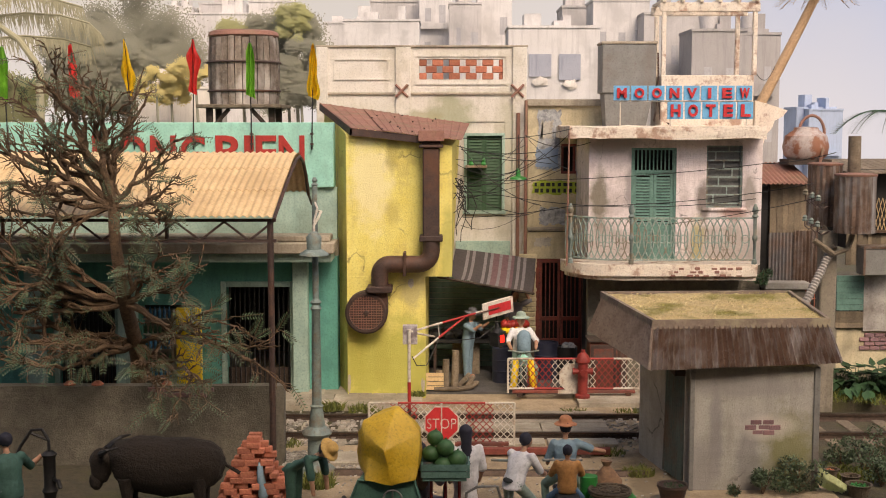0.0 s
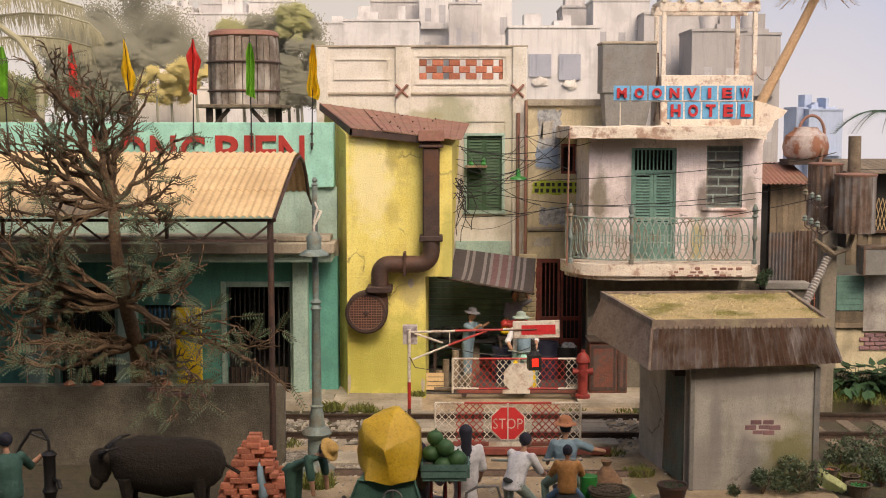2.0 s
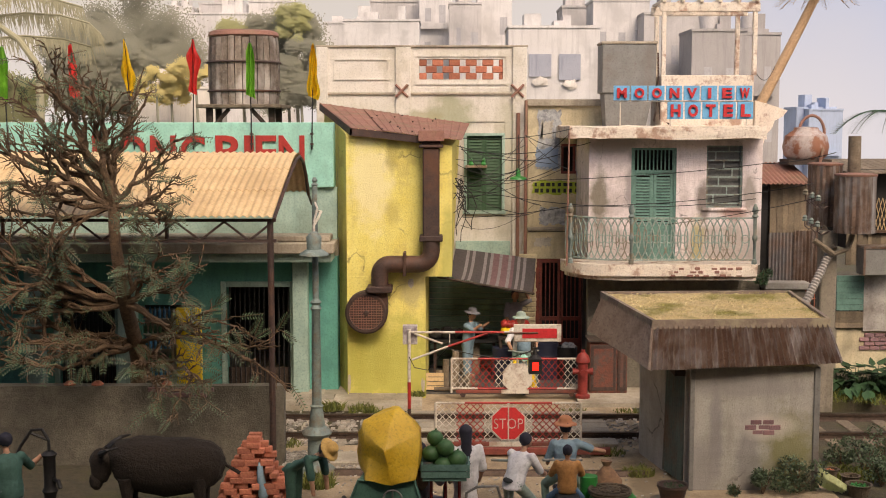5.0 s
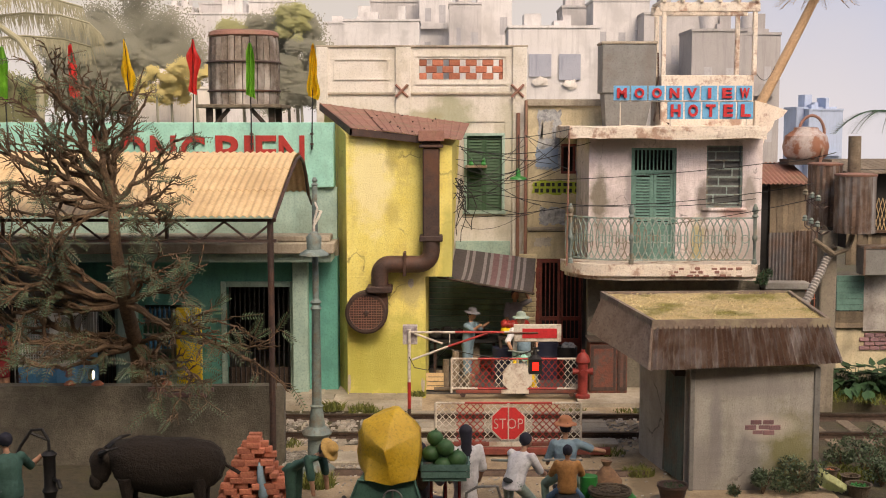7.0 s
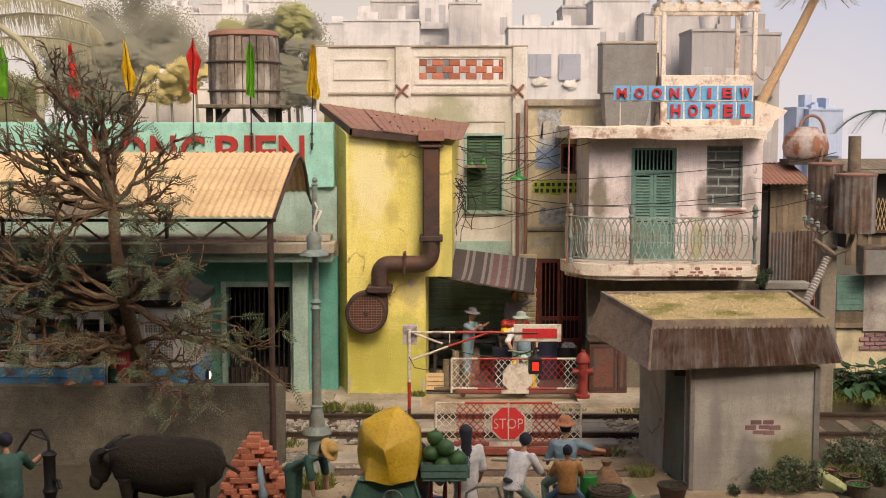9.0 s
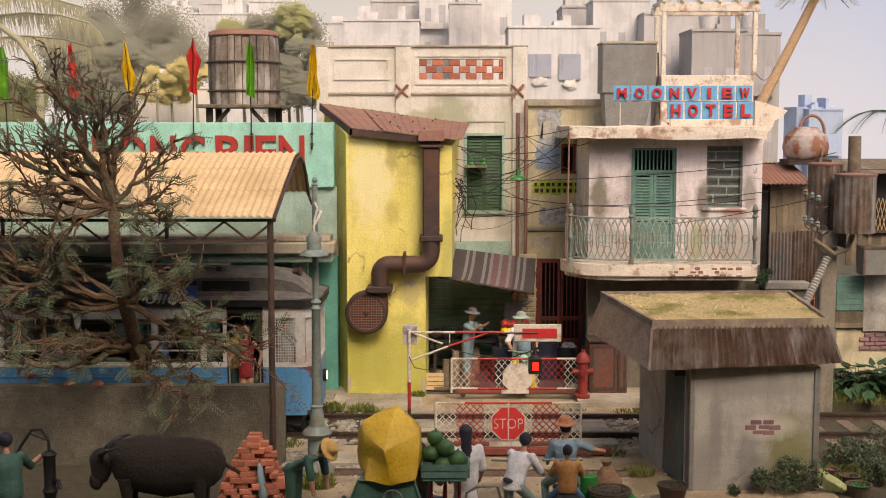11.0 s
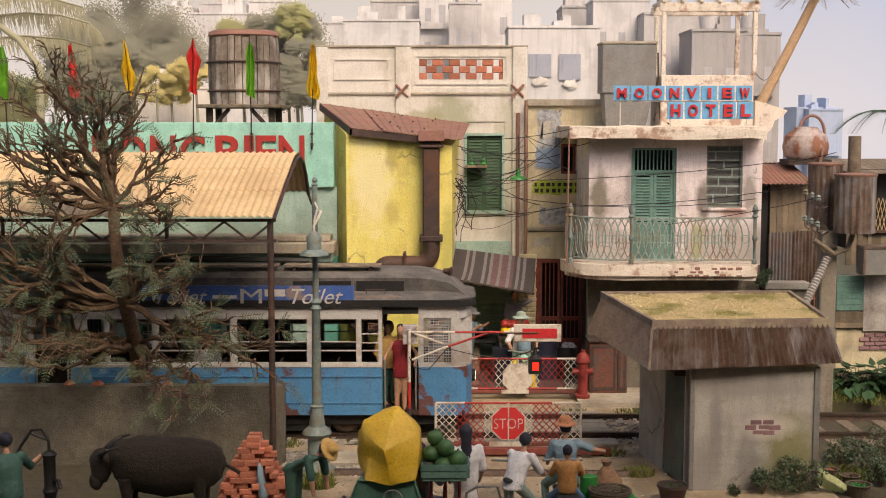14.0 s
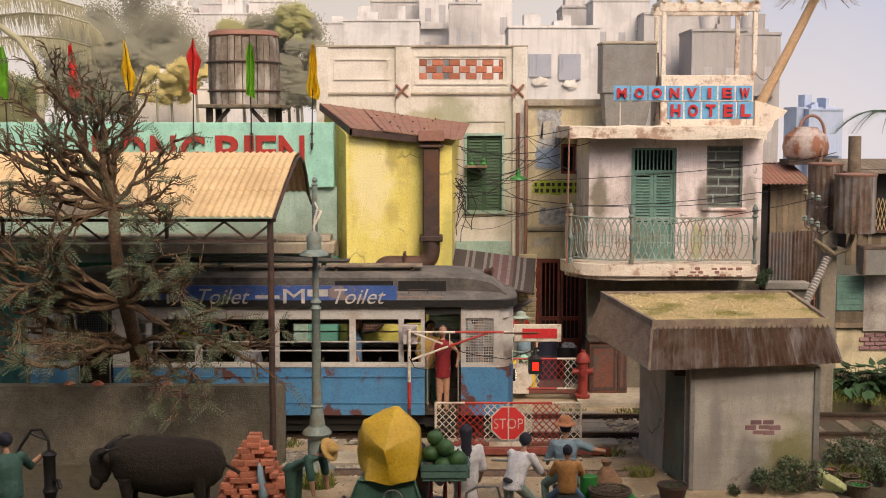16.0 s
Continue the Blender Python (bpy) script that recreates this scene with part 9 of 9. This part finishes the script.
# ---------- the gnarled tree before the wall ----------
def tree():
    rnd = random.Random(11)
    x, y = -5.446, 22.2
    t = thing("tree", "gnarled bare-branched tree with sparse feathery leaves", "tree", x, y, 0)
    bw, bl_ = bmesh.new(), bmesh.new()

    def frond(p, d, L):
        d = d.normalized()
        sd = d.cross(Vector((0, -0.8, 0.6)))
        sd = sd.normalized() if sd.length > 0.1 else Vector((1, 0, 0))
        n = 8
        tube(bw, [p, p + d * L], [0.007, 0.004], 3)
        for k in range(n):
            s = 0.15 + 0.85 * k / n
            q = p + d * L * s + Vector((0, 0, -0.12 * L * s * s))
            l = 0.085 * (1.1 - 0.6 * abs(s - 0.45))
            for sg in (-1, 1):
                e = q + (sd * sg * 0.9 + d * 0.45).normalized() * l
                w = d * 0.0115
                bl_.faces.new([bl_.verts.new(v) for v in (q - w * 0.4, (q + e) / 2 - w, e, (q + e) / 2 + w)])

    def held(p):
        """Keeps limbs before the canopy above and before the tram below."""
        return Vector((p.x, min(p.y, 20.62 if p.z > 4.0 else 22.5), p.z))

    def branch(a, b, r, depth):
        """A crooked limb from a to b with side shoots that end in stubs or feathery sprays."""
        d = b - a
        n = max(4, int(d.length / 0.12))
        pts, off = [], Vector((0, 0, 0))
        for k in range(n + 1):
            q = k / n
            off = off * 0.86 + Vector((rnd.uniform(-1, 1), rnd.uniform(-1, 1), rnd.uniform(-1, 1))) * 0.062 * min(1.0, 0.25 + d.length / 1.3)
            pts.append(held(a.lerp(b, q) + off * min(1.0, q * 3) + Vector((0, 0, 0.10 * d.length * math.sin(math.pi * q) * (0.4 if depth else -0.5)))))
        pts[0] = a
        tube(bw, pts, [max(0.006, r * (1 - 0.62 * k / n) * (1 + 0.14 * rnd.uniform(-1, 1))) for k in range(n + 1)], 7 if r > 0.04 else 5 if r > 0.015 else 4)
        if depth < 4:
            m = (6, 4, 2, 0)[depth]
            for k in range(m):
                i = min(max(int(n * (0.22 + 0.78 * (k + rnd.random()) / m)), 1), n)
                L = min(max(d.length * rnd.uniform(0.28, 0.52), 0.17), 0.9)
                v = (d.normalized() * 0.95 + Vector((rnd.uniform(-1, 1), rnd.uniform(-0.6, 0.35), rnd.uniform(-0.7, 0.9)))).normalized() * L
                branch(pts[i], pts[i] + v, max(0.013, r * (1 - 0.62 * i / n) * 0.76), depth + 1)
        if depth >= 2 and rnd.random() < (0.10 if b.z > 4.7 else 0.15):
            for k in range(rnd.choice((1, 2, 2))):
                frond(pts[-1 - k], Vector((rnd.uniform(-1, 1), rnd.uniform(-0.7, 0.1), rnd.uniform(-0.9, 0.4))) + d.normalized() * 0.7, rnd.uniform(0.26, 0.52))

    # rooted behind the wall, it leans out over it
    low, fork, up = Vector((x, 21.75, 2.15)), Vector((x + 0.04, 20.9, 3.0)), Vector((x + 0.02, 20.45, 4.65))
    tube(bw, [(x - 0.1, 22.2, 0), (x - 0.08, 22.18, 1.0), (x - 0.04, 22.1, 1.7), low, (x + 0.03, 21.3, 2.6), fork, (x + 0.06, 20.6, 3.5), (x + 0.01, 20.5, 4.1), up],
         [0.18, 0.16, 0.145, 0.135, 0.125, 0.115, 0.105, 0.10, 0.095], 12)
    y = 20.4
    for a, b, r in ((up, (-1.35, 0.1, 6.35), 0.07), (up, (-0.8, -0.1, 6.85), 0.075), (up, (-0.4, 0.1, 6.75), 0.06), (up, (-0.05, -0.3, 6.7), 0.075), (up, (0.4, 0.0, 6.2), 0.055), (up, (0.85, 0.0, 5.6), 0.055),
                    (up, (1.05, -0.2, 5.0), 0.045), (up, (-1.55, 0.1, 5.7), 0.065), (up, (-1.95, 0.0, 5.9), 0.06), (up, (-1.9, -0.3, 5.0), 0.06), (up, (-1.5, 0.0, 4.55), 0.05), (up, (0.9, -0.3, 4.5), 0.045),
                    (fork, (-1.95, -0.1, 4.1), 0.07), (fork, (1.2, -0.2, 3.4), 0.055), (fork, (-1.7, 0.3, 2.9), 0.07), (fork, (-1.2, -0.3, 4.2), 0.06), (fork, (0.9, -0.3, 4.0), 0.05), (fork, (-1.9, 0.0, 3.5), 0.06),
                    (fork, (2.3, -0.1, 2.15), 0.065), (low, (1.5, -0.2, 1.85), 0.055), (low, (-2.0, 0.3, 2.55), 0.09), (low, (1.75, 0.3, 2.7), 0.05), (low, (-1.95, 0.4, 3.1), 0.07), (low, (0.6, 0.0, 1.75), 0.045),
                    (low, (-1.5, 0.0, 2.0), 0.06), (low, (-0.8, -0.2, 2.3), 0.055)):
        branch(Vector(a), Vector((x + b[0], y + b[1], b[2])), r, 0)
    part("trunk", bw, "bark", t, "", True)
    part("foliage", bl_, "leaf", t, "sparse feathery dark green leaves", flat_normals=True)


tree()


# ---------- wires ----------
def wire(a, b, sag, r=0.008, label="thin black overhead wire"):
    a, b = Vector(a), Vector(b)
    bm = bmesh.new()
    tube(bm, [a.lerp(b, k / 14) - Vector((0, 0, sag * 4 * (k / 14) * (1 - k / 14))) for k in range(15)], r, 4)
    tagged(part("wire", bm, "black"), label, "wire", "overhead wires")


A1, A2, A3 = (0.276, 27.6, 4.639), (1.976, 29.9, 5.744), (2.745, 27.0, 5.037)
for a, b, s in ((A1, A2, 0.3), (A1, (2.782, 27.2, 5.829), 0.35), (A2, (3.191, 26.95, 5.623), 0.18), (A1, (2.057, 29.9, 3.845), 0.12),
                ((0.492, 30.2, 5.673), (2.785, 26.9, 5.915), 0.1), ((0.84, 28.0, 4.747), (6.831, 26.6, 5.171), 0.1),
                ((6.831, 26.6, 5.171), (8.077, 25.6, 5.434), 0.05), (A1, (6.603, 26.2, 4.446), 0.3),
                ((0.462, 28.2, 3.903), (2.737, 26.6, 4.265), 0.05), ((2.726, 26.5, 4.271), (7.633, 25.6, 4.796), 0.12),
                ((2.06, 29.9, 3.435), (7.642, 25.6, 4.482), 0.2), (A3, A2, 0.12), ((0.579, 30.3, 4.231), (2.047, 29.9, 5.272), 0.25),
                ((7.243, 29.0, 7.183), (8.855, 33.5, 7.546), 0.25)):
    wire(a, b, s)
rnd = random.Random(5)
bm = bmesh.new()
for k in range(16):
    p = Vector((A1[0] + rnd.uniform(-0.05, 0.2), 27.3 + rnd.uniform(0, 0.5), A1[2] + rnd.uniform(-0.2, 0.2)))
    q = p + Vector((rnd.uniform(-0.15, 0.3), rnd.uniform(-0.1, 0.2), rnd.uniform(-1.1, -0.2)))
    m = (p + q) / 2 + Vector((rnd.uniform(-0.25, 0.25), 0, 0))
    tube(bm, [p, (p + m) / 2 + Vector((0.06, 0, 0)), m, (q + m) / 2 - Vector((0.05, 0, 0.05)), q], 0.009, 4)
tagged(part("cable_tangle", bm, "black"), "tangle of black cables on the yellow house corner", "cables", "", "stuff")
# green enamel lamp and insulators on the wires
x, y, z = 1.782, 29.5, 4.707
t = thing("pendant_lamp", "small green enamel pendant lamp on a wire", "lamp", x, y, z)
bm = bmesh.new()
lathe(bm, [(0.21, 0), (0.19, 0.05), (0.06, 0.09), (0.05, 0.2), (0.03, 0.26)], (x, y, z), seg=16)
part("shade", bm, "bright_green", t, smooth=True)
bm = bmesh.new()
rod(bm, (x, y, z + 0.25), (x + 0.02, y + 0.3, z + 1.05), 0.008, seg=4)
part("cord", bm, "black", t)
t = thing("insulator_bracket", "timber bracket with two green glass insulators", "bracket", 0.83, 30.1, 4.981)
part("arm", B((0.546, 1.065, 30.05, 30.5, 4.967, 5.021)), "wood", t)
for px in (0.683, 0.983):
    bm = bmesh.new()
    lathe(bm, [(0.05, 0), (0.065, 0.04), (0.04, 0.08), (0.05, 0.12), (0.02, 0.17)], (px, 30.15, 5.021), seg=10)
    part("insulator", bm, "bright_green", t)
px = 1.999
bm = bmesh.new()
tube(bm, [(px, 30.08, 0.06), (px, 30.08, 6.581)], 0.04, 8)
tagged(part("drain_pipe", bm, "rustroof"), "rusty red drain pipe between the houses", "pipe")
# red-white mast at the balcony's end
px = 2.676
bm = bmesh.new()
tube(bm, [(px, 26.75, 2.963), (px + 0.03, 26.75, 5.831)], 0.02, 6)
tagged(part("mast", bm, "rustroof"), "thin rust-red mast at the balcony", "mast")

# loose stones on the street
rnd = random.Random(8)
bm = bmesh.new()
for k in range(900):
    p = Vector((rnd.uniform(-3.2, 4.4), rnd.uniform(18.4, 22.8) if rnd.random() < 0.7 else rnd.uniform(25.1, 25.7), 0.0))
    r = rnd.uniform(0.008, 0.03)
    vs = [bm.verts.new(p + Vector((math.cos(a) * r * rnd.uniform(0.7, 1.3), math.sin(a) * r * rnd.uniform(0.7, 1.3), h))) for h in (0, r * 0.8) for a in (0.2, 2.2, 4.1)]
    for q in ((0, 2, 1), (3, 4, 5), (0, 1, 4, 3), (1, 2, 5, 4), (2, 0, 3, 5)):
        bm.faces.new([vs[i] for i in q])
tagged(part("pebbles", bm, "ballast"), "loose pebbles on the dusty street", "gravel", "", "stuff")
for x, y, n, h, r in ((-2.9, 22.9, 120, 0.14, 0.3), (-1.6, 25.5, 140, 0.16, 0.4), (2.7, 25.5, 120, 0.14, 0.3), (3.0, 22.3, 160, 0.16, 0.35), (4.9, 22.9, 200, 0.2, 0.5), (-0.9, 21.4, 60, 0.12, 0.2)):
    tuft(x, y, 0.0, n, h, r)

rnd = random.Random(21)
for k in range(11):
    a = Vector((A1[0] + rnd.uniform(-0.05, 0.3), 27.5 + rnd.uniform(0, 1.5), A1[2] + rnd.uniform(-0.9, 0.9)))
    b = Vector((rnd.uniform(1.7, 2.85), 27.0 + rnd.uniform(0, 2.6), rnd.uniform(4.1, 5.7)))
    wire(a, b, rnd.uniform(0.03, 0.35), rnd.uniform(0.005, 0.009))

for px, py_, r in ((7.082, 21.6, 0.3), (7.285, 21.0, 0.4), (7.907, 21.8, 0.4), (7.3, 20.2, 0.3)):
    shrub(px, py_, 0.0, r, 900, "low dark green ground weeds beside the track")


# ---------- patches of wear with ragged outlines, a few millimetres proud ----------
M["bare_plaster"] = surf("bare_plaster", (0.52, 0.46, 0.36), (0.40, 0.35, 0.28), 0.95, 7.0, 0.5)


def patch(name, parent, x0, x1, z0, z1, y, mat, label, seed):
    r = random.Random(seed)
    n = 36
    cx, cz = (x0 + x1) / 2, (z0 + z1) / 2
    pts = []
    for k in range(n):
        a = 2 * math.pi * k / n
        q = 0.78 + 0.26 * noise.noise((math.cos(a) * 1.6 + seed, math.sin(a) * 1.6, seed * 0.7)) + r.uniform(-0.09, 0.09)
        pts.append((cx + (x1 - x0) / 2 * q * math.cos(a), y, cz + (z1 - z0) / 2 * q * math.sin(a)))
    part(name, prism(bmesh.new(), pts, (0, 0.006, 0)), mat, bpy.data.objects[parent], label)


for i, (x0, x1, z0, z1) in enumerate(((-0.78, -0.62, 2.42, 2.68), (-2.10, -2.02, 0.10, 0.60), (-0.49, -0.39, 0.10, 0.50))):
    patch("worn_patch", "yellow_house", x0, x1, z0, z1, 26.896 - 0.0015 * i, "bare_plaster", "bare plaster patch", i + 1)


# ---------- what moves ----------
def motions():
    # gates roll along their beams, the boom swings down and across, the tram glides in and slows
    yn, yf = 22.5, 26.75
    walk(GATE_NEAR, [(t, pose(x, yn, 0.0)) for t, x in (
        (0, -1.366), (0.35, -1.126), (0.7, -0.866), (1.0, -0.678), (1.5, -0.344), (2.0, -0.146), (2.4, -0.136),
        (4.0, -0.136), (16.0, -0.136))])
    walk(GATE_FAR, [(t, pose(x, yf, 0.06)) for t, x in (
        (0, 1.419), (0.35, 1.185), (0.7, 0.95), (1.0, 0.728), (1.5, 0.395), (2.0, 0.21), (2.4, 0.185),
        (4.0, 0.185), (16.0, 0.185))])
    walk(BOOM, [(t, pose(BP[0], BP[1], BP[2], 0, tilt, turn)) for t, tilt, turn in (
        (0, -5.5, 44), (0.5, -4.6, 34), (1.0, -3.5, 24), (1.5, -2.6, 14), (2.0, -0.8, 5), (2.4, 0, 0.5), (4.0, 0, 0), (16.0, 0, 0))])
    x16 = 1.357
    k = 10.603 / 1000
    run = [(t, pose(x16 + k * dx, 24.1, 0.0)) for t, dx in (
        (0, -1540), (3.0, -1216), (6.3, -860), (7.0, -784), (8.0, -676), (9.0, -567), (10.0, -458), (11.0, -350), (11.5, -298), (12.0, -245), (12.5, -192), (13.0, -148), (13.5, -108),
        (14.0, -75), (14.5, -47), (15.0, -25), (15.5, -10), (16.0, 0))]
    for carried in [TRAM] + RIDERS:
        walk(carried, run)


motions()
